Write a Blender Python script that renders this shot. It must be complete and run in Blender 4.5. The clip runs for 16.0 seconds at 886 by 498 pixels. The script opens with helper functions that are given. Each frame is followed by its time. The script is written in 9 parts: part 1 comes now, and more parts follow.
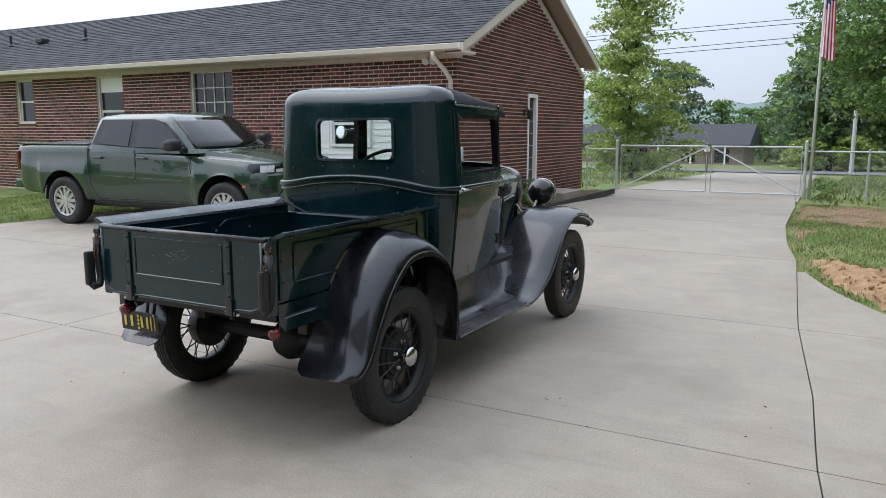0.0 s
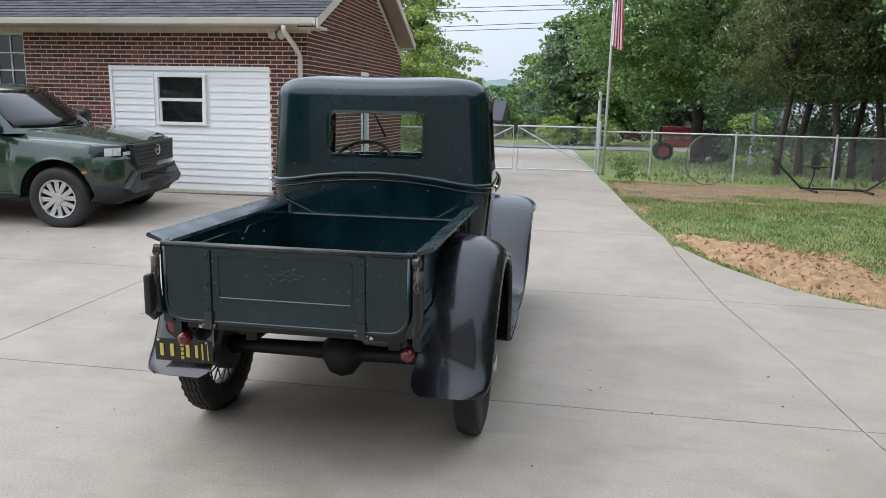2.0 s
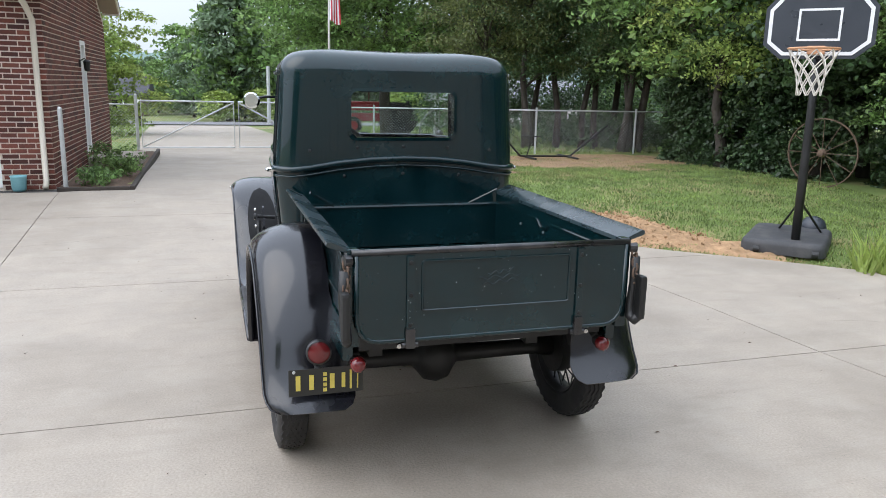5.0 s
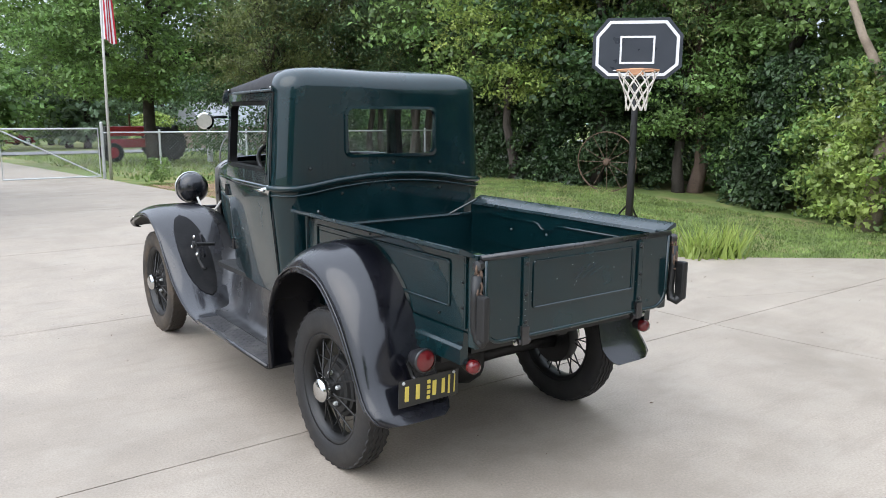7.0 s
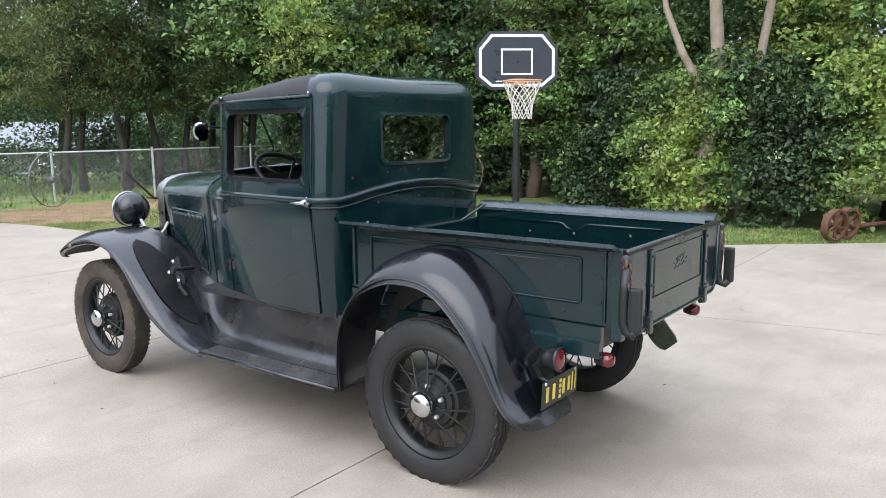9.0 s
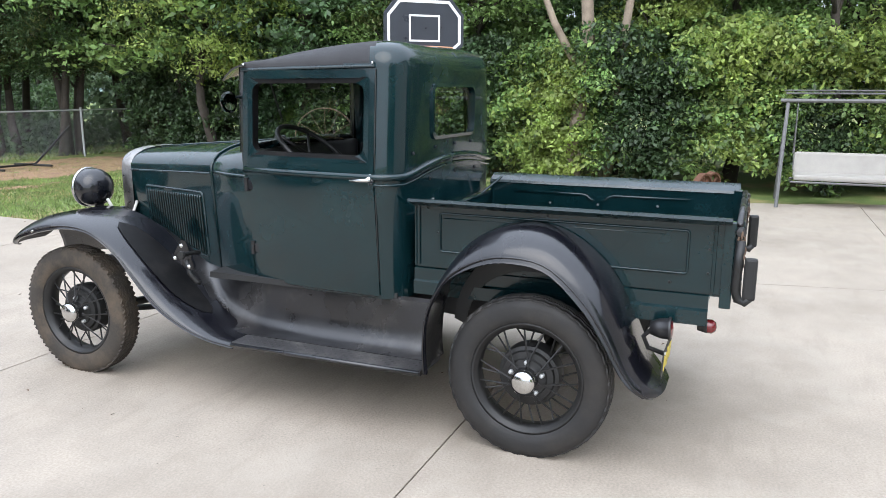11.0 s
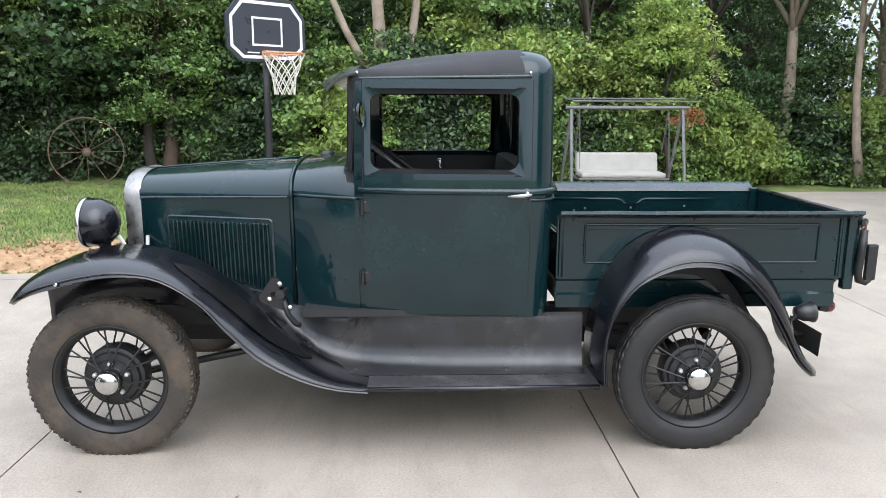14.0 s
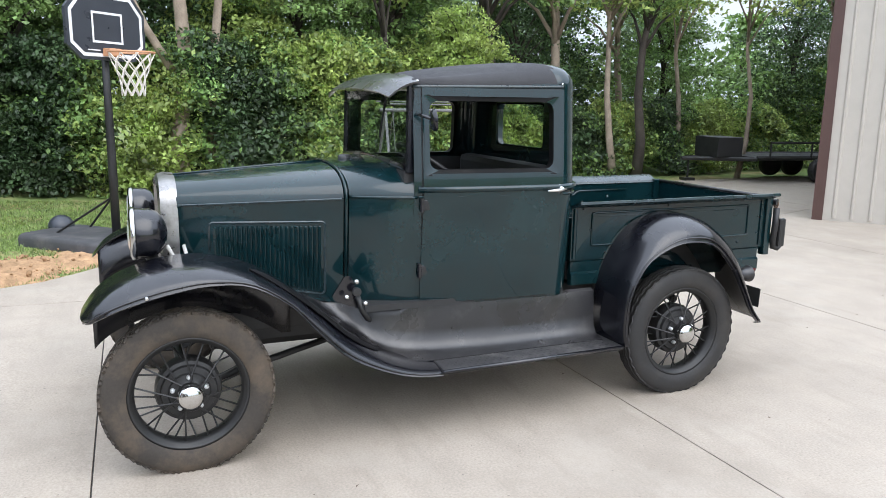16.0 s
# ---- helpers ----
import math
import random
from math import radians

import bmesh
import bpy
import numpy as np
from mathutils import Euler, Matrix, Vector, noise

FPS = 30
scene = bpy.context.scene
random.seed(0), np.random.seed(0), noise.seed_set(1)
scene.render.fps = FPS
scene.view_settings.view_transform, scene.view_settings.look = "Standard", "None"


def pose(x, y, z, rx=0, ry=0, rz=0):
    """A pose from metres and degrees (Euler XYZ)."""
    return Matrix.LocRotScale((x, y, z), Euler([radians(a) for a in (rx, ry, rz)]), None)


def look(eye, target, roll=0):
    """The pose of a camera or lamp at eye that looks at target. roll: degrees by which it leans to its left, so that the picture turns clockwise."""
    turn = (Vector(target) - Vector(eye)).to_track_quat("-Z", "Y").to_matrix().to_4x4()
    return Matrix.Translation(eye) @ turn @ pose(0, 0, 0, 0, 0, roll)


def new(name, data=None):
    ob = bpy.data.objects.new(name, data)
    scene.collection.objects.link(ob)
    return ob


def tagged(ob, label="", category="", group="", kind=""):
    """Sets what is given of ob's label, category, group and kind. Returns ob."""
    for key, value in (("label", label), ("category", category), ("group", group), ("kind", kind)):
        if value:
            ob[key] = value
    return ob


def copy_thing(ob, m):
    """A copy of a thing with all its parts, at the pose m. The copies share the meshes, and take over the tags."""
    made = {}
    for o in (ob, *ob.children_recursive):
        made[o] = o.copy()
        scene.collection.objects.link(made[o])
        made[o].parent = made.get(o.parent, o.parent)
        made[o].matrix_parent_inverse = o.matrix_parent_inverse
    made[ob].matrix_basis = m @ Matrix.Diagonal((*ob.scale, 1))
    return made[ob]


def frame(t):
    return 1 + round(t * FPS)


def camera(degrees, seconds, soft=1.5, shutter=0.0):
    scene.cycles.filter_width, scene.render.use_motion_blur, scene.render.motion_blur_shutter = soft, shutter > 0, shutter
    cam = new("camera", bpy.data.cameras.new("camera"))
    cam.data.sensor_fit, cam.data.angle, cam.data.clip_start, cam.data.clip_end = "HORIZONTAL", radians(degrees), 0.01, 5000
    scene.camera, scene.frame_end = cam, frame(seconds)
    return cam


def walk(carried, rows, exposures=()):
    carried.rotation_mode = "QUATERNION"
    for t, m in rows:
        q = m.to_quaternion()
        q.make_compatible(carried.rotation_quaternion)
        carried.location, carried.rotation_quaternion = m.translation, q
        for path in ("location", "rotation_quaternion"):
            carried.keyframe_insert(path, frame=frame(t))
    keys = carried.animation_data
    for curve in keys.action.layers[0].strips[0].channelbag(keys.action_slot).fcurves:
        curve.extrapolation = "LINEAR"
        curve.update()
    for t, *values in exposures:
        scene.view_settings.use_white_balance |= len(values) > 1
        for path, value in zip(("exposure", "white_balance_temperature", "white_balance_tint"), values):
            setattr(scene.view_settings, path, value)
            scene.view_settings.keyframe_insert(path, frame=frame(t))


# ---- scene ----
cam = camera(61.0, 16.0, soft=0.7)
PATH = [
    (0, (2.829, -3.279, 1.537), (1.875, -1.549, 1.225), -0.0),
    (0.5, (2.411, -3.425, 1.568), (1.61, -1.623, 1.237), 0.5),
    (1, (1.996, -3.596, 1.598), (1.35, -1.736, 1.249), 0.6),
    (1.5, (1.598, -3.658, 1.632), (1.108, -1.753, 1.27), 0.9),
    (2, (1.192, -3.684, 1.658), (0.858, -1.749, 1.28), 1.1),
    (2.5, (0.802, -3.732, 1.69), (0.616, -1.78, 1.298), 1.1),
    (3, (0.428, -3.674, 1.671), (0.393, -1.715, 1.268), 1.1),
    (3.5, (0.034, -3.648, 1.665), (0.162, -1.692, 1.268), 1.1),
    (4, (-0.312, -3.537, 1.636), (-0.021, -1.598, 1.241), 1.3),
    (4.2, (-0.447, -3.474, 1.634), (-0.093, -1.547, 1.231), 1.4),
    (6.3, (-1.794, -3.127, 1.604), (-0.841, -1.414, 1.211), 0.7),
    (6.5, (-1.919, -3.059, 1.59), (-0.902, -1.379, 1.209), 0.7),
    (7, (-2.229, -2.887, 1.582), (-1.059, -1.305, 1.225), 0.5),
    (7.5, (-2.518, -2.725, 1.577), (-1.209, -1.25, 1.247), 0.2),
    (8, (-2.725, -2.469, 1.554), (-1.294, -1.109, 1.235), -0.1),
    (8.5, (-2.952, -2.197, 1.534), (-1.435, -0.933, 1.219), -0.3),
    (9, (-3.157, -1.931, 1.529), (-1.58, -0.742, 1.211), -0.6),
    (9.2, (-3.184, -1.799, 1.532), (-1.58, -0.652, 1.2), -0.2),
    (11.3, (-3.739, -0.671, 1.581), (-1.904, 0.011, 1.169), 0.0),
    (11.5, (-3.744, -0.548, 1.579), (-1.893, 0.088, 1.169), -0.1),
    (12, (-3.737, -0.25, 1.59), (-1.848, 0.262, 1.178), -0.1),
    (12.5, (-3.767, 0.128, 1.589), (-1.844, 0.498, 1.182), -0.2),
    (13, (-3.783, 0.488, 1.599), (-1.84, 0.722, 1.189), -0.3),
    (13.5, (-3.87, 0.884, 1.596), (-1.913, 0.973, 1.191), 0.0),
    (14, (-3.93, 1.27, 1.592), (-1.97, 1.201, 1.199), 0.3),
    (14.5, (-3.963, 1.643, 1.606), (-2.017, 1.401, 1.217), 0.6),
    (15, (-4.035, 2.041, 1.613), (-2.12, 1.611, 1.232), 0.8),
    (15.5, (-3.987, 2.413, 1.612), (-2.121, 1.804, 1.231), 0.8),
    (16, (-3.955, 2.813, 1.606), (-2.144, 2.055, 1.222), 0.8),
]
walk(cam, [(t, look(eye, target, roll)) for t, eye, target, roll in PATH],
     exposures=[(0, 0.07), (1.5, 0.17), (3.5, 0.33), (7, 0.58), (9, 0.73), (13, 0.81), (16, 0.75)])

# ---------------------------------------------------------------- light
world = bpy.data.worlds.new("overcast_sky")
scene.world = world
world.use_nodes = True
wn, wl = world.node_tree.nodes, world.node_tree.links
wn.clear()
sky = wn.new("ShaderNodeTexSky")
sky.sky_type, sky.sun_disc = "NISHITA", False
sky.sun_elevation, sky.sun_rotation = radians(50), radians(259)
sky.air_density, sky.dust_density, sky.ozone_density = 1.0, 4.0, 1.0
cloud = wn.new("ShaderNodeMix")
cloud.data_type = "RGBA"
cloud.inputs[0].default_value = 0.86
# an overcast sky is brighter overhead than at the horizon
up_way, split, climb, tint = wn.new("ShaderNodeTexCoord"), wn.new("ShaderNodeSeparateXYZ"), wn.new("ShaderNodeMapRange"), wn.new("ShaderNodeVectorMath")
climb.inputs["To Min"].default_value, climb.inputs["To Max"].default_value = 0.85, 1.55
tint.operation = "SCALE"
tint.inputs[0].default_value = (6.6, 7.35, 8.7)
wl.new(up_way.outputs["Generated"], split.inputs[0])
wl.new(split.outputs["Z"], climb.inputs["Value"])
# and brighter on the side where the sun stands behind the cloud
to_sun, veil, both = wn.new("ShaderNodeVectorMath"), wn.new("ShaderNodeMapRange"), wn.new("ShaderNodeMath")
to_sun.operation = "DOT_PRODUCT"
to_sun.inputs[1].default_value = Vector((-15, -3, 18)).normalized()
veil.inputs["From Min"].default_value, veil.inputs["From Max"].default_value = -1.0, 1.0
veil.inputs["To Min"].default_value, veil.inputs["To Max"].default_value = 0.34, 1.58
both.operation = "MULTIPLY"
wl.new(up_way.outputs["Generated"], to_sun.inputs[0])
wl.new(to_sun.outputs["Value"], veil.inputs["Value"])
wl.new(climb.outputs["Result"], both.inputs[0])
wl.new(veil.outputs["Result"], both.inputs[1])
wl.new(both.outputs[0], tint.inputs["Scale"])
wl.new(tint.outputs[0], cloud.inputs[7])
wbg, wout = wn.new("ShaderNodeBackground"), wn.new("ShaderNodeOutputWorld")
wbg.inputs[1].default_value = 0.128
wl.new(sky.outputs[0], cloud.inputs[6])
wl.new(cloud.outputs[2], wbg.inputs[0])
wl.new(wbg.outputs[0], wout.inputs[0])

sun_data = bpy.data.lights.new("sun", "SUN")
sun_data.energy, sun_data.angle, sun_data.color = 0.9, radians(60), (1.0, 0.975, 0.94)
sun = new("sun", sun_data)
sun.matrix_world = look((-15, -3, 18), (0, 0, 0))
scene.view_settings.exposure = 0.0

# ---------------------------------------------------------------- materials
def material(name, base, rough=0.6, metal=0.0, vary=0.12, scale=6.0, fine=90.0, bump=0.1, stain=None, stain_scale=1.5,
             stain_amount=0.4, rough_vary=0.1, random_by="", spread=0.25, coat=0.0, spec=0.5, coat_rough=0.15, speck=0.45):
    """A surface with broad and fine variation of colour, gloss and relief; sizes are in patches a metre."""
    m = bpy.data.materials.new(name)
    m.use_nodes = True
    n, l = m.node_tree.nodes, m.node_tree.links
    b = n["Principled BSDF"]
    b.inputs["Metallic"].default_value = metal
    b.inputs["Coat Weight"].default_value = coat
    b.inputs["Specular IOR Level"].default_value = spec
    b.inputs["Coat Roughness"].default_value = coat_rough
    co = n.new("ShaderNodeTexCoord")
    geo = n.new("ShaderNodeNewGeometry")
    broad, grain = n.new("ShaderNodeTexNoise"), n.new("ShaderNodeTexNoise")
    broad.inputs["Scale"].default_value, broad.inputs["Detail"].default_value = scale, 5
    grain.inputs["Scale"].default_value, grain.inputs["Detail"].default_value = fine, 3
    l.new(geo.outputs["Position"], broad.inputs["Vector"])
    l.new(geo.outputs["Position"], grain.inputs["Vector"])
    add = n.new("ShaderNodeMath")
    add.operation = "MULTIPLY_ADD"
    add.inputs[1].default_value = speck
    l.new(grain.outputs["Fac"], add.inputs[0])
    l.new(broad.outputs["Fac"], add.inputs[2])
    ramp = n.new("ShaderNodeMapRange")
    ramp.inputs["From Min"].default_value, ramp.inputs["From Max"].default_value = 0.295 + 0.28 * speck, 0.705 + 0.72 * speck
    ramp.inputs["To Min"].default_value, ramp.inputs["To Max"].default_value = 1 - vary, 1 + vary
    l.new(add.outputs[0], ramp.inputs["Value"])
    last = ramp.outputs["Result"]
    if random_by:
        src = n.new("ShaderNodeObjectInfo").outputs["Random"] if random_by == "object" else geo.outputs["Random Per Island"]
        mr = n.new("ShaderNodeMapRange")
        mr.inputs["To Min"].default_value, mr.inputs["To Max"].default_value = 1 - spread, 1 + spread
        l.new(src, mr.inputs["Value"])
        mul = n.new("ShaderNodeMath")
        mul.operation = "MULTIPLY"
        l.new(last, mul.inputs[0])
        l.new(mr.outputs["Result"], mul.inputs[1])
        last = mul.outputs[0]
    col = n.new("ShaderNodeVectorMath")
    col.operation = "SCALE"
    col.inputs[0].default_value = base[:3]
    l.new(last, col.inputs["Scale"])
    colour = col.outputs[0]
    if stain:
        st = n.new("ShaderNodeTexNoise")
        st.inputs["Scale"].default_value, st.inputs["Detail"].default_value, st.inputs["Roughness"].default_value = stain_scale, 8, 0.65
        l.new(geo.outputs["Position"], st.inputs["Vector"])
        sr = n.new("ShaderNodeMapRange")
        sr.inputs["From Min"].default_value, sr.inputs["From Max"].default_value = 0.48, 0.72
        sr.inputs["To Max"].default_value = stain_amount
        l.new(st.outputs["Fac"], sr.inputs["Value"])
        mx = n.new("ShaderNodeMix")
        mx.data_type = "RGBA"
        mx.inputs[7].default_value = (*stain[:3], 1)
        l.new(sr.outputs["Result"], mx.inputs[0])
        l.new(colour, mx.inputs[6])
        colour = mx.outputs[2]
    l.new(colour, b.inputs["Base Color"])
    rr = n.new("ShaderNodeMapRange")
    rr.inputs["From Min"].default_value, rr.inputs["From Max"].default_value = 0.3, 0.7
    rr.inputs["To Min"].default_value, rr.inputs["To Max"].default_value = max(0.02, rough - rough_vary), min(1, rough + rough_vary)
    l.new(broad.outputs["Fac"], rr.inputs["Value"])
    l.new(rr.outputs["Result"], b.inputs["Roughness"])
    if bump:
        bp = n.new("ShaderNodeBump")
        bp.inputs["Strength"].default_value, bp.inputs["Distance"].default_value = bump, 0.01
        l.new(add.outputs[0], bp.inputs["Height"])
        l.new(bp.outputs[0], b.inputs["Normal"])
    return m


def concrete_material(name, base, dark, pale):
    """Cast concrete: broad cloudy stains, finer mottling, faint trowel streaks and small dark pits."""
    m = material(name, base, 0.78, vary=0.24, speck=1.5, scale=3.5, fine=85, bump=0.18, stain=dark, stain_scale=0.55, stain_amount=0.85)
    n, l = m.node_tree.nodes, m.node_tree.links
    b = n["Principled BSDF"]
    colour = b.inputs["Base Color"].links[0].from_socket
    geo = n.new("ShaderNodeNewGeometry")
    for size, low, high, other, amount, stretch in ((1.9, 0.50, 0.74, pale, 0.5, (1, 1, 1)), (5.0, 0.54, 0.78, dark, 0.5, (0.35, 1.6, 1)), (38.0, 0.66, 0.74, [c * 0.45 for c in dark], 0.7, (1, 1, 1))):
        st, sr, mx, vec = n.new("ShaderNodeTexNoise"), n.new("ShaderNodeMapRange"), n.new("ShaderNodeMix"), n.new("ShaderNodeVectorMath")
        vec.operation = "MULTIPLY"
        vec.inputs[1].default_value = stretch
        st.inputs["Scale"].default_value, st.inputs["Detail"].default_value, st.inputs["Roughness"].default_value = size, 6, 0.6
        sr.inputs["From Min"].default_value, sr.inputs["From Max"].default_value, sr.inputs["To Max"].default_value = low, high, amount
        mx.data_type = "RGBA"
        mx.inputs[7].default_value = (*other, 1)
        l.new(geo.outputs["Position"], vec.inputs[0])
        l.new(vec.outputs[0], st.inputs["Vector"])
        l.new(st.outputs["Fac"], sr.inputs["Value"])
        l.new(sr.outputs["Result"], mx.inputs[0])
        l.new(colour, mx.inputs[6])
        colour = mx.outputs[2]
    l.new(colour, b.inputs["Base Color"])
    return m


def leaf_material(name, base, spread=0.45, hue=0.03, glow=0.35, patch=0.0):
    """Leaves: each leaf its own tone, thin enough to let some light through."""
    m = bpy.data.materials.new(name)
    m.use_nodes = True
    n, l = m.node_tree.nodes, m.node_tree.links
    out = n["Material Output"]
    b = n["Principled BSDF"]
    b.inputs["Roughness"].default_value = 0.5
    geo = n.new("ShaderNodeNewGeometry")
    hs = n.new("ShaderNodeHueSaturation")
    hs.inputs["Color"].default_value = (*base, 1)
    vr, hr = n.new("ShaderNodeMapRange"), n.new("ShaderNodeMapRange")
    vr.inputs["To Min"].default_value, vr.inputs["To Max"].default_value = 1 - spread, 1 + spread
    hr.inputs["To Min"].default_value, hr.inputs["To Max"].default_value = 0.5 - hue, 0.5 + hue
    big = n.new("ShaderNodeTexNoise")
    big.inputs["Scale"].default_value = 0.8
    l.new(geo.outputs["Position"], big.inputs["Vector"])
    l.new(geo.outputs["Random Per Island"], vr.inputs["Value"])
    l.new(big.outputs["Fac"], hr.inputs["Value"])
    # random paler and darker sprays: contrast of lit and shaded clumps put into the colour
    spray, tone, both = n.new("ShaderNodeTexNoise"), n.new("ShaderNodeMapRange"), n.new("ShaderNodeMath")
    spray.inputs["Scale"].default_value, spray.inputs["Detail"].default_value = 2.6, 2
    tone.inputs["From Min"].default_value, tone.inputs["From Max"].default_value = 0.32, 0.68
    tone.inputs["To Min"].default_value, tone.inputs["To Max"].default_value = 1 - patch, 1 + patch
    both.operation = "MULTIPLY"
    l.new(geo.outputs["Position"], spray.inputs["Vector"])
    l.new(spray.outputs["Fac"], tone.inputs["Value"])
    l.new(vr.outputs["Result"], both.inputs[0])
    l.new(tone.outputs["Result"], both.inputs[1])
    l.new(both.outputs[0], hs.inputs["Value"])
    l.new(hr.outputs["Result"], hs.inputs["Hue"])
    l.new(hs.outputs[0], b.inputs["Base Color"])
    tr = n.new("ShaderNodeBsdfTranslucent")
    l.new(hs.outputs[0], tr.inputs["Color"])
    mix = n.new("ShaderNodeMixShader")
    mix.inputs[0].default_value = glow
    l.new(b.outputs[0], mix.inputs[1])
    l.new(tr.outputs[0], mix.inputs[2])
    l.new(mix.outputs[0], out.inputs["Surface"])
    return m


def glass_material(name, tint=(0.97, 1.0, 0.99), clear=0.97, rough=0.0):
    m = bpy.data.materials.new(name)
    m.use_nodes = True
    n, l = m.node_tree.nodes, m.node_tree.links
    n.remove(n["Principled BSDF"])
    t, g, mix, fr = n.new("ShaderNodeBsdfTransparent"), n.new("ShaderNodeBsdfGlossy"), n.new("ShaderNodeMixShader"), n.new("ShaderNodeLayerWeight")
    t.inputs[0].default_value = (*[c * clear for c in tint], 1)
    g.inputs["Roughness"].default_value = rough
    fr.inputs[0].default_value = 0.5
    power, gloss = n.new("ShaderNodeMath"), n.new("ShaderNodeMath")
    power.operation, power.inputs[1].default_value = "POWER", 4.0
    gloss.operation, gloss.inputs[1].default_value, gloss.inputs[2].default_value = "MULTIPLY_ADD", 0.5, 0.012
    l.new(fr.outputs["Facing"], power.inputs[0])
    l.new(power.outputs[0], gloss.inputs[0])
    l.new(gloss.outputs[0], mix.inputs[0])
    l.new(t.outputs[0], mix.inputs[1])
    l.new(g.outputs[0], mix.inputs[2])
    l.new(mix.outputs[0], n["Material Output"].inputs["Surface"])
    return m


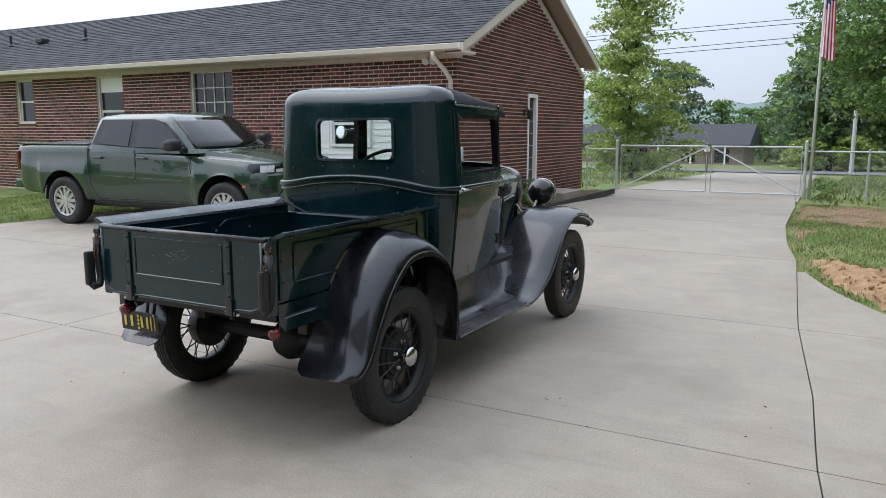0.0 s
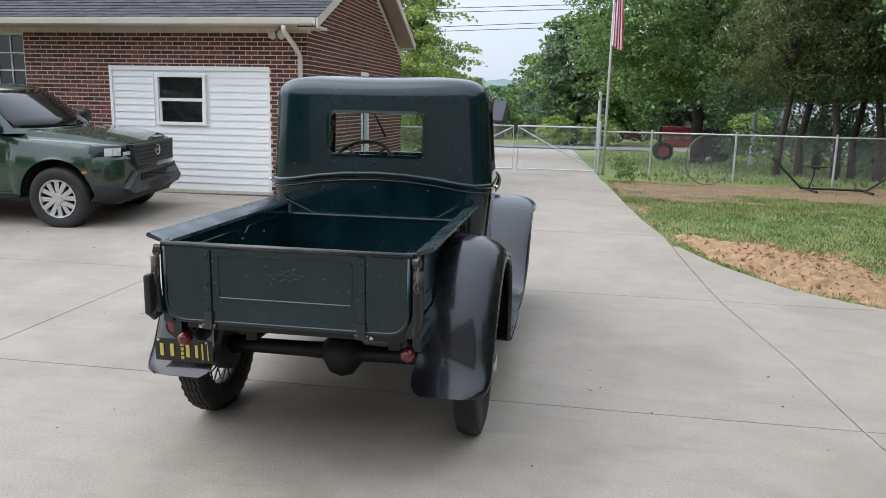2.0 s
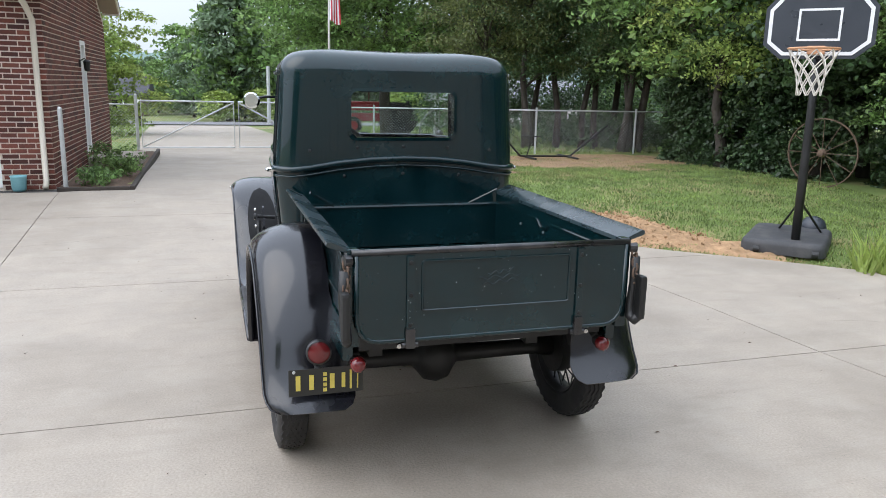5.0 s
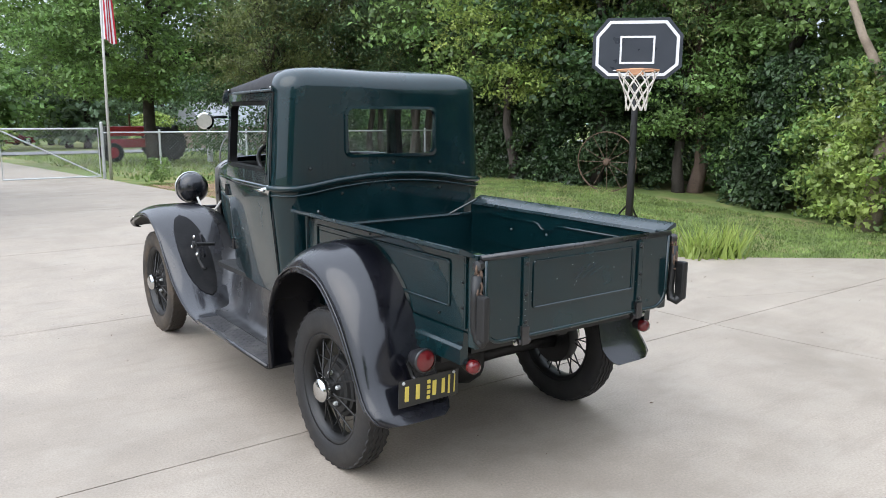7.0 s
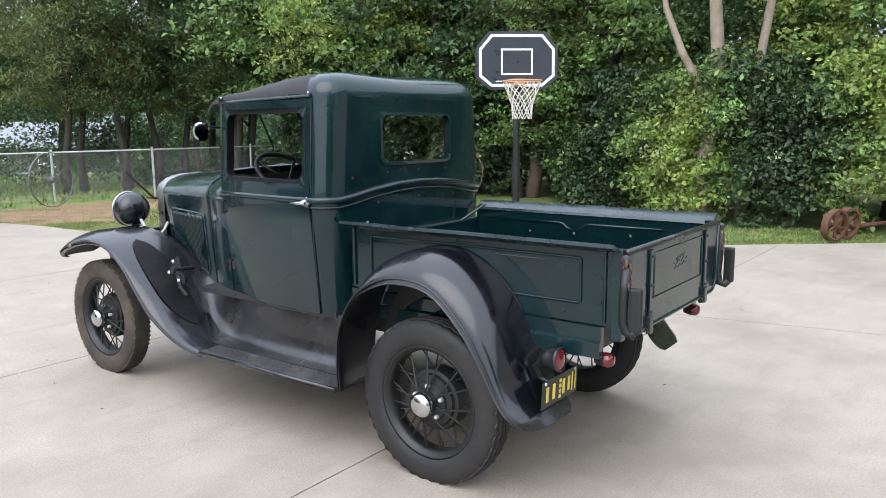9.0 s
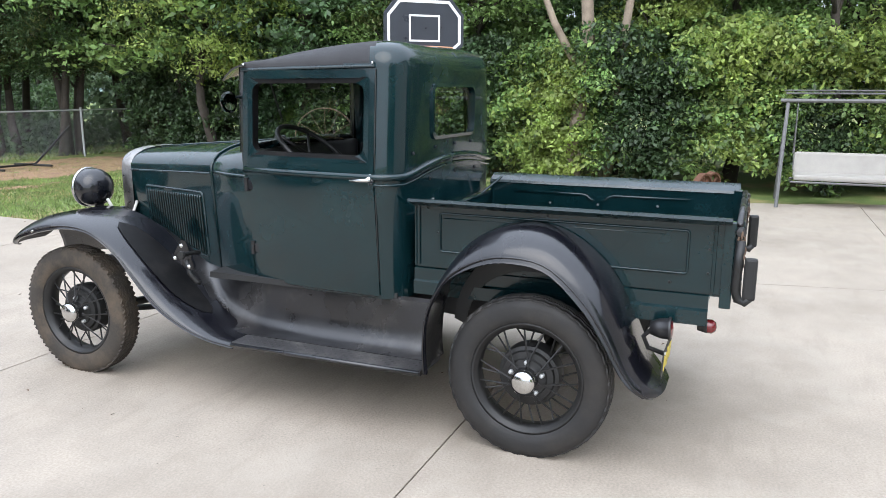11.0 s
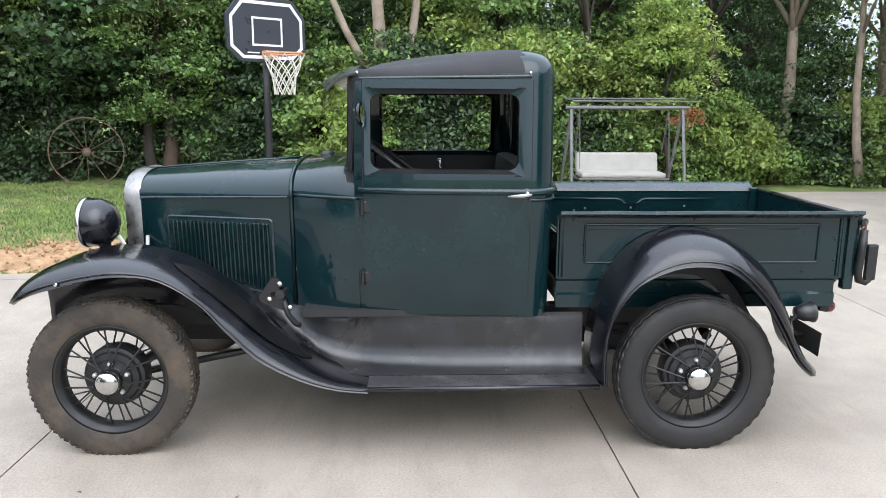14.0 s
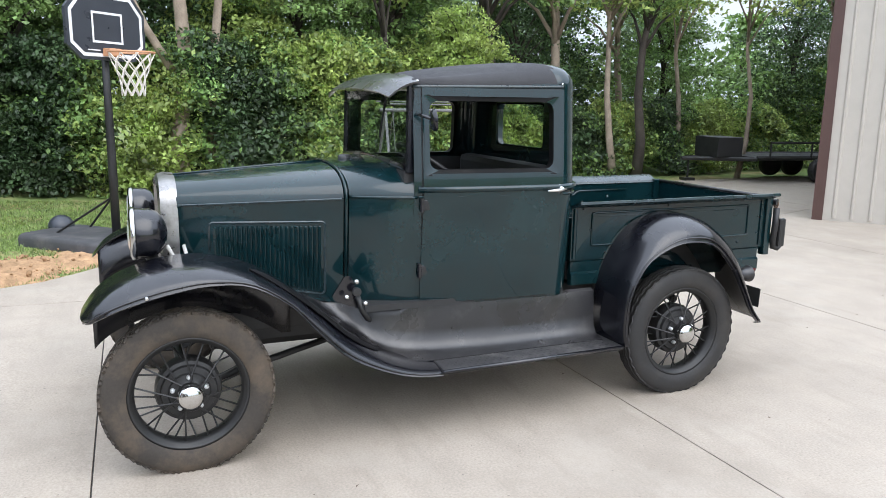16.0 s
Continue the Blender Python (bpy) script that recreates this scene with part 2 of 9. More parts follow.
M = dict(
    concrete=concrete_material("concrete", (0.343, 0.295, 0.242), (0.240, 0.204, 0.164), (0.41, 0.364, 0.306)),
    joint=material("joint_filler", (0.07, 0.065, 0.06), 0.9),
    grass=material("grass_soil", (0.14, 0.19, 0.06), 0.95, vary=0.35, scale=1.6, fine=60, bump=0.6, stain=(0.33, 0.225, 0.13), stain_scale=0.8, stain_amount=0.95, spec=0.2),
    blade=leaf_material("grass_blade", (0.195, 0.27, 0.08), 0.5, 0.035, patch=0.35),
    dry_blade=leaf_material("dry_grass_blade", (0.42, 0.33, 0.17), 0.35, 0.02),
    dirt=material("red_dirt", (0.37, 0.235, 0.135), 0.95, vary=0.4, scale=9, fine=60, bump=0.8, stain=(0.23, 0.15, 0.085), stain_scale=4, stain_amount=0.8, spec=0.1),
    mulch=material("mulch", (0.12, 0.075, 0.05), 0.95, vary=0.4, scale=12, fine=80, bump=0.8),
    asphalt=material("asphalt", (0.16, 0.16, 0.165), 0.9, vary=0.1, scale=2, fine=120),
    brick=material("brick", (0.125, 0.038, 0.025), 0.85, vary=0.25, scale=14, fine=160, bump=0.35, random_by="object", spread=0.55),
    brick_wall=material("brick_field", (0.125, 0.038, 0.025), 0.85, vary=0.25, scale=14, fine=160, bump=0.35, random_by="island", spread=0.55),
    mortar=material("mortar", (0.66, 0.575, 0.49), 0.95, vary=0.15, scale=10, fine=150, bump=0.3),
    shingle=material("shingle", (0.061, 0.061, 0.069), 0.95, vary=0.25, scale=3, fine=200, bump=0.5, random_by="island", spread=0.3),
    cream=material("cream_trim_paint", (0.66, 0.60, 0.50), 0.5, vary=0.06, bump=0.03),
    soffit=material("soffit", (0.34, 0.26, 0.2), 0.6, vary=0.08),
    white=material("white_vinyl", (0.89, 0.88, 0.85), 0.42, vary=0.03, scale=3, bump=0.02),
    dark_glass=material("dark_window_glass", (0.012, 0.015, 0.015), 0.06, vary=0.2, bump=0, rough_vary=0.02),
    green_paint=material("dark_green_paint", (0.0025, 0.0155, 0.0185), 0.20, vary=0.35, scale=5, fine=60, bump=0.012, stain=(0.009, 0.031, 0.034), stain_scale=2.2, stain_amount=0.55, rough_vary=0.1, coat=0.62, coat_rough=0.04, spec=0.24),
    # paler worn paint; on drip rail and beads it stands in for sky sheen
    worn_green=material("worn_green_rail_paint", (0.012, 0.026, 0.031), 0.3, vary=0.35, scale=6, fine=70, bump=0.03, stain=(0.055, 0.068, 0.072), stain_scale=4, stain_amount=0.5, rough_vary=0.12, spec=0.7),
    black_paint=material("black_fender_paint", (0.0046, 0.0048, 0.0074), 0.24, vary=0.25, scale=4, fine=70, bump=0.012, stain=(0.016, 0.0155, 0.019), stain_scale=5, stain_amount=0.7, rough_vary=0.11, spec=0.42, coat=0.55, coat_rough=0.09),
    dusty_black=material("dusty_black_apron", (0.0095, 0.0092, 0.0105), 0.34, vary=0.35, scale=6, fine=60, bump=0.05, stain=(0.095, 0.088, 0.083), stain_scale=3.4, stain_amount=0.55, rough_vary=0.16, spec=0.5, coat=0.35, coat_rough=0.22),
    worn_tread=material("worn_dusty_tread_rubber", (0.030, 0.029, 0.030), 0.55, vary=0.35, scale=7, fine=80, bump=0.08, stain=(0.16, 0.15, 0.14), stain_scale=5, stain_amount=0.6, rough_vary=0.15),
    worn_nickel=material("worn_nickel_plate", (0.33, 0.32, 0.31), 0.32, 0.9, vary=0.3, scale=12, bump=0.02, stain=(0.10, 0.09, 0.08), stain_scale=9, stain_amount=0.6, rough_vary=0.12),
    visor_grey=material("weathered_visor_paint", (0.035, 0.036, 0.038), 0.3, vary=0.25, scale=9, bump=0.02, coat=0.6),
    roof_vinyl=material("black_roof_fabric", (0.034, 0.034, 0.037), 0.75, vary=0.25, scale=20, fine=220, bump=0.25, stain=(0.065, 0.065, 0.067), stain_amount=0.6, spec=0.35),
    tyre=material("tyre_rubber", (0.016, 0.0155, 0.0155), 0.65, vary=0.25, scale=10, fine=90, bump=0.15, stain=(0.06, 0.05, 0.04), stain_scale=6, stain_amount=0.3),
    dusty_tyre=material("dusty_tyre_rubber", (0.040, 0.034, 0.028), 0.85, vary=0.3, scale=8, fine=90, bump=0.15, stain=(0.125, 0.092, 0.062), stain_scale=5, stain_amount=0.7),
    chrome=material("chrome", (0.56, 0.56, 0.55), 0.16, 1.0, vary=0.15, scale=14, bump=0.01, rough_vary=0.06),
    mirror=material("mirror_glass", (0.72, 0.75, 0.73), 0.05, 1.0, vary=0.1, bump=0.0, rough_vary=0.02),
    steel=material("galvanised_steel", (0.55, 0.56, 0.56), 0.45, 0.5, vary=0.15, scale=12, bump=0.05),
    black_metal=material("black_metal", (0.012, 0.012, 0.012), 0.5, vary=0.3, scale=9, bump=0.05),
    rust=material("rust", (0.12, 0.055, 0.032), 0.9, vary=0.35, scale=12, bump=0.4),
    interior=material("dark_cab_lining", (0.018, 0.018, 0.018), 0.7, vary=0.2),
    glass=glass_material("clear_glass"),
    red_glass=material("red_lens", (0.13, 0.008, 0.01), 0.15, vary=0.15, bump=0.05, coat=0.5),
    amber=material("amber_lens", (0.5, 0.12, 0.02), 0.2),
    plate=material("plate_black", (0.02, 0.02, 0.018), 0.5, vary=0.2),
    plate_yellow=material("plate_yellow", (0.62, 0.5, 0.1), 0.5, vary=0.1),
    tinted_glass=material("tinted_car_glass", (0.008, 0.009, 0.010), 0.03, vary=0.1, bump=0, rough_vary=0.01, spec=0.6),
    bumper_grey=material("dark_grey_plastic", (0.05, 0.052, 0.055), 0.45, vary=0.1),
    modern_green=material("metallic_green_paint", (0.012, 0.036, 0.019), 0.25, 0.0, vary=0.06, bump=0.0, coat=1.0, coat_rough=0.02, rough_vary=0.03, spec=0.4),
    modern_black=material("black_plastic", (0.016, 0.016, 0.017), 0.55, vary=0.1),
    alloy=material("alloy_wheel", (0.6, 0.6, 0.61), 0.3, 0.85, vary=0.05, bump=0.0),
    lamp_glass=material("headlamp_glass", (0.55, 0.57, 0.58), 0.08, vary=0.2, scale=30, bump=0.1, coat=0.6),
    bark=material("bark", (0.052, 0.042, 0.035), 0.95, vary=0.35, scale=5, fine=40, bump=0.9, stain=(0.10, 0.085, 0.07), stain_scale=2, stain_amount=0.5),
    red_bark=material("reddish_cedar_bark", (0.13, 0.088, 0.068), 0.95, vary=0.35, scale=5, fine=40, bump=0.9, stain=(0.20, 0.145, 0.115), stain_scale=3, stain_amount=0.5),
    pale_bark=material("pale_bark", (0.30, 0.24, 0.185), 0.95, vary=0.3, scale=5, fine=40, bump=0.9, stain=(0.15, 0.11, 0.08), stain_scale=2, stain_amount=0.6),
    leaf=leaf_material("leaf_green", (0.18, 0.285, 0.089), 0.5, glow=0.36, patch=0.4),
    leaf_light=leaf_material("leaf_light_green", (0.32, 0.41, 0.115), 0.4, glow=0.42, patch=0.3),
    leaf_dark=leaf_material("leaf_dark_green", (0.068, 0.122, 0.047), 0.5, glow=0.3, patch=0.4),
    # ivy green darkened to hold the shade of the trees overhead
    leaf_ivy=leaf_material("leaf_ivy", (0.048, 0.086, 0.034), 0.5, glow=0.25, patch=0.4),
    leaf_cedar=leaf_material("leaf_cedar", (0.145, 0.172, 0.06), 0.45, glow=0.3, patch=0.4),
    # paler, greyer green: the haze of distance is in the leaf colour
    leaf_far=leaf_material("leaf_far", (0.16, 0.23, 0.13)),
    barn=material("barn_metal", (0.43, 0.395, 0.345), 0.45, 0.0, vary=0.05, bump=0.02),
    brown_trim=material("brown_metal_trim", (0.07, 0.035, 0.028), 0.5),
    board=material("backboard_grey", (0.035, 0.04, 0.05), 0.35, vary=0.1),
    tank=material("weathered_plastic", (0.05, 0.05, 0.053), 0.7, vary=0.3, scale=6, bump=0.06, stain=(0.14, 0.13, 0.12), stain_scale=5, stain_amount=0.5),
    line_white=material("white_line_paint", (0.75, 0.75, 0.76), 0.5, vary=0.04),
    orange=material("orange_rim", (0.55, 0.28, 0.15), 0.6, vary=0.2),
    net=material("net_cord", (0.62, 0.58, 0.52), 0.9),
    flag_red=material("flag_red_cloth", (0.4, 0.02, 0.03), 0.8),
    flag_white=material("flag_white_cloth", (0.7, 0.7, 0.72), 0.8),
    flag_blue=material("flag_blue_cloth", (0.02, 0.03, 0.12), 0.8),
    tractor_red=material("tractor_red_paint", (0.42, 0.03, 0.04), 0.5),
    car_red=material("car_red_paint", (0.19, 0.012, 0.03), 0.25, coat=0.6),
    car_white=material("car_white_paint", (0.7, 0.71, 0.72), 0.25, coat=0.6),
    # near-black that puts recess shade into the spare well and louvre slots
    well_black=material("matte_black_well", (0.005, 0.005, 0.0055), 0.6, vary=0.3, scale=8, stain=(0.05, 0.045, 0.04), stain_scale=6, stain_amount=0.25, spec=0.2),
    brown_leaf=leaf_material("dead_brown_leaf", (0.36, 0.16, 0.075), 0.4, 0.02),
    offwhite=material("offwhite_window_paint", (0.68, 0.64, 0.58), 0.5, vary=0.06, bump=0.03),
    chip=material("bare_chip", (0.25, 0.25, 0.24), 0.6, vary=0.2),
    old_iron=material("brown_old_iron", (0.13, 0.085, 0.06), 0.85, vary=0.35, scale=12, bump=0.3),
    old_steel=material("weathered_grey_tube", (0.13, 0.13, 0.13), 0.5, 0.2, vary=0.25, scale=12, bump=0.05),
    swing_cushion=material("faded_grey_cushion", (0.36, 0.34, 0.31), 0.9, vary=0.12),
    cushion=material("grey_cushion", (0.5, 0.48, 0.45), 0.85, vary=0.08),
    pale_roof=material("pale_metal_roof", (0.25, 0.26, 0.275), 0.55, vary=0.12, scale=1.5, bump=0.02),
    teal=material("teal_glaze", (0.2, 0.42, 0.46), 0.35, vary=0.2),
    field_stone=material("field_stone", (0.28, 0.22, 0.19), 0.9, vary=0.5, scale=3, fine=30, bump=0.4),
)


def part(name, bm, mat, parent, label="", smooth=False):
    """Links a bmesh as one mesh under a thing or a part."""
    me = bpy.data.meshes.new(name)
    bm.to_mesh(me)
    bm.free()
    if smooth:
        me.polygons.foreach_set("use_smooth", [True] * len(me.polygons))
    for one in mat if isinstance(mat, (list, tuple)) else [mat]:
        me.materials.append(one)
    ob = new(name, me)
    ob.parent = parent
    return tagged(ob, label)


def thing(name, m, label, category, group="", kind=""):
    ob = new(name)
    ob.matrix_world = m
    ob.empty_display_size = 0.2
    return tagged(ob, label, category, group, kind)


def box(bm, x0, x1, y0, y1, z0, z1, bevel=0.0, m=None, index=0):
    """A box between two corners, its edges rounded by bevel."""
    made = bmesh.ops.create_cube(bm, size=1)["verts"]
    for v in made:
        v.co = Vector(((x0 + x1) / 2 + v.co.x * (x1 - x0), (y0 + y1) / 2 + v.co.y * (y1 - y0), (z0 + z1) / 2 + v.co.z * (z1 - z0)))
    faces = {f for v in made for f in v.link_faces}
    for f in faces:
        f.material_index = index
    if bevel:
        edges = {e for v in made for e in v.link_edges}
        res = bmesh.ops.bevel(bm, geom=list(edges), offset=bevel, segments=2, affect="EDGES", profile=0.6)
        made = list({v for f in res["faces"] for v in f.verts} | {v for v in made if v.is_valid})
    if m is not None:
        bmesh.ops.transform(bm, matrix=m, verts=made)
    return made


def cyl(bm, a, b, r0, r1=None, seg=16, caps=True):
    """A round bar from a to b."""
    a, b = Vector(a), Vector(b)
    turn = (b - a).to_track_quat("Z", "Y").to_matrix().to_4x4()
    m = Matrix.Translation((a + b) / 2) @ turn
    return bmesh.ops.create_cone(bm, cap_ends=caps, segments=seg, radius1=r0, radius2=r0 if r1 is None else r1, depth=(b - a).length, matrix=m)["verts"]


def tube(bm, points, r, seg=8, closed=False):
    """A round bar along a line of points; r may be one radius a point."""
    pts = [Vector(p) for p in points]
    n = len(pts)
    rs = r if isinstance(r, (list, tuple)) else [r] * n
    rings, ref = [], None
    for i, p in enumerate(pts):
        a = pts[(i - 1) % n] if closed or i else p
        c = pts[(i + 1) % n] if closed or i < n - 1 else p
        d = (c - a).normalized()
        if ref is None:
            ref = d.orthogonal().normalized()
        ref = (ref - d * ref.dot(d)).normalized()
        side = d.cross(ref)
        rings.append([bm.verts.new(p + rs[i] * (math.cos(k * math.tau / seg) * ref + math.sin(k * math.tau / seg) * side)) for k in range(seg)])
    for i in range(n if closed else n - 1):
        p, q = rings[i], rings[(i + 1) % n]
        for k in range(seg):
            bm.faces.new((p[k], p[(k + 1) % seg], q[(k + 1) % seg], q[k]))
    if not closed:
        bm.faces.new(rings[0][::-1])
        bm.faces.new(rings[-1])
    return rings


def lathe(bm, profile, centre, axis, seg=32, closed=False):
    """A turned body: profile of (radius, along) round an axis through centre."""
    ax = Vector(axis).normalized()
    u = ax.orthogonal().normalized()
    w = ax.cross(u)
    c = Vector(centre)
    rings = []
    for r, h in profile:
        if r < 1e-6:
            rings.append([bm.verts.new(c + ax * h)])
        else:
            rings.append([bm.verts.new(c + ax * h + r * (math.cos(k * math.tau / seg) * u + math.sin(k * math.tau / seg) * w)) for k in range(seg)])
    pairs = list(zip(rings, rings[1:])) + ([(rings[-1], rings[0])] if closed else [])
    for p, q in pairs:
        for k in range(seg):
            j = (k + 1) % seg
            if len(p) == 1 and len(q) == 1:
                continue
            if len(p) == 1:
                bm.faces.new((p[0], q[j], q[k]))
            elif len(q) == 1:
                bm.faces.new((p[k], p[j], q[0]))
            else:
                bm.faces.new((p[k], p[j], q[j], q[k]))
    return rings


def loft(bm, rings, closed_ring=True, cap=False):
    """Skins rows of points."""
    vs = [[bm.verts.new(p) for p in ring] for ring in rings]
    for a, b in zip(vs, vs[1:]):
        n = len(a)
        for k in range(n if closed_ring else n - 1):
            j = (k + 1) % n
            bm.faces.new((a[k], a[j], b[j], b[k]))
    if cap:
        bm.faces.new(vs[0][::-1])
        bm.faces.new(vs[-1])
    return vs


def solid(bm, thickness):
    """Gives an open skin thickness, inwards."""
    bmesh.ops.recalc_face_normals(bm, faces=bm.faces)
    bmesh.ops.solidify(bm, geom=list(bm.faces), thickness=thickness)


def smooth_by_angle(ob, degrees=40):
    me = ob.data
    bm = bmesh.new()
    bm.from_mesh(me)
    for f in bm.faces:
        f.smooth = True
    for e in bm.edges:
        e.smooth = len(e.link_faces) == 2 and e.calc_face_angle(0) < radians(degrees)
    bm.to_mesh(me)
    bm.free()
    return ob


def plain(name, mat, build, label, category, kind="", parent=None, group=""):
    """One mesh that is a thing by itself."""
    bm = bmesh.new()
    build(bm)
    ob = part(name, bm, mat, parent)
    return tagged(ob, label, category, group, kind)

# ---------------------------------------------------------------- ground
def rise(x, y):
    """Height of the ground: the drive is level, climbs a little towards the house and falls gently beyond the gate."""
    k = min(1, max(0, (y - 2.5) / 5.5))
    return 0.2 * k * k * (3 - 2 * k) - 0.0245 * min(6.5, max(0, y - 9)) - 0.03 * min(60, max(0, y - 15.5))


def grid_sheet(bm, xs, ys, height):
    vs = [[bm.verts.new((x, y, height(x, y))) for x in xs] for y in ys]
    for a, b in zip(vs, vs[1:]):
        for k in range(len(xs) - 1):
            bm.faces.new((a[k], a[k + 1], b[k + 1], b[k]))


def stretched(limit, step, far):
    near = [i * step for i in range(int(limit / step) + 1)]
    out = near + [limit * (far / limit) ** (i / 14) for i in range(1, 15)]
    return [-v for v in out[:0:-1]] + out


def lawn_height(x, y):
    return rise(x, y) - 0.03 + 0.025 * noise.noise((x * 0.7, y * 0.7, 0)) + 0.012 * noise.noise((x * 3, y * 3, 4))


bm = bmesh.new()
grid_sheet(bm, stretched(24, 0.4, 900), stretched(30, 0.4, 900), lawn_height)
ground = tagged(part("ground", bm, M["grass"], None, smooth=True), "mown lawn with bare straw-coloured patches", "lawn", kind="structure")

# edge of the drive along the lawn: (y, x)
EDGE = [(39, 1.0), (23.5, 1.45), (15.5, 1.7), (8.3, 1.97), (6.7, 2.12), (5.3, 2.37), (4.5, 2.68), (4.0, 2.98), (3.5, 3.3), (3.1, 3.85), (2.7, 4.4), (2.2, 4.9),
        (1.6, 5.75), (0.85, 6.75), (-0.7, 7.95), (-2.9, 8.7), (-5.0, 9.1), (-8.4, 9.2), (-14, 9.2)]
WEST = [(39, -3.8), (23.5, -3.1), (15.5, -2.55), (11, -2.05), (9.6, -1.98), (7.42, -1.96), (7.4, -2.8), (7.6, -2.95), (7.6, -7.6), (4.2, -9.2), (2.2, -10.2), (-14, -10.2)]


def along(line, y):
    for (ya, xa), (yb, xb) in zip(line, line[1:]):
        if ya >= y >= yb and ya > yb:
            return xa + (xb - xa) * (ya - y) / (ya - yb)
    return line[-1][1]


def slab(x0, x1, y0, y1, gap=0.004):
    """One cast slab of the drive, clipped to the drive's edges, its surface following the ground."""
    def build(bm):
        ys = [y0 + gap + (y1 - y0 - 2 * gap) * i / max(2, int((y1 - y0) / 0.25)) for i in range(max(2, int((y1 - y0) / 0.25)) + 1)]
        rows = []
        for y in ys:
            a, b = max(along(x0, y) + gap, along(WEST, y)), min(along(x1, y) - gap, along(EDGE, y))
            if b - a > 0.03:
                rows.append([(a, y, rise(a, y))] + [(a + (b - a) * i / 6, y, rise(a, y)) for i in range(1, 6)] + [(b, y, rise(b, y))])
        if len(rows) < 2:
            return
        top = loft(bm, rows, closed_ring=False)
        rim = [e for e in bm.edges if e.is_boundary]
        low = bmesh.ops.extrude_edge_only(bm, edges=rim)["geom"]
        for v in low:
            if isinstance(v, bmesh.types.BMVert):
                v.co.z -= 0.12
        bmesh.ops.recalc_face_normals(bm, faces=bm.faces)
        if top[0][0].link_faces[0].normal.z < 0:
            bmesh.ops.reverse_faces(bm, faces=bm.faces)
    return build


drive = tagged(new("driveway"), "pale grey concrete driveway cast in large jointed slabs", "driveway", kind="structure")
CUTS = [[(24, -10.6), (-14, -10.6)], [(24, -8.1), (-14, -8.1)], [(24, -3.3), (-14, -2.25)], [(24, 1.0), (7, 2.2), (4.8, 2.37), (3.1, 2.5), (1.45, 2.69), (0.42, 2.76), (-0.15, 2.83), (-2.2, 3.2), (-14, 7.0)], [(24, 8.1), (-14, 8.1)], [(24, 12), (-14, 12)]]
cuts_y = [-14, -10.2, -7.55, -4.9, -2.25, 0.37, 3.04, 5.7, 8.4, 11, 13.6, 38.5]
for ca, cb in zip(CUTS, CUTS[1:]):
    for ya, yb in zip(cuts_y, cuts_y[1:]):
        bm = bmesh.new()
        if yb < -7.5 and cb[0][0] < 5:
            continue
        slab(ca, cb, ya, yb)(bm)
        if bm.faces:
            part("slab", bm, M["concrete"], drive)
        else:
            bm.free()

# bed under the joints
bm = bmesh.new()
rows = []
for i in range(151):
    y = 38.4 - 52.3 * i / 150
    a, b = along(WEST if y > -7.5 else CUTS[3], y) + 0.05, along(EDGE, y) - 0.05
    rows.append([(a + (b - a) * k / 4, y, rise(0, y) - 0.016) for k in range(5)])
loft(bm, rows, closed_ring=False)
part("joint_bed", bm, M["joint"], drive, "dark joint filler")

bm = bmesh.new()
grid_sheet(bm, [-300, -60, -20, 0, 20, 60, 300], [39.5, 43, 47], lambda x, y: rise(x, y) + 0.03)
tagged(part("road", bm, M["asphalt"], None), "grey asphalt country road beyond the gate", "road", kind="structure")

# ---------------------------------------------------------------- brick house
HX, HY, HZ, HD = -2.93, 7.65, 0.19, 6.3
house = thing("brick_house", pose(HX, HY, HZ), "single-storey dark red brick house with grey shingle roof", "house")
EAVE, PITCH, LONG = 2.60, 0.46, 26.0
OVER, BACK_OVER = 0.42, 0.04
ridge_z = EAVE + (HD / 2 + OVER) * PITCH

# openings of the front wall: right edge measured from the corner, width, sill, head, sort
FRONT = [(-0.62, 2.74, 0.03, 1.985, "garage"), (-4.86, 1.15, 1.0, 2.5, "grid"), (-7.98, 0.86, 1.0, 2.5, "sash"), (-11.05, 0.66, 1.5, 2.5, "sash"), (-15.2, 0.9, 1.0, 2.5, "sash")]
DOOR = (2.92, 3.42, 0.22, 2.05)


def wall_with_holes(bm, length, height, holes, thick):
    """A wall along -x from the origin, its face at y=0, with holes (x_right, width, z0, z1)."""
    xs = sorted({0, -length, *[h[0] for h in holes], *[h[0] - h[1] for h in holes]})
    zs = sorted({-0.2, height, *[h[2] for h in holes], *[h[3] for h in holes]})
    for xa, xb in zip(xs, xs[1:]):
        for za, zb in zip(zs, zs[1:]):
            cx, cz = (xa + xb) / 2, (za + zb) / 2
            if not any(h[0] - h[1] < cx < h[0] and h[2] < cz < h[3] for h in holes):
                box(bm, xa, xb, 0, thick, za, zb)
    bmesh.ops.remove_doubles(bm, verts=bm.verts, dist=1e-5)


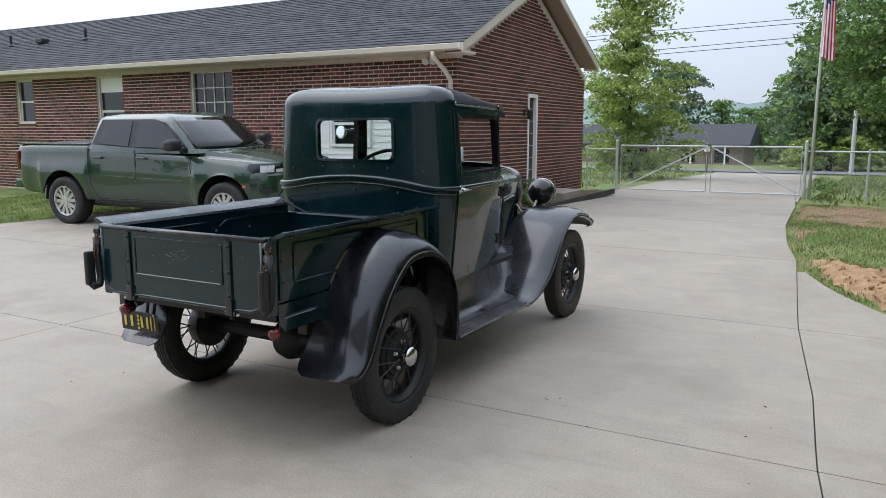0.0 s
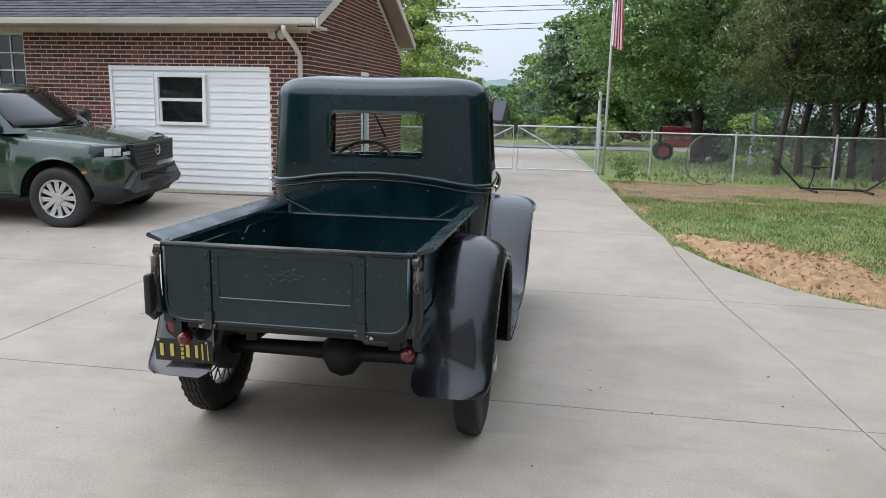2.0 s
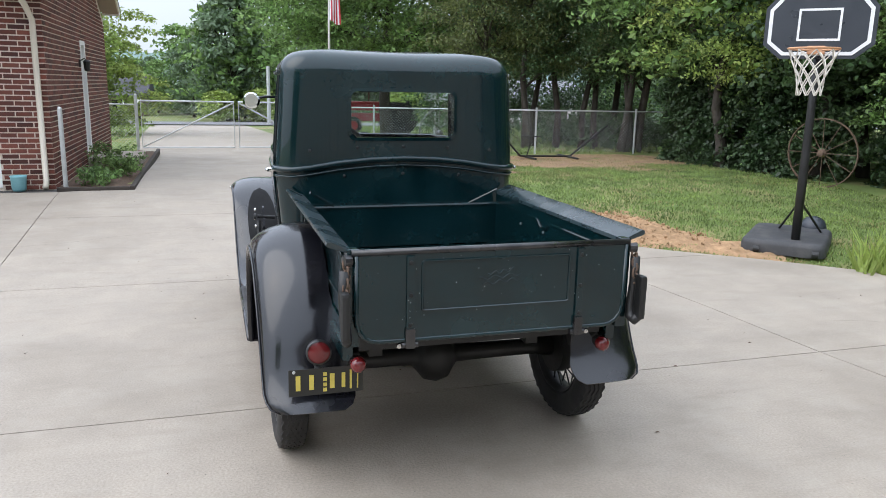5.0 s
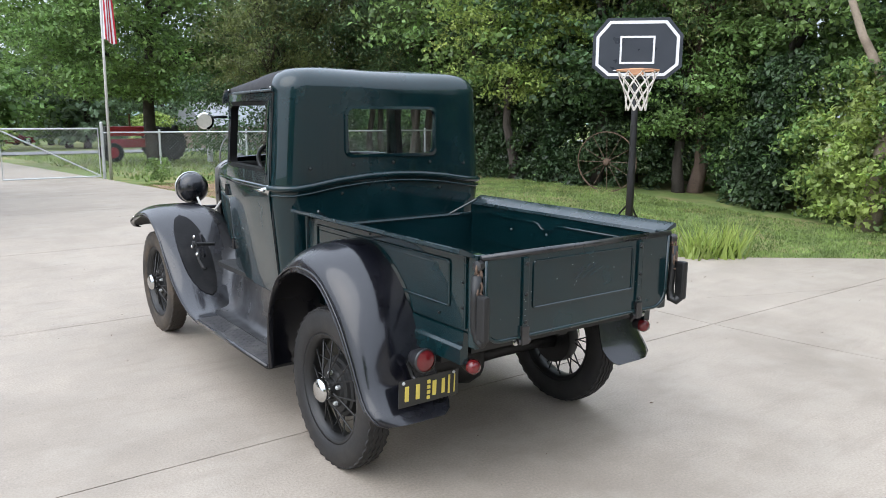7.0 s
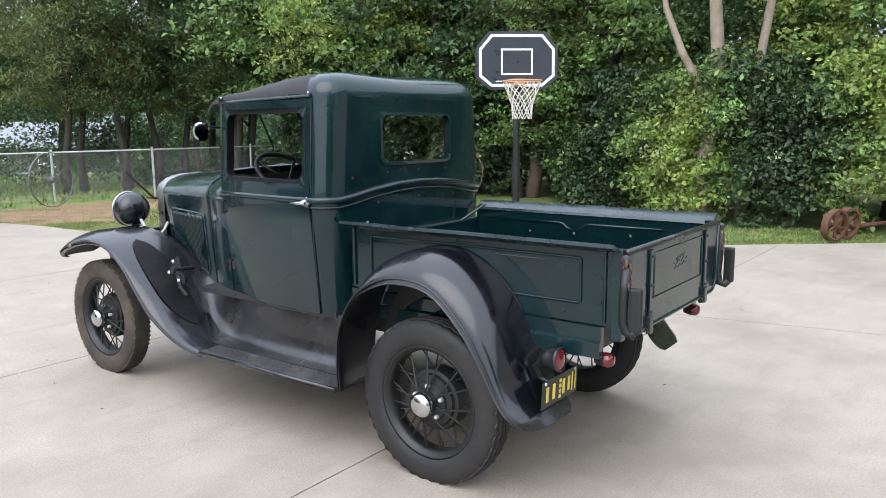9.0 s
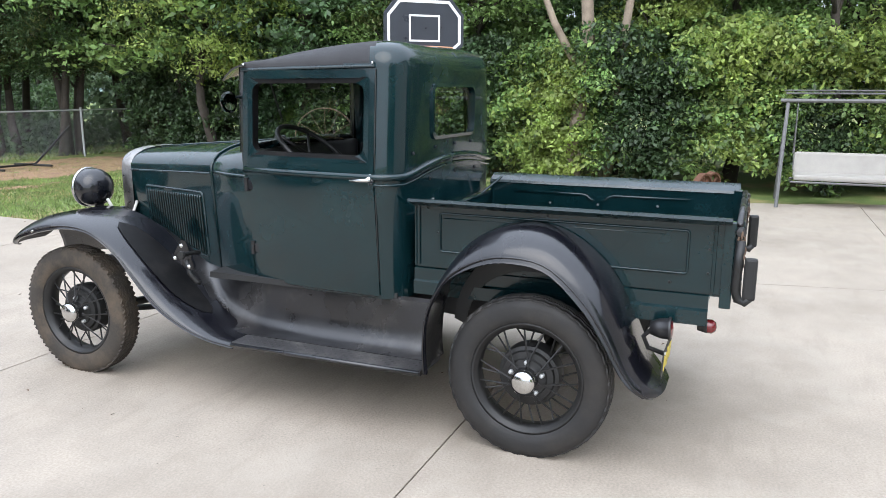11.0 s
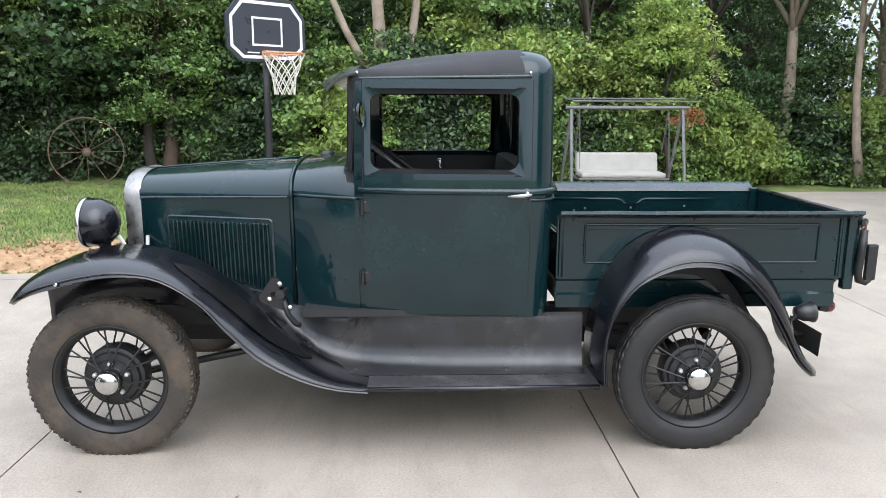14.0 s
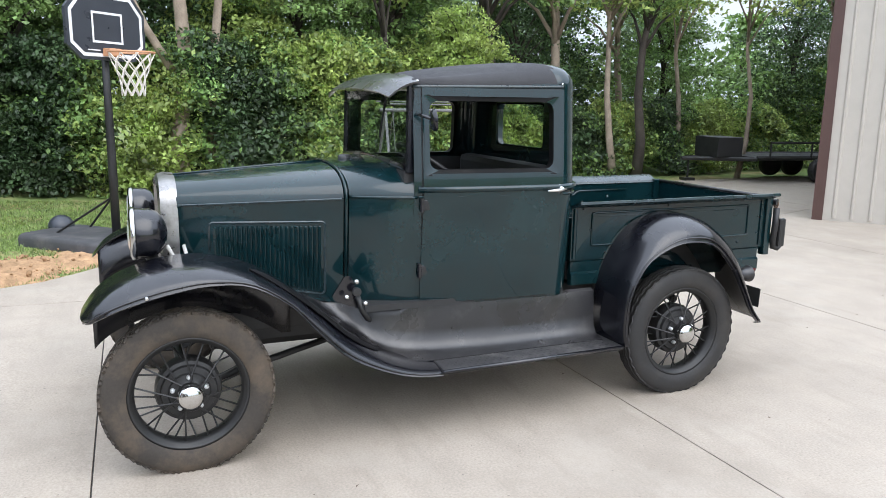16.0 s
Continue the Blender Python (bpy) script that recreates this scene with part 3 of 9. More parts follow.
bm = bmesh.new()
wall_with_holes(bm, LONG, EAVE, [h[:4] for h in FRONT], 0.2)
wall_front = part("wall_front", bm, M["mortar"], house, "front wall of red brick in pale mortar")
bm = bmesh.new()
top = [(0.2, EAVE + 0.15), (HD / 2, ridge_z - 0.02), (HD, EAVE)]
for poly in ([(0.2, -0.2), (DOOR[0], -0.2), (DOOR[0], EAVE + (DOOR[0]) * PITCH), (0.2, EAVE + 0.15)],
             [(DOOR[0], DOOR[3]), (DOOR[1], DOOR[3]), (DOOR[1], ridge_z - 0.3), (HD / 2, ridge_z - 0.05), (DOOR[0], EAVE + DOOR[0] * PITCH)],
             [(DOOR[0], -0.2), (DOOR[1], -0.2), (DOOR[1], DOOR[2]), (DOOR[0], DOOR[2])],
             [(DOOR[1], -0.2), (HD, -0.2), (HD, EAVE), (DOOR[1], ridge_z - 0.3)]):
    loft(bm, [[(0, y, z) for y, z in poly], [(-0.2, y, z) for y, z in poly]], cap=True)
bmesh.ops.recalc_face_normals(bm, faces=bm.faces)
wall_gable = part("wall_gable", bm, M["mortar"], house, "gable wall of red brick in pale mortar")
bm = bmesh.new()
box(bm, -LONG, -0.2, HD - 0.2, HD, -0.2, EAVE)
box(bm, -LONG, -LONG + 0.2, 0.2, HD - 0.2, -0.2, EAVE + 0.1)
part("wall_back", bm, M["brick_wall"], house)

# roof: deck, then courses of shingles with a little step each
for side, name in ((0, "roof_front"), (1, "roof_back")):
    bm = bmesh.new()
    f = (lambda y: y) if side == 0 else (lambda y: HD - y)
    out_ = OVER if side == 0 else BACK_OVER
    low_z = ridge_z - (HD / 2 + out_) * PITCH
    ring = [(-out_, low_z), (HD / 2, ridge_z), (HD / 2, ridge_z + 0.08), (-out_, low_z + 0.08)]
    loft(bm, [[(0.3, f(y), z) for y, z in ring], [(-LONG - 0.3, f(y), z) for y, z in ring]], cap=True)
    bmesh.ops.recalc_face_normals(bm, faces=bm.faces)
    deck = part(name, bm, M["soffit"], house)
    slope = math.hypot(HD / 2 + out_, ridge_z - low_z)
    uy, uz = (HD / 2 + out_) / slope, (ridge_z - low_z) / slope
    verts, faces = [], []
    n = int(slope / 0.14)
    rnd = random.Random(5 + side)
    for c in range(n):
        d0, d1 = c * slope / n - 0.02, (c + 1) * slope / n
        x = 0.335
        while x > -LONG - 0.3:
            w = rnd.uniform(0.16, 0.34) if x < 0.33 else rnd.uniform(0.05, 0.3)
            a, b = x, max(x - w, -LONG - 0.32)
            lift = 0.014 + rnd.random() * 0.006
            o = len(verts)
            for xx, d, h in ((a, d0, 0.004), (b, d0, 0.004), (a, d0, lift), (b, d0, lift), (a, d1, 0.004), (b, d1, 0.004)):
                verts.append((xx, f(-out_ + uy * d - uz * h), low_z + 0.08 + uz * d + uy * h))
            faces += [(o, o + 1, o + 3, o + 2), (o + 2, o + 3, o + 5, o + 4)]
            x -= w
        if side == 1 and c > 6:
            break
    me = bpy.data.meshes.new("shingles")
    me.from_pydata(verts, [], faces)
    me.materials.append(M["shingle"])
    sh = new("shingles", me)
    sh.parent = deck
    tagged(sh, "weathered grey asphalt shingles", kind="stuff")

# eaves, gutter, rakes
bm = bmesh.new()
box(bm, -LONG, 0.28, -OVER - 0.02, -OVER, EAVE - 0.035, EAVE + 0.075)
part("fascia", bm, M["cream"], house, "cream fascia board")
bm = bmesh.new()
prof = [(-OVER - 0.02, EAVE - 0.03), (-OVER - 0.06, EAVE - 0.035), (-OVER - 0.11, EAVE - 0.02), (-OVER - 0.125, EAVE + 0.055), (-OVER - 0.115, EAVE + 0.06), (-OVER - 0.1, EAVE - 0.005), (-OVER - 0.03, EAVE - 0.015)]
loft(bm, [[(x, y, z) for y, z in prof] for x in (0.27, -LONG)], cap=True)
bmesh.ops.recalc_face_normals(bm, faces=bm.faces)
part("gutter", bm, M["cream"], house, "cream rain gutter along the eave")
bm = bmesh.new()
box(bm, -LONG, 0.0, -OVER, 0.0, EAVE - 0.03, EAVE - 0.01)
part("eave_soffit", bm, M["cream"], house)
for s, name in ((0, "rake_front"), (1, "rake_back")):
    bm = bmesh.new()
    f = (lambda y: y) if s == 0 else (lambda y: HD - y)
    out_ = OVER if s == 0 else BACK_OVER
    low_z = ridge_z - (HD / 2 + out_) * PITCH
    ring = [(-out_ - 0.03, low_z - 0.075), (HD / 2, ridge_z - 0.085), (HD / 2, ridge_z + 0.085), (-out_ - 0.03, low_z + 0.07)]
    loft(bm, [[(0.30, f(y), z) for y, z in ring], [(0.325, f(y), z) for y, z in ring]], cap=True)
    bmesh.ops.recalc_face_normals(bm, faces=bm.faces)
    part(name, bm, M["cream"], house, "cream rake board")
    bm = bmesh.new()
    ring = [(-out_, low_z - 0.06), (HD / 2, ridge_z - 0.07), (HD / 2, ridge_z - 0.05), (-out_, low_z - 0.04)]
    loft(bm, [[(0.0, f(y), z) for y, z in ring], [(0.30, f(y), z) for y, z in ring]], cap=True)
    bmesh.ops.recalc_face_normals(bm, faces=bm.faces)
    part("rake_soffit", bm, M["soffit"], house, "brown slatted soffit under the gable overhang")
    bm = bmesh.new()
    y0 = f(-out_)
    box(bm, 0.0, 0.32, min(y0, f(0.01)), max(y0, f(0.01)), low_z - 0.075, low_z - 0.035)
    part("eave_return", bm, M["cream"], house)
for x, y in ((-13.9, 1.35), (-12.6, 1.35), (-10.9, 1.35)):
    bm = bmesh.new()
    z = EAVE + 0.1 + (y + OVER) * PITCH
    if x == -12.6:
        box(bm, x - 0.14, x + 0.14, y - 0.1, y + 0.12, z, z + 0.12, 0.03)
    else:
        lathe(bm, [(0.10, 0), (0.05, 0.05), (0.035, 0.06), (0.035, 0.26), (0.0, 0.26)], (x, y, z), (0, 0, 1), 12)
    part("roof_vent", bm, M["black_metal"], house)

# downspout and flood light
bm = bmesh.new()
tube(bm, [(-0.18, -OVER - 0.07, EAVE - 0.04), (-0.18, -OVER - 0.07, EAVE - 0.12), (-0.13, -0.22, EAVE - 0.30), (-0.10, -0.05, EAVE - 0.45), (-0.10, -0.05, 0.12), (-0.10, -0.14, 0.03)], 0.038, 8)
part("downspout", bm, M["cream"], house, "cream downspout at the corner", smooth=True)
for x in (-0.47, -0.33):
    bm = bmesh.new()
    lathe(bm, [(0.0, -0.1), (0.035, -0.1), (0.04, -0.03), (0.07, 0.02), (0.065, 0.03), (0, 0.035)], (x, -0.2, EAVE - 0.15), (-0.2, -1, -0.35), 16)
    tube(bm, [(x, -0.15, EAVE - 0.15), (-0.40, -0.12, EAVE - 0.05)], 0.015, 6)
    part("flood_light", bm, M["cushion"], house, smooth=True)

# garage opening filled with white boards, and its window
xr, w, z0, z1, _ = FRONT[0]
infill = part("garage_infill", (lambda b: (box(b, xr - w, xr, 0.03, 0.10, z0, z1), b)[1])(bmesh.new()), M["white"], house, "white lap siding filling the old garage door")
n = 17
wx0, wx1, wz0, wz1 = -2.55 + 0.0, -1.69, 1.06, 1.86
for i in range(n):
    za, zb = z0 + (z1 - 0.06 - z0) * i / n, z0 + (z1 - 0.06 - z0) * (i + 1) / n
    spans = [(xr - w + 0.05, xr - 0.03)]
    if zb > wz0 - 0.02 and za < wz1 + 0.02:
        spans = [(xr - w + 0.05, wx0 - 0.05), (wx1 + 0.05, xr - 0.03)]
    for a, b in spans:
        bm = bmesh.new()
        loft(bm, [[(x, 0.006, za), (x, 0.022, zb), (x, 0.028, zb), (x, 0.028, za)] for x in (a, b)], cap=True)
        bmesh.ops.recalc_face_normals(bm, faces=bm.faces)
        part("siding_board", bm, M["white"], infill)
for a, b, za, zb in ((xr - w, xr, z1 - 0.07, z1 - 0.002), (xr - w, xr - w + 0.05, z0, z1 - 0.07), (xr - 0.045, xr, z0, z1 - 0.07)):
    bm = bmesh.new()
    box(bm, a, b, -0.012, 0.04, za, zb, 0.004)
    part("corner_trim", bm, M["white"], infill)


def window(x0, x1, z0, z1, y, sort, parent, mat):
    """A window set in a wall that faces -y: frame, sashes or bars, and panes."""
    bm = bmesh.new()
    t = 0.05
    for a, b, c, d in ((x0, x1, z1 - t, z1), (x0, x1, z0, z0 + t), (x0, x0 + t, z0 + t, z1 - t), (x1 - t, x1, z0 + t, z1 - t)):
        box(bm, a, b, y - 0.02, y + 0.06, c, d, 0.004)
    fr = part("window", bm, mat, parent, "window with a painted frame")
    zm = (z0 + z1) / 2
    bm = bmesh.new()
    box(bm, x0 + t, x1 - t, y + 0.035, y + 0.041, z0 + t, z1 - t)
    part("pane", bm, M["dark_glass"], fr)
    if sort == "sash":
        bm = bmesh.new()
        box(bm, x0 + t, x1 - t, y + 0.0, y + 0.033, zm - 0.025, zm + 0.025, 0.003)
        part("meeting_rail", bm, mat, fr)
        for a in (x0 + t, x1 - t - 0.03):
            bm = bmesh.new()
            box(bm, a, a + 0.03, y + 0.01, y + 0.033, z0 + t, zm - 0.025)
            part("sash_stile", bm, mat, fr)
    else:
        for k in range(1, 4):
            bm = bmesh.new()
            x = x0 + t + (x1 - x0 - 2 * t) * k / 4
            box(bm, x - 0.01, x + 0.01, y + 0.015, y + 0.034, z0 + t, z1 - t)
            part("glazing_bar", bm, mat, fr)
        for k in range(1, 5):
            bm = bmesh.new()
            z = z0 + t + (z1 - z0 - 2 * t) * k / 5
            box(bm, x0 + t, x1 - t, y + 0.018, y + 0.031, z - 0.01, z + 0.01)
            part("glazing_bar", bm, mat, fr)
    return fr


window(wx0, wx1, wz0, wz1, -0.012, "sash", house, M["white"])
for xr_, w_, a, b, sort in FRONT[1:]:
    fr = window(xr_ - w_, xr_, a, b, 0.06, sort, house, M["offwhite"])
    bm = bmesh.new()
    box(bm, xr_ - w_ - 0.02, xr_ + 0.02, -0.035, 0.08, a - 0.06, a - 0.003, 0.006)
    part("window_sill", bm, M["brick_wall"], fr)
    if xr_ == -7.98:
        bm = bmesh.new()
        box(bm, xr_ - w_ + 0.05, xr_ - 0.05, 0.085, 0.09, b - 0.05 - 0.3, b - 0.05)
        part("roller_blind", bm, M["white"], fr)
    elif sort == "grid":
        bm = bmesh.new()
        box(bm, xr_ - w_ + 0.06, xr_ - w_ + 0.3, 0.12, 0.13, a + 0.06, b - 0.06)
        part("curtain", bm, M["cushion"], fr)

# side door in the gable
d0, d1, dz0, dz1 = DOOR
bm = bmesh.new()
for a, b, c, d in ((d0, d0 + 0.07, dz0, dz1), (d1 - 0.07, d1, dz0, dz1), (d0 + 0.07, d1 - 0.07, dz1 - 0.07, dz1)):
    box(bm, -0.12, 0.02, a, b, c, d, 0.004)
door_frame = part("side_door", bm, M["white"], house, "narrow white side door with leaded glass")
bm = bmesh.new()
box(bm, -0.08, -0.05, d0 + 0.07, d1 - 0.07, dz0, dz1 - 0.07)
part("door_leaf", bm, M["dark_glass"], door_frame)
for k in range(7):
    bm = bmesh.new()
    z = dz0 + 0.1 + 0.24 * k
    box(bm, -0.05, -0.043, d0 + 0.09, d1 - 0.09, z, z + 0.012)
    part("lead_bar", bm, M["steel"], door_frame)
bm = bmesh.new()
box(bm, 0.0, 0.03, d0 - 0.21, d0 - 0.13, 1.62, 1.74, 0.01)
tube(bm, [(0.03, d0 - 0.17, 1.72), (0.09, d0 - 0.17, 1.76), (0.12, d0 - 0.17, 1.72)], 0.008, 6)
lathe(bm, [(0.02, 0.06), (0.06, 0.03), (0.05, 0.0), (0.04, -0.12), (0.0, -0.13)], (0.12, d0 - 0.17, 1.68), (0, 0, 1), 10)
lantern = part("wall_lantern", bm, M["black_metal"], house, "black wall lantern")
bm = bmesh.new()
lathe(bm, [(0.042, -0.005), (0.036, -0.1), (0.0, -0.11)], (0.12, d0 - 0.17, 1.675), (0, 0, 1), 10)
part("glass", bm, M["lamp_glass"], lantern)
bm = bmesh.new()
box(bm, 0.03, 0.85, d0 - 0.2, d1 + 0.5, -0.05, 0.16, 0.015)
part("door_step", bm, M["concrete"], house, "pale concrete door step")

# planting bed by the gable
bm = bmesh.new()
rows = []
for i in range(25):
    y = -0.22 + 5.9 * i / 24
    rows.append([(0.01 + 0.93 * k / 8, y, -0.02 + 0.05 * noise.noise((k * 0.9, y * 2, 3)) + (0.03 if 0 < k < 8 else 0)) for k in range(9)])
loft(bm, rows, closed_ring=False)
tagged(part("mulch_bed", bm, M["mulch"], None, smooth=True), "brown mulch bed along the gable wall", "flower bed", kind="structure").location = (HX, HY, HZ)
edging = thing("garden_edging", pose(HX, HY, HZ), "weathered timber edging round the mulch bed", "edging")
bm = bmesh.new()
box(bm, 0.93, 0.99, -0.24, 5.7, -0.06, 0.055, 0.01)
part("edge_board", bm, M["bark"], edging)
bm = bmesh.new()
box(bm, 0.05, 0.93, -0.26, -0.21, -0.06, 0.05, 0.01)
part("edge_board", bm, M["bark"], edging)
post_ob = thing("steel_post", pose(HX + 0.14, HY - 0.12, HZ), "short grey steel post at the house corner", "post")
bm = bmesh.new()
cyl(bm, (0, 0, -0.1), (0, 0, 1.05), 0.03, seg=12)
lathe(bm, [(0.032, 1.05), (0.02, 1.075), (0, 1.08)], (0, 0, 0), (0, 0, 1), 12)
part("post", bm, M["steel"], post_ob)
pot = plain("plant_pot", M["teal"], lambda b: lathe(b, [(0.0, 0.0), (0.07, 0), (0.085, 0.03), (0.095, 0.18), (0.102, 0.2), (0.092, 0.2), (0.085, 0.17), (0, 0.16)], (HX - 0.40, HY - 0.16, HZ + 0.0), (0, 0, 1), 24), "small empty teal glazed plant pot", "plant pot")
pot.data.polygons.foreach_set("use_smooth", [True] * len(pot.data.polygons))

# ---------------------------------------------------------------- vintage pickup
truck = thing("vintage_pickup", pose(0.03, 0, 0), "dark green 1930s pickup truck with black fenders and wire wheels", "pickup truck")
GREEN, BLACK, DARK = M["green_paint"], M["black_paint"], M["black_metal"]


def table(rows, v):
    """Straight-line reading of a table of (v, value)."""
    if v <= rows[0][0]:
        return rows[0][1]
    for (a, p), (b, q) in zip(rows, rows[1:]):
        if v <= b:
            return p + (q - p) * (v - a) / (b - a)
    return rows[-1][1]


def cab_half(y, z):
    w = table([(0.66, 0.668), (0.8, 0.672), (1.1, 0.66), (1.3, 0.64), (1.5, 0.606), (1.66, 0.56), (1.82, 0.495)], y)
    if z < 1.15:
        w -= 0.05 * (1.15 - z) / 0.55
    if z > 1.2:
        w -= 0.035 * (z - 1.2) / 0.48
    return w


def side_patch(bm, sign, y0, y1, z0, z1, out=0.0, hole=None, ny=10, nz=10):
    """A skin that follows the cab's side, with an opening hole=(y0, y1, z0, z1)."""
    ys = sorted({y0 + (y1 - y0) * i / ny for i in range(ny + 1)} | ({hole[0], hole[1]} if hole else set()))
    zs = sorted({z0 + (z1 - z0) * i / nz for i in range(nz + 1)} | ({hole[2], hole[3]} if hole else set()))
    vs = {(y, z): bm.verts.new((sign * (cab_half(y, z) + out), y, z)) for y in ys for z in zs}
    for ya, yb in zip(ys, ys[1:]):
        for za, zb in zip(zs, zs[1:]):
            cy, cz = (ya + yb) / 2, (za + zb) / 2
            if hole and hole[0] < cy < hole[1] and hole[2] < cz < hole[3]:
                continue
            bm.faces.new((vs[ya, za], vs[yb, za], vs[yb, zb], vs[ya, zb]))
    for v in [v for v in bm.verts if not v.link_faces]:
        bm.verts.remove(v)


def rounded_rect(a0, a1, b0, b1, r, n=5):
    pts = []
    for ca, cb, start in ((a1 - r, b1 - r, 0), (a0 + r, b1 - r, 90), (a0 + r, b0 + r, 180), (a1 - r, b0 + r, 270)):
        for i in range(n + 1):
            t = radians(start + 90 * i / n)
            pts.append((ca + r * math.cos(t), cb + r * math.sin(t)))
    return pts


WIN = (0.822, 1.463, 1.265, 1.633)
CABTOP = 1.685


def cab_outline(z):
    """Plan of the cab at height z, from the left front post round the back to the right one."""
    left = [(-cab_half(y, z), y) for y in (1.52, 1.463, 1.3, 1.1, 0.95, 0.822, 0.79)]
    w, r, yb = cab_half(0.78, z), 0.125, 0.652
    arc = [(-w + r - r * math.cos(radians(a)), yb + r - r * math.sin(radians(a))) for a in (10, 20, 30, 40, 50, 60, 70, 80)]
    back = [(x, yb - 0.012 * (1 - (x / 0.55) ** 2)) for x in (-w + r, -0.4, -0.29, -0.15, 0, 0.15, 0.29, 0.4, w - r)]
    half = left + arc
    return half + back + [(-x, y) for x, y in half[::-1]]


bm = bmesh.new()
levels = [0.60, 0.68, 0.8, 0.95, 1.08, 1.15, 1.21, 1.265, 1.35, 1.48, 1.605, 1.633, CABTOP]
rows = [[bm.verts.new((x, y, z)) for x, y in cab_outline(z)] for z in levels]
for k, (ra, rb) in enumerate(zip(rows, rows[1:])):
    for j in range(len(ra) - 1):
        za, zb = levels[k], levels[k + 1]
        xa, ya = ra[j].co.x, ra[j].co.y
        xb, yb = ra[j + 1].co.x, ra[j + 1].co.y
        cy, cx = (ya + yb) / 2, (xa + xb) / 2
        if 1.265 <= za and zb <= 1.633 and 0.822 <= cy <= 1.463 and abs(cx) > 0.5:
            continue
        if 1.35 <= za and zb <= 1.605 and abs(cx) < 0.29 and cy < 0.7:
            continue
        bm.faces.new((ra[j], ra[j + 1], rb[j + 1], rb[j]))
solid(bm, 0.03)
cab = part("cab", bm, [GREEN], truck)
smooth_by_angle(cab, 35)

# inner lining of the cab, a little inside the shell
bm = bmesh.new()
rows = [[bm.verts.new((x * 0.945, 0.05 + y * 0.965, z)) for x, y in cab_outline(z)] for z in (0.62, 1.255)]
for j in range(len(rows[0]) - 1):
    bm.faces.new((rows[0][j], rows[0][j + 1], rows[1][j + 1], rows[1][j]))
box(bm, -0.6, 0.6, 0.69, 1.8, 0.6, 0.63)
part("cab_lining", bm, M["interior"], truck, "dark door cards and cab floor")

# roof
bm = bmesh.new()


def roof_ring(inset, z):
    ring = []
    for x, y in cab_outline(CABTOP):
        cx, cy = 0.0, 1.08
        d = Vector((x - cx, y - cy))
        s = max(0.02, 1 - inset / max(0.3, d.length))
        yy = cy + d.y * s
        drop = 0.085 * max(0, (yy - 0.85) / 0.67) ** 1.6
        ring.append((cx + d.x * s, yy, z - drop * min(1, inset / 0.05)))
    return ring


loft(bm, [roof_ring(i, z) for i, z in ((-0.001, CABTOP - 0.004), (0.0, 1.70), (0.004, 1.716), (0.011, 1.732), (0.021, 1.748), (0.035, 1.763), (0.053, 1.776), (0.078, 1.788), (0.115, 1.798), (0.17, 1.806), (0.26, 1.813), (0.42, 1.82), (0.58, 1.822))], cap=True)
for f in bm.faces:
    c = f.calc_center_median()
    f.material_index = 1 if c.y > 0.83 and c.z > 1.70 - 0.1 * max(0, c.y - 0.9) else 0
roof = part("roof", bm, [GREEN, M["roof_vinyl"]], truck, "green metal roof edge with a black fabric centre")
smooth_by_angle(roof, 50)
for s in (-1, 1):
    bm = bmesh.new()
    tube(bm, [(s * (cab_half(y, 1.685) + 0.006), y, 1.688 - 0.012 * (y - 0.78) / 0.74) for y in (0.78, 0.95, 1.15, 1.35, 1.52)], 0.008)
    part("drip_rail", bm, M["worn_green"], truck, "thin black drip rail")
for s in (-1, 1):
    for y in (0.79, 1.5):
        bm = bmesh.new()
        lathe(bm, [(0.008, 0), (0.007, 0.004), (0, 0.006)], (s * (cab_half(y, 1.69) + 0.012), y, 1.70), (s, 0, 0.2), 10)
        part("roof_stud", bm, M["chrome"], truck, "small bright stud")

# visor
bm = bmesh.new()
rows = []
for k in range(7):
    t = k / 6
    y = 1.50 + 0.19 * t
    z = 1.722 - 0.018 * t - 0.055 * t ** 2.2
    w = 0.605 - 0.03 * t
    row = []
    for i in range(13):
        u = -1 + i / 6
        row.append((w * u, y - 0.05 * abs(u) ** 3 * t, z + 0.03 * (1 - u * u) * (1 - 0.3 * t) - 0.022 * abs(u) ** 6))
    rows.append(row)
loft(bm, rows, closed_ring=False)
solid(bm, 0.008)
smooth_by_angle(part("sun_visor", bm, M["visor_grey"], truck, "weathered dark grey metal sun visor over the windscreen"), 50)

# windscreen
bm = bmesh.new()
for s in (-1, 1):
    tube(bm, [(s * 0.565, 1.535, 1.27), (s * 0.555, 1.525, 1.69)], 0.02, 8)
tube(bm, [(-0.56, 1.527, 1.675), (0.56, 1.527, 1.675)], 0.018, 8)
tube(bm, [(0.55 * math.sin(radians(a)), 1.545, 1.285 + 0.02 * math.cos(radians(a))) for a in range(-90, 91, 15)], 0.018, 8)
windscreen = part("windscreen", bm, BLACK, truck, "black windscreen frame")
bm = bmesh.new()
box(bm, -0.55, 0.55, 1.533, 1.538, 1.29, 1.67)
part("pane", bm, M["glass"], windscreen).visible_shadow = False
bm = bmesh.new()
tube(bm, [(-0.3, 1.556, 1.66), (-0.22, 1.56, 1.5), (-0.18, 1.56, 1.42)], 0.006, 6)
part("wiper", bm, DARK, windscreen)
bm = bmesh.new()
box(bm, -0.07, 0.07, 1.46, 1.47, 1.585, 1.645, 0.008)
part("rear_view_mirror", bm, DARK, truck)

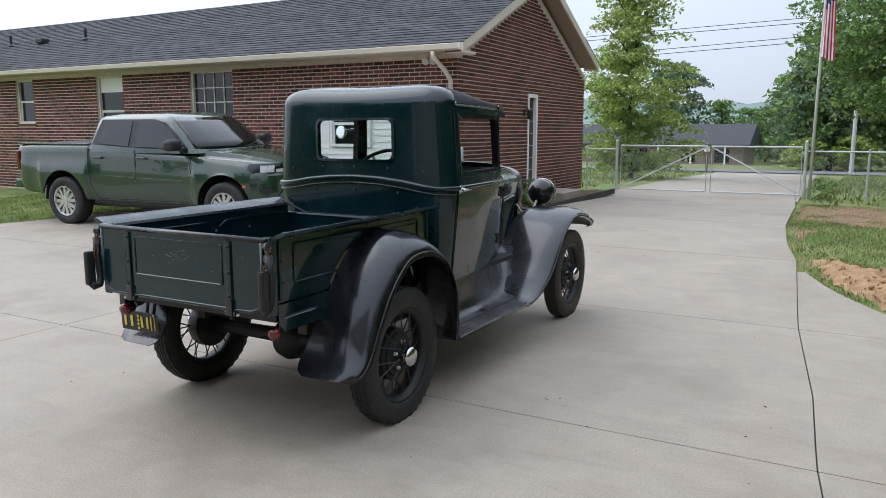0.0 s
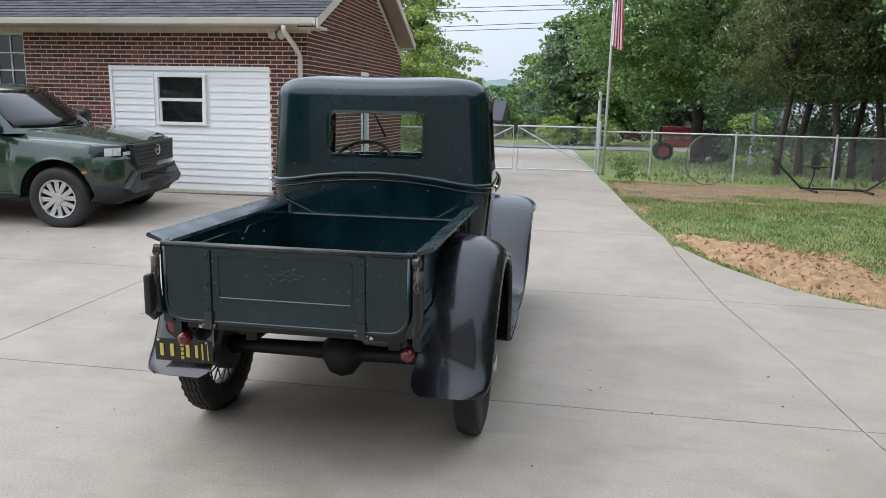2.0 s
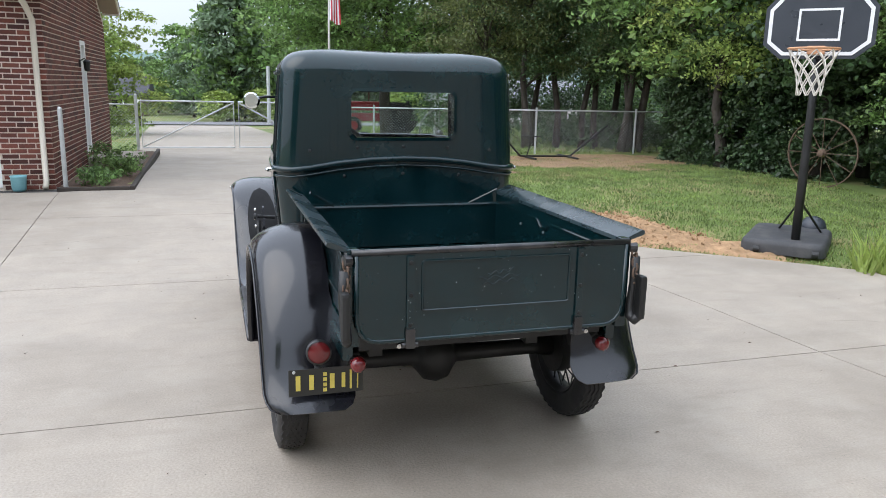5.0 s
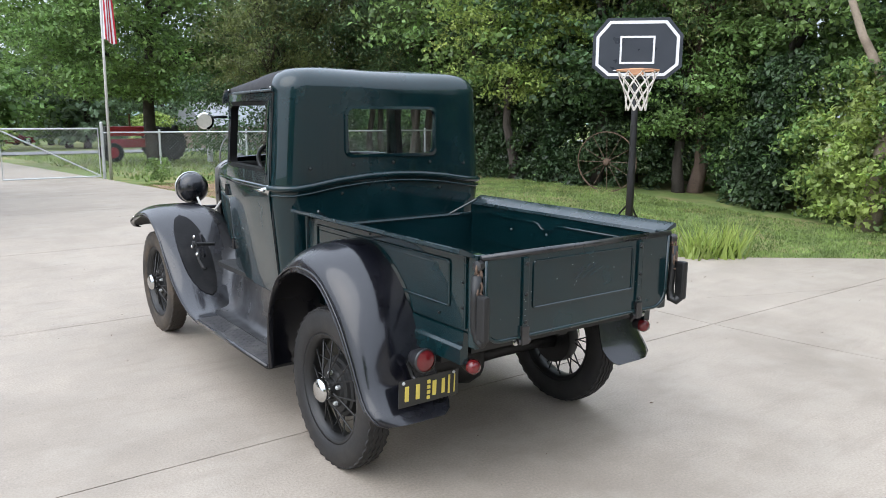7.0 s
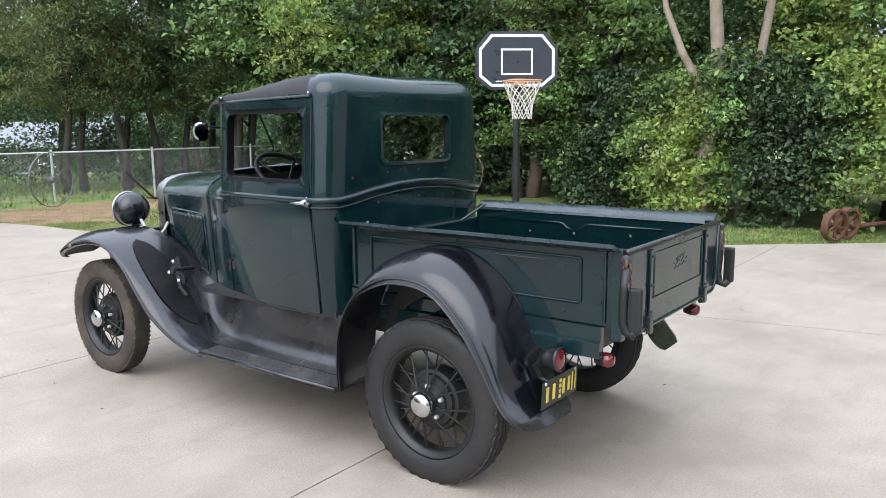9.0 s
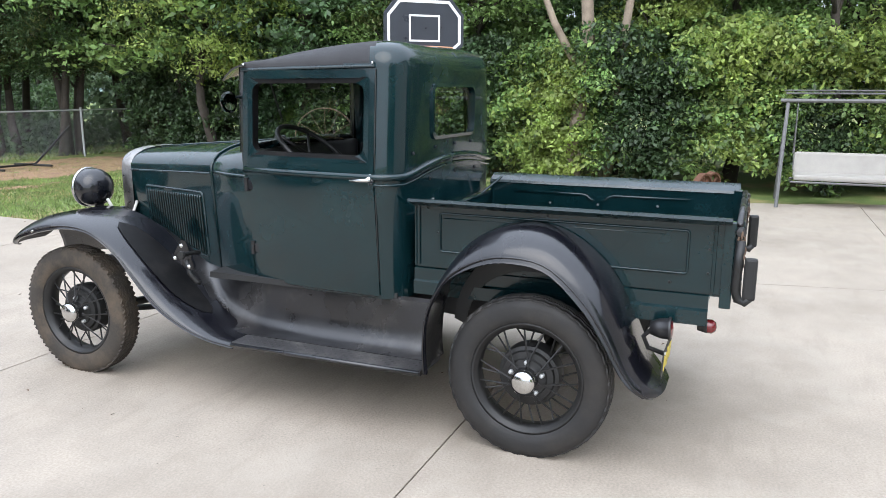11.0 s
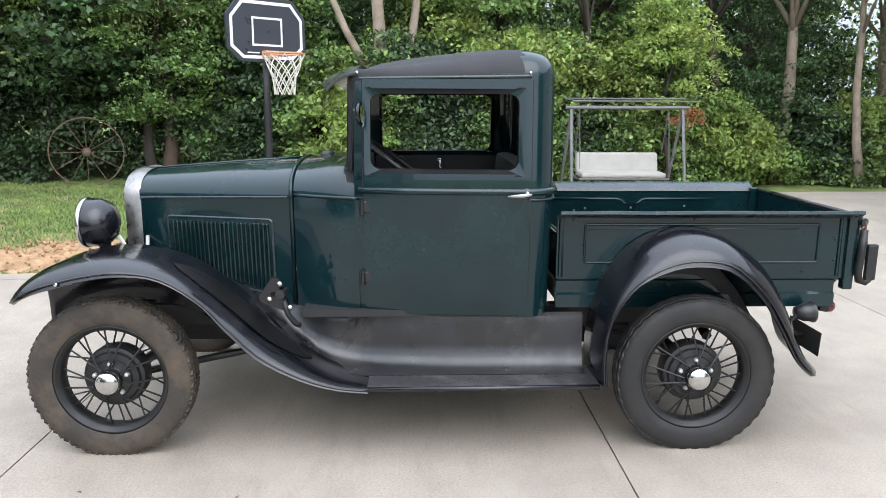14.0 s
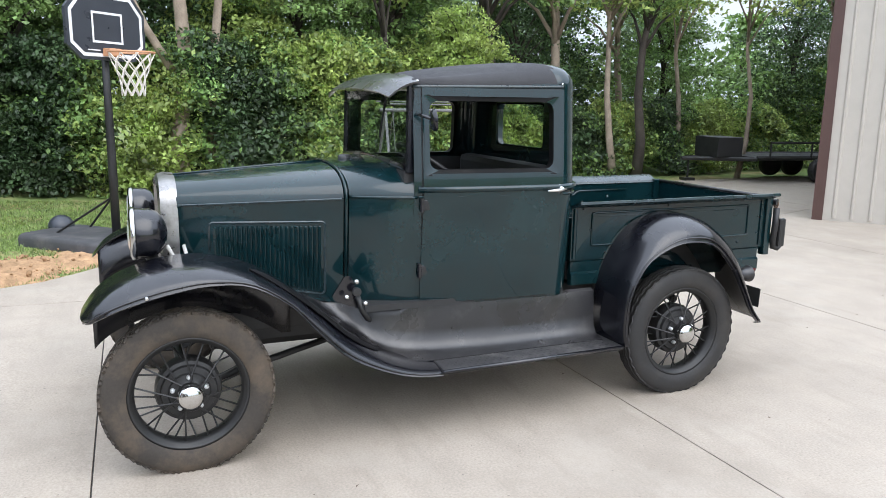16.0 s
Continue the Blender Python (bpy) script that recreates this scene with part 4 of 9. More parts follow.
# rear window
bm = bmesh.new()
outer, inner = rounded_rect(-0.299, 0.299, 1.341, 1.614, 0.045), rounded_rect(-0.283, 0.283, 1.357, 1.598, 0.038)
depth = ((outer, 0.648), (outer, 0.634), (inner, 0.631), (inner, 0.665))
loft(bm, [[(a, y, b) for a, b in ring] for ring, y in depth])
rear_window = part("rear_window", bm, GREEN, truck, "rear window frame with rounded corners")
smooth_by_angle(rear_window, 30)
bm = bmesh.new()
box(bm, -0.285, 0.285, 0.650, 0.653, 1.355, 1.60)
part("pane", bm, M["glass"], rear_window).visible_shadow = False

# belt mouldings and rivets
for dz, r in ((0.0, 0.017), (-0.036, 0.007)):
    bm = bmesh.new()
    pts = [(-cab_half(y, 1.2) - 0.002, y, 1.188 + dz) for y in (1.50, 1.3, 1.1, 0.95, 0.8)]
    w, rr, yb = cab_half(0.78, 1.2), 0.125, 0.648
    pts += [(-w + rr - (rr + 0.004) * math.cos(radians(a)), yb + rr - (rr + 0.004) * math.sin(radians(a)), 1.188 + dz) for a in (20, 45, 70)]
    pts += [(x, yb - 0.014 * (1 - (x / 0.55) ** 2), 1.188 + dz + 0.058 * (1 - (x / 0.55) ** 2)) for x in (-0.5, -0.35, -0.18, 0)]
    tube(bm, pts + [(-x, y, z) for x, y, z in pts[-2::-1]], r, 8)
    part("belt_moulding", bm, GREEN, truck, smooth=True)
rivet = None
for x, z in [(-0.5, 1.29), (-0.25, 1.305), (0, 1.31), (0.25, 1.305), (0.5, 1.29), (-0.32, 1.155), (0, 1.165), (0.32, 1.155)]:
    if rivet is None:
        bm = bmesh.new()
        lathe(bm, [(0.009, 0), (0.008, 0.005), (0, 0.008)], (0, 0, 0), (0, -1, 0), 8)
        rivet = part("rivet", bm, DARK, truck)
    else:
        rivet = new("rivet", rivet.data)
        rivet.parent = truck
    rivet.location = (x, 0.638 + 0.012 * (x / 0.55) ** 2, z)

# doors
for s, side in ((-1, "left"), (1, "right")):
    bm = bmesh.new()
    side_patch(bm, s, 0.775, 1.475, 0.615, 1.672, 0.004, WIN, 10, 12)
    solid(bm, -0.006 if s > 0 else -0.006)
    door = part("door", bm, GREEN, truck)
    smooth_by_angle(door, 40)
    bm = bmesh.new()
    outer, inner = rounded_rect(WIN[0] - 0.008, WIN[1] + 0.006, WIN[2] - 0.01, WIN[3] + 0.006, 0.012), rounded_rect(WIN[0] + 0.022, WIN[1] - 0.02, WIN[2] + 0.018, WIN[3] - 0.022, 0.042)
    rings = [[(s * (cab_half(a, b) + o), a, b) for a, b in ring] for ring, o in ((outer, 0.002), (outer, 0.012), (inner, 0.006), (inner, -0.04))]
    loft(bm, rings)
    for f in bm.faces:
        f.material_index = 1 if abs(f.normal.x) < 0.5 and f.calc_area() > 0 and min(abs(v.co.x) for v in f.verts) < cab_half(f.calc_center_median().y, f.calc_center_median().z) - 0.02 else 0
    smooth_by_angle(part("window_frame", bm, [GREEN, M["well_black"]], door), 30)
    bm = bmesh.new()
    seam = [(1.475, 1.672), (1.477, 1.2), (1.472, 0.9), (1.458, 0.617), (1.1, 0.612), (0.80, 0.612), (0.776, 0.7), (0.772, 1.0), (0.774, 1.3), (0.774, 1.672)]
    tube(bm, [(s * (cab_half(a, b) + 0.003), a, b) for a, b in seam], 0.0045, 6)
    part("door_seam", bm, DARK, door, "dark gap round the door")
    for z in (1.115, 0.785):
        bm = bmesh.new()
        y = 1.485
        x = cab_half(y, z)
        cyl(bm, (s * (x + 0.016), y, z - 0.034), (s * (x + 0.016), y, z + 0.034), 0.012, seg=12)
        box(bm, s * (x + 0.008) - 0.009, s * (x + 0.008) + 0.009, y - 0.04, y - 0.004, z - 0.026, z + 0.026, 0.005)
        part("hinge", bm, M["black_paint"], door)
    bm = bmesh.new()
    y, z = 0.80, 1.178
    x = cab_half(y, z)
    lathe(bm, [(0.027, 0), (0.026, 0.006), (0.015, 0.012), (0.012, 0.035), (0, 0.038)], (s * (x + 0.004), y, z), (s, 0, 0), 16)
    tube(bm, [(s * (x + 0.037), y - 0.025, z), (s * (x + 0.04), y + 0.03, z - 0.002), (s * (x + 0.037), y + 0.09, z - 0.006)], [0.009, 0.010, 0.006], 8)
    part("door_handle", bm, M["chrome"], door, "chrome door handle", smooth=True)

# inside the cab
bm = bmesh.new()
box(bm, -0.58, 0.58, 0.74, 1.15, 0.78, 0.95, 0.04)
box(bm, -0.58, 0.58, 0.69, 0.80, 0.93, 1.28, 0.04)
part("bench_seat", bm, M["interior"], truck, "dark bench seat")
bm = bmesh.new()
c, tilt = Vector((-0.28, 1.315, 1.265)), pose(0, 0, 0, 38)
ring = [c + (tilt @ Vector((0.2 * math.cos(a), 0.2 * math.sin(a), 0))) for a in [math.tau * i / 36 for i in range(36)]]
tube(bm, ring, 0.013, 8, closed=True)
for k in range(4):
    a = math.tau * (k + 0.5) / 4
    tube(bm, [c + tilt @ Vector((0, 0, -0.03)), c + tilt @ Vector((0.198 * math.cos(a), 0.198 * math.sin(a), 0))], 0.008, 6)
tube(bm, [c + tilt @ Vector((0, 0, -0.02)), Vector((-0.28, 1.60, 0.90))], 0.018, 8)
part("steering_wheel", bm, DARK, truck, "black four-spoke steering wheel", smooth=True)
bm = bmesh.new()
box(bm, -0.56, 0.56, 1.49, 1.56, 1.12, 1.28, 0.02)
part("dashboard", bm, M["interior"], truck)

bm = bmesh.new()
lathe(bm, [(0.016, 0), (0.014, 0.012), (0, 0.014)], (0.575, 1.134, 1.225), (-1, 0, 0), 12)
tube(bm, [(0.555, 1.134, 1.225), (0.545, 1.13, 1.19), (0.54, 1.128, 1.175)], 0.006, 6)
part("window_crank", bm, M["chrome"], truck, "chrome window crank", smooth=True)

# cowl and bonnet
def section(y):
    """Half width and height of shoulder, foot and crown of the bonnet line at y."""
    w = table([(1.5, 0.598), (1.6, 0.575), (1.7, 0.535), (1.8, 0.485), (1.83, 0.468), (2.2, 0.375), (2.6, 0.272)], y)
    zs = table([(1.5, 1.15), (1.8, 1.145), (2.6, 1.115)], y)
    zt = table([(1.5, 1.315), (1.65, 1.308), (1.8, 1.288), (2.2, 1.262), (2.6, 1.228)], y)
    foot = table([(1.5, 0.60), (1.9, 0.62), (2.2, 0.70), (2.6, 0.72)], y)
    return w, zs, zt, foot


def arch(y, out=0.0, n=16, power=2.5):
    w, zs, zt, foot = section(y)
    pts = []
    for i in range(n + 1):
        a = math.pi * i / n
        c, s_ = math.cos(a), math.sin(a)
        pts.append((-(w + out) * math.copysign(abs(c) ** (2 / power), c), y, zs + (zt + out - zs) * abs(s_) ** (2 / power)))
    return pts


def skin(name, y0, y1, steps, full, mat, label=""):
    bm = bmesh.new()
    rows = []
    for i in range(steps + 1):
        y = y0 + (y1 - y0) * i / steps
        w, zs, zt, foot = section(y)
        top = arch(y)
        if full:
            down = [(-w + 0.035 * k / 4, y, zs + (foot - zs) * k / 4) for k in range(4, 0, -1)]
            top = down + top + [(-x, a, b) for x, a, b in down[::-1]]
        rows.append(top)
    loft(bm, rows, closed_ring=False)
    solid(bm, 0.012)
    return smooth_by_angle(part(name, bm, mat, truck, label), 45)


skin("cowl", 1.505, 1.808, 6, True, GREEN)
skin("bonnet_top", 1.832, 2.585, 8, False, GREEN)
bm = bmesh.new()
tube(bm, [(0, y, section(y)[2] + 0.002) for y in (1.83, 2.1, 2.35, 2.58)], 0.006, 6)
part("bonnet_hinge", bm, GREEN, truck, smooth=True)
bm = bmesh.new()
y = 1.82
w, zs, zt, foot = section(y)
tube(bm, [(-w + 0.04, y, foot)] + [(-w - 0.003, y, zs)] + arch(y, 0.003)[1:-1] + [(w + 0.003, y, zs), (w - 0.04, y, foot)], 0.009, 8)
part("cowl_band", bm, GREEN, truck, smooth=True)
for s in (-1, 1):
    bm = bmesh.new()
    rows = []
    for i in range(9):
        y = 1.832 + 0.753 * i / 8
        w, zs, zt, foot = section(y)
        rows.append([(s * (w - 0.035 * k / 5), y, zs - 0.004 + (foot - zs) * k / 5) for k in range(6)])
    loft(bm, rows, closed_ring=False)
    solid(bm, 0.01)
    side = part("bonnet_side", bm, GREEN, truck)
    smooth_by_angle(side, 40)
    bm = bmesh.new()
    tube(bm, [(s * (section(y)[0] + 0.002), y, section(y)[1] - 0.004) for y in (1.84, 2.2, 2.58)], 0.005, 6)
    # paler than the bonnet, so the bead carries a painted highlight
    part("bonnet_bead", bm, M["worn_green"], side)
    bm = bmesh.new()
    rows = []
    for i in range(9):
        y = 1.925 + 0.515 * i / 8
        w, zs, zt, foot = section(y)
        rows.append([(s * (w - 0.035 * (zs - z) / (zs - foot) + 0.0025), y, z) for z in (foot + 0.015, 0.8, 0.9, 1.022)])
    loft(bm, rows, closed_ring=False)
    solid(bm, 0.004)
    part("louvre_panel", bm, GREEN, side, "green vent panel under the louvres")
    for i in range(23):
        y = 1.945 + 0.475 * i / 22
        w, zs, zt, foot = section(y)
        bm = bmesh.new()
        z0, z1 = foot + 0.03, 1.01
        xa, xb = w - 0.035 * (zs - z0) / (zs - foot), w - 0.035 * (zs - z1) / (zs - foot)
        wedge = [(-0.0085, 0.001), (-0.007, 0.011), (-0.002, 0.0145), (0.008, 0.002)]
        xm = lambda k: xa + (xb - xa) * k
        loft(bm, [[(s * (xm(k) + o * g), y + dy, z0 + (z1 - z0) * k) for dy, o in wedge] for k, g in ((0, 0.15), (0.025, 0.8), (0.05, 1), (0.95, 1), (0.975, 0.8), (1, 0.15))], cap=True)
        bmesh.ops.recalc_face_normals(bm, faces=bm.faces)
        # rear faces are black to paint the shade inside louvre openings
        for face in bm.faces:
            face.material_index = 1 if face.normal.y < -0.9 else 0
        part("louvre", bm, [GREEN, M["well_black"]], side)
    bm = bmesh.new()
    ring = rounded_rect(1.918, 2.445, 0.665, 1.028, 0.02)
    tube(bm, [(s * (section(a)[0] - 0.035 * (section(a)[1] - b) / (section(a)[1] - section(a)[3]) + 0.002), a, max(b, section(a)[3] + 0.012)) for a, b in ring], 0.006, 6, closed=True)
    part("louvre_frame", bm, M["worn_green"], side)
for s in (-1, 1):
    for z, r, up in ((1.150, 0.009, 0.0), (1.186, 0.008, 0.06)):
        bm = bmesh.new()
        line = []
        for k in range(9):
            y = 1.50 + 0.305 * k / 8
            w, zs, zt, foot = section(y)
            zz = z + up * max(0.0, 1 - k / 3) ** 2
            f = min(1.0, max(0.0, (zz - zs) / (zt - zs)))
            line.append((s * (w * (1 - f ** 1.25) ** 0.8 + 0.002), y, zz))
        tube(bm, line, r, 8)
        part("cowl_bead", bm, GREEN, truck, smooth=True)
bm = bmesh.new()
lathe(bm, [(0.035, 0), (0.035, 0.015), (0.028, 0.022), (0, 0.024)], (0.0, 1.70, 1.298), (0, 0.05, 1), 20)
part("fuel_cap", bm, M["bumper_grey"], truck, smooth=True)

# radiator
bm = bmesh.new()


def shell(y, g):
    w, zs, zt = 0.272 + g, 1.118, 1.232 + g
    pts = [(-w + 0.03, 0.56), (-w + 0.008, 0.75), (-w, 0.95)]
    for i in range(13):
        a = math.pi * i / 12
        c, s_ = math.cos(a), math.sin(a)
        pts.append((-w * math.copysign(abs(c) ** 0.8, c), zs + (zt - zs) * s_ ** 0.8))
    pts += [(w, 0.95), (w - 0.008, 0.75), (w - 0.03, 0.56)]
    return [(x, y, z) for x, z in pts]


loft(bm, [shell(2.578, 0.004), shell(2.62, 0.010), shell(2.655, 0.004), shell(2.665, -0.02), shell(2.645, -0.035)], closed_ring=True)
radiator = part("radiator_shell", bm, M["worn_nickel"], truck, "worn bright radiator shell")
smooth_by_angle(radiator, 40)
bm = bmesh.new()
vs = [bm.verts.new(p) for p in shell(2.645, -0.034)]
bm.faces.new(vs)
vs2 = [bm.verts.new(p) for p in shell(2.58, -0.03)]
bm.faces.new(vs2)
part("radiator_core", bm, DARK, radiator, "black radiator core")
# headlamps
bm = bmesh.new()
tube(bm, [(-0.5, 2.62, 0.79), (-0.42, 2.69, 0.865), (-0.2, 2.72, 0.86), (0, 2.725, 0.855), (0.2, 2.72, 0.86), (0.42, 2.69, 0.865), (0.5, 2.62, 0.79)], 0.014, 10)
part("lamp_bar", bm, M["black_paint"], truck, "black bar between the headlamps", smooth=True)
for s in (-1, 1):
    bm = bmesh.new()
    prof = [(0.001, -0.10)] + [(0.112 * math.sin(radians(a)), -0.015 - 0.085 * math.cos(radians(a))) for a in (20, 40, 60, 80, 90)] + [(0.114, 0.035), (0.108, 0.05)]
    lathe(bm, prof, (s * 0.42, 2.735, 1.012), (0, 1, 0), 28)
    lamp = part("headlamp", bm, M["black_paint"], truck, "black headlamp bowl with a bright rim", smooth=True)
    bm = bmesh.new()
    lathe(bm, [(0.115, 0.032), (0.120, 0.04), (0.118, 0.052), (0.106, 0.06), (0.104, 0.05)], (s * 0.42, 2.735, 1.012), (0, 1, 0), 28, closed=True)
    part("lamp_rim", bm, M["chrome"], lamp, "chrome rim", smooth=True)
    bm = bmesh.new()
    lathe(bm, [(0.102, 0.052), (0.06, 0.066), (0, 0.07)], (s * 0.42, 2.735, 1.012), (0, 1, 0), 28)
    part("lens", bm, M["lamp_glass"], lamp, smooth=True)
    bm = bmesh.new()
    cyl(bm, (s * 0.42, 2.70, 0.865), (s * 0.42, 2.71, 0.92), 0.022, 0.03, 12)
    part("lamp_stem", bm, DARK, lamp)
    bm = bmesh.new()
    tube(bm, [(s * 0.42, 2.64, 0.95), (s * 0.40, 2.60, 0.86), (s * 0.36, 2.56, 0.83), (s * 0.31, 2.55, 0.87), (s * 0.27, 2.56, 0.92)], 0.009, 8)
    part("lamp_conduit", bm, M["cushion"], lamp, "pale bent wiring tube", smooth=True)
bm = bmesh.new()
lathe(bm, [(0.02, -0.12), (0.03, -0.02), (0.045, 0.03), (0.065, 0.06)], (-0.34, 2.70, 0.80), (0, 1, 0), 16)
lathe(bm, [(0.0, -0.15), (0.05, -0.15), (0.05, -0.09), (0, -0.09)], (-0.34, 2.70, 0.80), (0, 1, 0), 16)
part("horn", bm, DARK, truck, "black trumpet horn", smooth=True)

# fenders
REAR_CROWN = [(0.470, 0.345), (0.478, 0.44), (0.462, 0.60), (0.398, 0.785), (0.268, 0.945), (0.080, 1.015), (-0.113, 0.99), (-0.286, 0.868), (-0.395, 0.70), (-0.487, 0.48), (-0.575, 0.375)]
REAR_LIP = [(0.440, 0.345), (0.442, 0.495), (0.419, 0.644), (0.332, 0.79), (0.199, 0.868), (0.063, 0.894), (-0.097, 0.867), (-0.243, 0.738), (-0.334, 0.606), (-0.43, 0.448), (-0.528, 0.362)]


def fine(line, n):
    """A smooth line of n points through the given ones."""
    p = [Vector(v) for v in line]
    out = []
    for i in range(n):
        t = i / (n - 1) * (len(p) - 1)
        k = min(int(t), len(p) - 2)
        u = t - k
        a, b, c, d = p[max(k - 1, 0)], p[k], p[k + 1], p[min(k + 2, len(p) - 1)]
        out.append(0.5 * ((2 * b) + (c - a) * u + (2 * a - 5 * b + 4 * c - d) * u * u + (3 * b - a - 3 * c + d) * u ** 3))
    return out


def fender(name, s, crown, lip, inner, x_crown, x_lip, label, inner_drop=0.0, n=40):
    bm = bmesh.new()
    rows = []
    cs, ls = fine(crown, n), fine(lip, n)
    for i, (c, l_) in enumerate(zip(cs, ls)):
        t = i / (n - 1)
        xi, xc, xl = inner(t), x_crown(t), x_lip(t)
        row = []
        for k in range(4):
            u = k / 4
            row.append((s * (xi + (xc - xi) * u), c.x, c.y - inner_drop * (1 - u) ** 2 * 0.02))
        for k in range(9):
            a = radians(90 * k / 8)
            w = 1 - math.cos(a)
            q = c * (1 - w) + l_ * w
            row.append((s * (xc + (xl - xc) * math.sin(a)), q.x, q.y))
        inward = (l_ - c).normalized() * 0.012
        row.append((s * (xl + 0.004), l_.x + inward.x * 0.6, l_.y + inward.y * 0.6))
        row.append((s * (xl - 0.004), l_.x + inward.x, l_.y + inward.y))
        row.append((s * (xl - 0.02), l_.x + inward.x * 0.7, l_.y + inward.y * 0.7))
        rows.append(row)
    loft(bm, rows, closed_ring=False)
    bmesh.ops.recalc_face_normals(bm, faces=bm.faces)
    up = max(bm.faces, key=lambda f: f.calc_center_median().z)
    if up.normal.z < 0:
        bmesh.ops.reverse_faces(bm, faces=bm.faces)
    bmesh.ops.solidify(bm, geom=list(bm.faces), thickness=0.006)
    made = smooth_by_angle(part(name, bm, BLACK, truck, label), 45)
    bm = bmesh.new()
    tube(bm, [(s * (x_lip(i / (n - 1)) + 0.001), c.x * 0.14 + l_.x * 0.86, c.y * 0.14 + l_.y * 0.86) for i, (c, l_) in enumerate(zip(cs, ls))], 0.0045, 6)
    part("edge_bead", bm, BLACK, made, smooth=True)
    return made


def apron_line(y):
    """Cross-section of the splash apron from the sill down to the running board."""
    w = min(cab_half(max(y, 0.7), 0.6), 0.615) - 0.01
    return [(w - 0.03, 0.612), (w, 0.602), (w + 0.008, 0.55), (w + 0.012, 0.47), (w + 0.02, 0.41), (w + 0.045, 0.375), (w + 0.09, 0.362), (0.72, 0.36)]


FRONT_CROWN = [(3.035, 0.728), (2.965, 0.81), (2.855, 0.871), (2.70, 0.910), (2.53, 0.912), (2.354, 0.866), (2.21, 0.782), (2.06, 0.66), (1.92, 0.53), (1.77, 0.43), (1.62, 0.37), (1.485, 0.352)]
FRONT_LIP = [(3.018, 0.715), (2.925, 0.768), (2.82, 0.803), (2.68, 0.838), (2.536, 0.857), (2.367, 0.839), (2.205, 0.742), (2.085, 0.612), (1.95, 0.48), (1.78, 0.39), (1.63, 0.345), (1.485, 0.33)]
for s in (-1, 1):
    f = fender("rear_fender", s, REAR_CROWN, REAR_LIP, lambda t: table([(0, 0.56), (0.75, 0.555), (0.93, 0.475), (0.97, 0.49), (1, 0.53)], t), lambda t: table([(0, 0.64), (0.8, 0.63), (1, 0.66)], t),
               lambda t: table([(0, 0.845), (0.5, 0.85), (0.93, 0.835), (0.97, 0.82), (1, 0.775)], t), "black pressed steel rear fender with scuffed paint")
    bm = bmesh.new()
    lip = fine(REAR_LIP, 24)
    rows = [[(s * 0.565, p.x * 0.93, p.y * 0.985), (s * 0.562, p.x * 0.80, 0.37 + (p.y - 0.37) * 0.80)] for p in lip[3:21]]
    loft(bm, rows, closed_ring=False)
    solid(bm, 0.004)
    part("inner_skirt", bm, DARK, f)
    f = fender("front_fender", s, FRONT_CROWN, FRONT_LIP, lambda t: table([(0, 0.575), (0.03, 0.535), (0.12, 0.49), (0.3, 0.46), (0.55, 0.44), (0.8, 0.50), (1, 0.60)], t), lambda t: table([(0, 0.68), (0.2, 0.66), (0.7, 0.66), (1, 0.72)], t),
               lambda t: table([(0, 0.765), (0.03, 0.81), (0.08, 0.838), (0.3, 0.85), (1, 0.845)], t), "black sweeping front fender with dusty scuffs")
    bm = bmesh.new()
    lathe(bm, [(0.009, 0), (0.007, 0.006), (0, 0.008)], (s * 0.853, 2.78, 0.818), (s, 0, 0), 10)
    part("bolt_head", bm, M["chrome"], f)
    # inner skirt between the fender and the frame
    bm = bmesh.new()
    rows = []
    for c in fine(FRONT_CROWN, 40)[2:24]:
        low = max(0.50, c.y - 0.26)
        rows.append([(s * x, c.x, z) for x, z in ((0.50, c.y - 0.012), (0.475, c.y - 0.08), (0.465, (c.y + low) / 2), (0.46, low))])
    loft(bm, rows, closed_ring=False)
    solid(bm, 0.005)
    part("inner_skirt", bm, BLACK, f, smooth=True)
    # valance between fender and bonnet, running on from the splash apron
    bm = bmesh.new()
    rows = []
    for y in (1.47, 1.53, 1.6, 1.67, 1.74, 1.81, 1.88, 1.95, 2.02, 2.15, 2.3, 2.45, 2.58):
        w, zs, zt, foot = section(y)
        zc = table([(1.485, 0.36), (1.62, 0.39), (1.77, 0.45), (1.92, 0.545), (2.06, 0.66), (2.21, 0.77), (2.354, 0.85), (2.53, 0.9)], y)
        top = (w - 0.045, foot + 0.01)
        edge = (table([(1.5, 0.62), (1.9, 0.52), (2.2, 0.45), (2.6, 0.46)], y), min(zc, foot + 0.2))
        swept = [(top[0] + (edge[0] - top[0]) * u ** 1.6, top[1] + (edge[1] - top[1]) * (1 - (1 - u) ** 1.6)) for u in [k / 7 for k in range(8)]]
        u = min(1, max(0, (y - 1.47) / 0.5))
        u = u * u * (3 - 2 * u)
        rows.append([(s * (p[0] + (q[0] - p[0]) * u), y, p[1] + (q[1] - p[1]) * u) for p, q in zip(apron_line(min(y, 1.6)), swept)])
    loft(bm, rows, closed_ring=False)
    solid(bm, 0.005)
    smooth_by_angle(part("front_valance", bm, M["dusty_black"], truck, "black valance under the bonnet"), 50)
    # splash apron and running board
    bm = bmesh.new()
    rows = []
    for i in range(9):
        y = 0.50 + 0.975 * i / 8
        rows.append([(s * x, y, z) for x, z in apron_line(y)])
    loft(bm, rows, closed_ring=False)
    solid(bm, 0.006)
    smooth_by_angle(part("splash_apron", bm, M["dusty_black"], truck, "black splash apron with dusty scuffs"), 50)
    bm = bmesh.new()
    box(bm, min(s * 0.60, s * 0.845), max(s * 0.60, s * 0.845), 0.462, 1.49, 0.328, 0.356, 0.008)
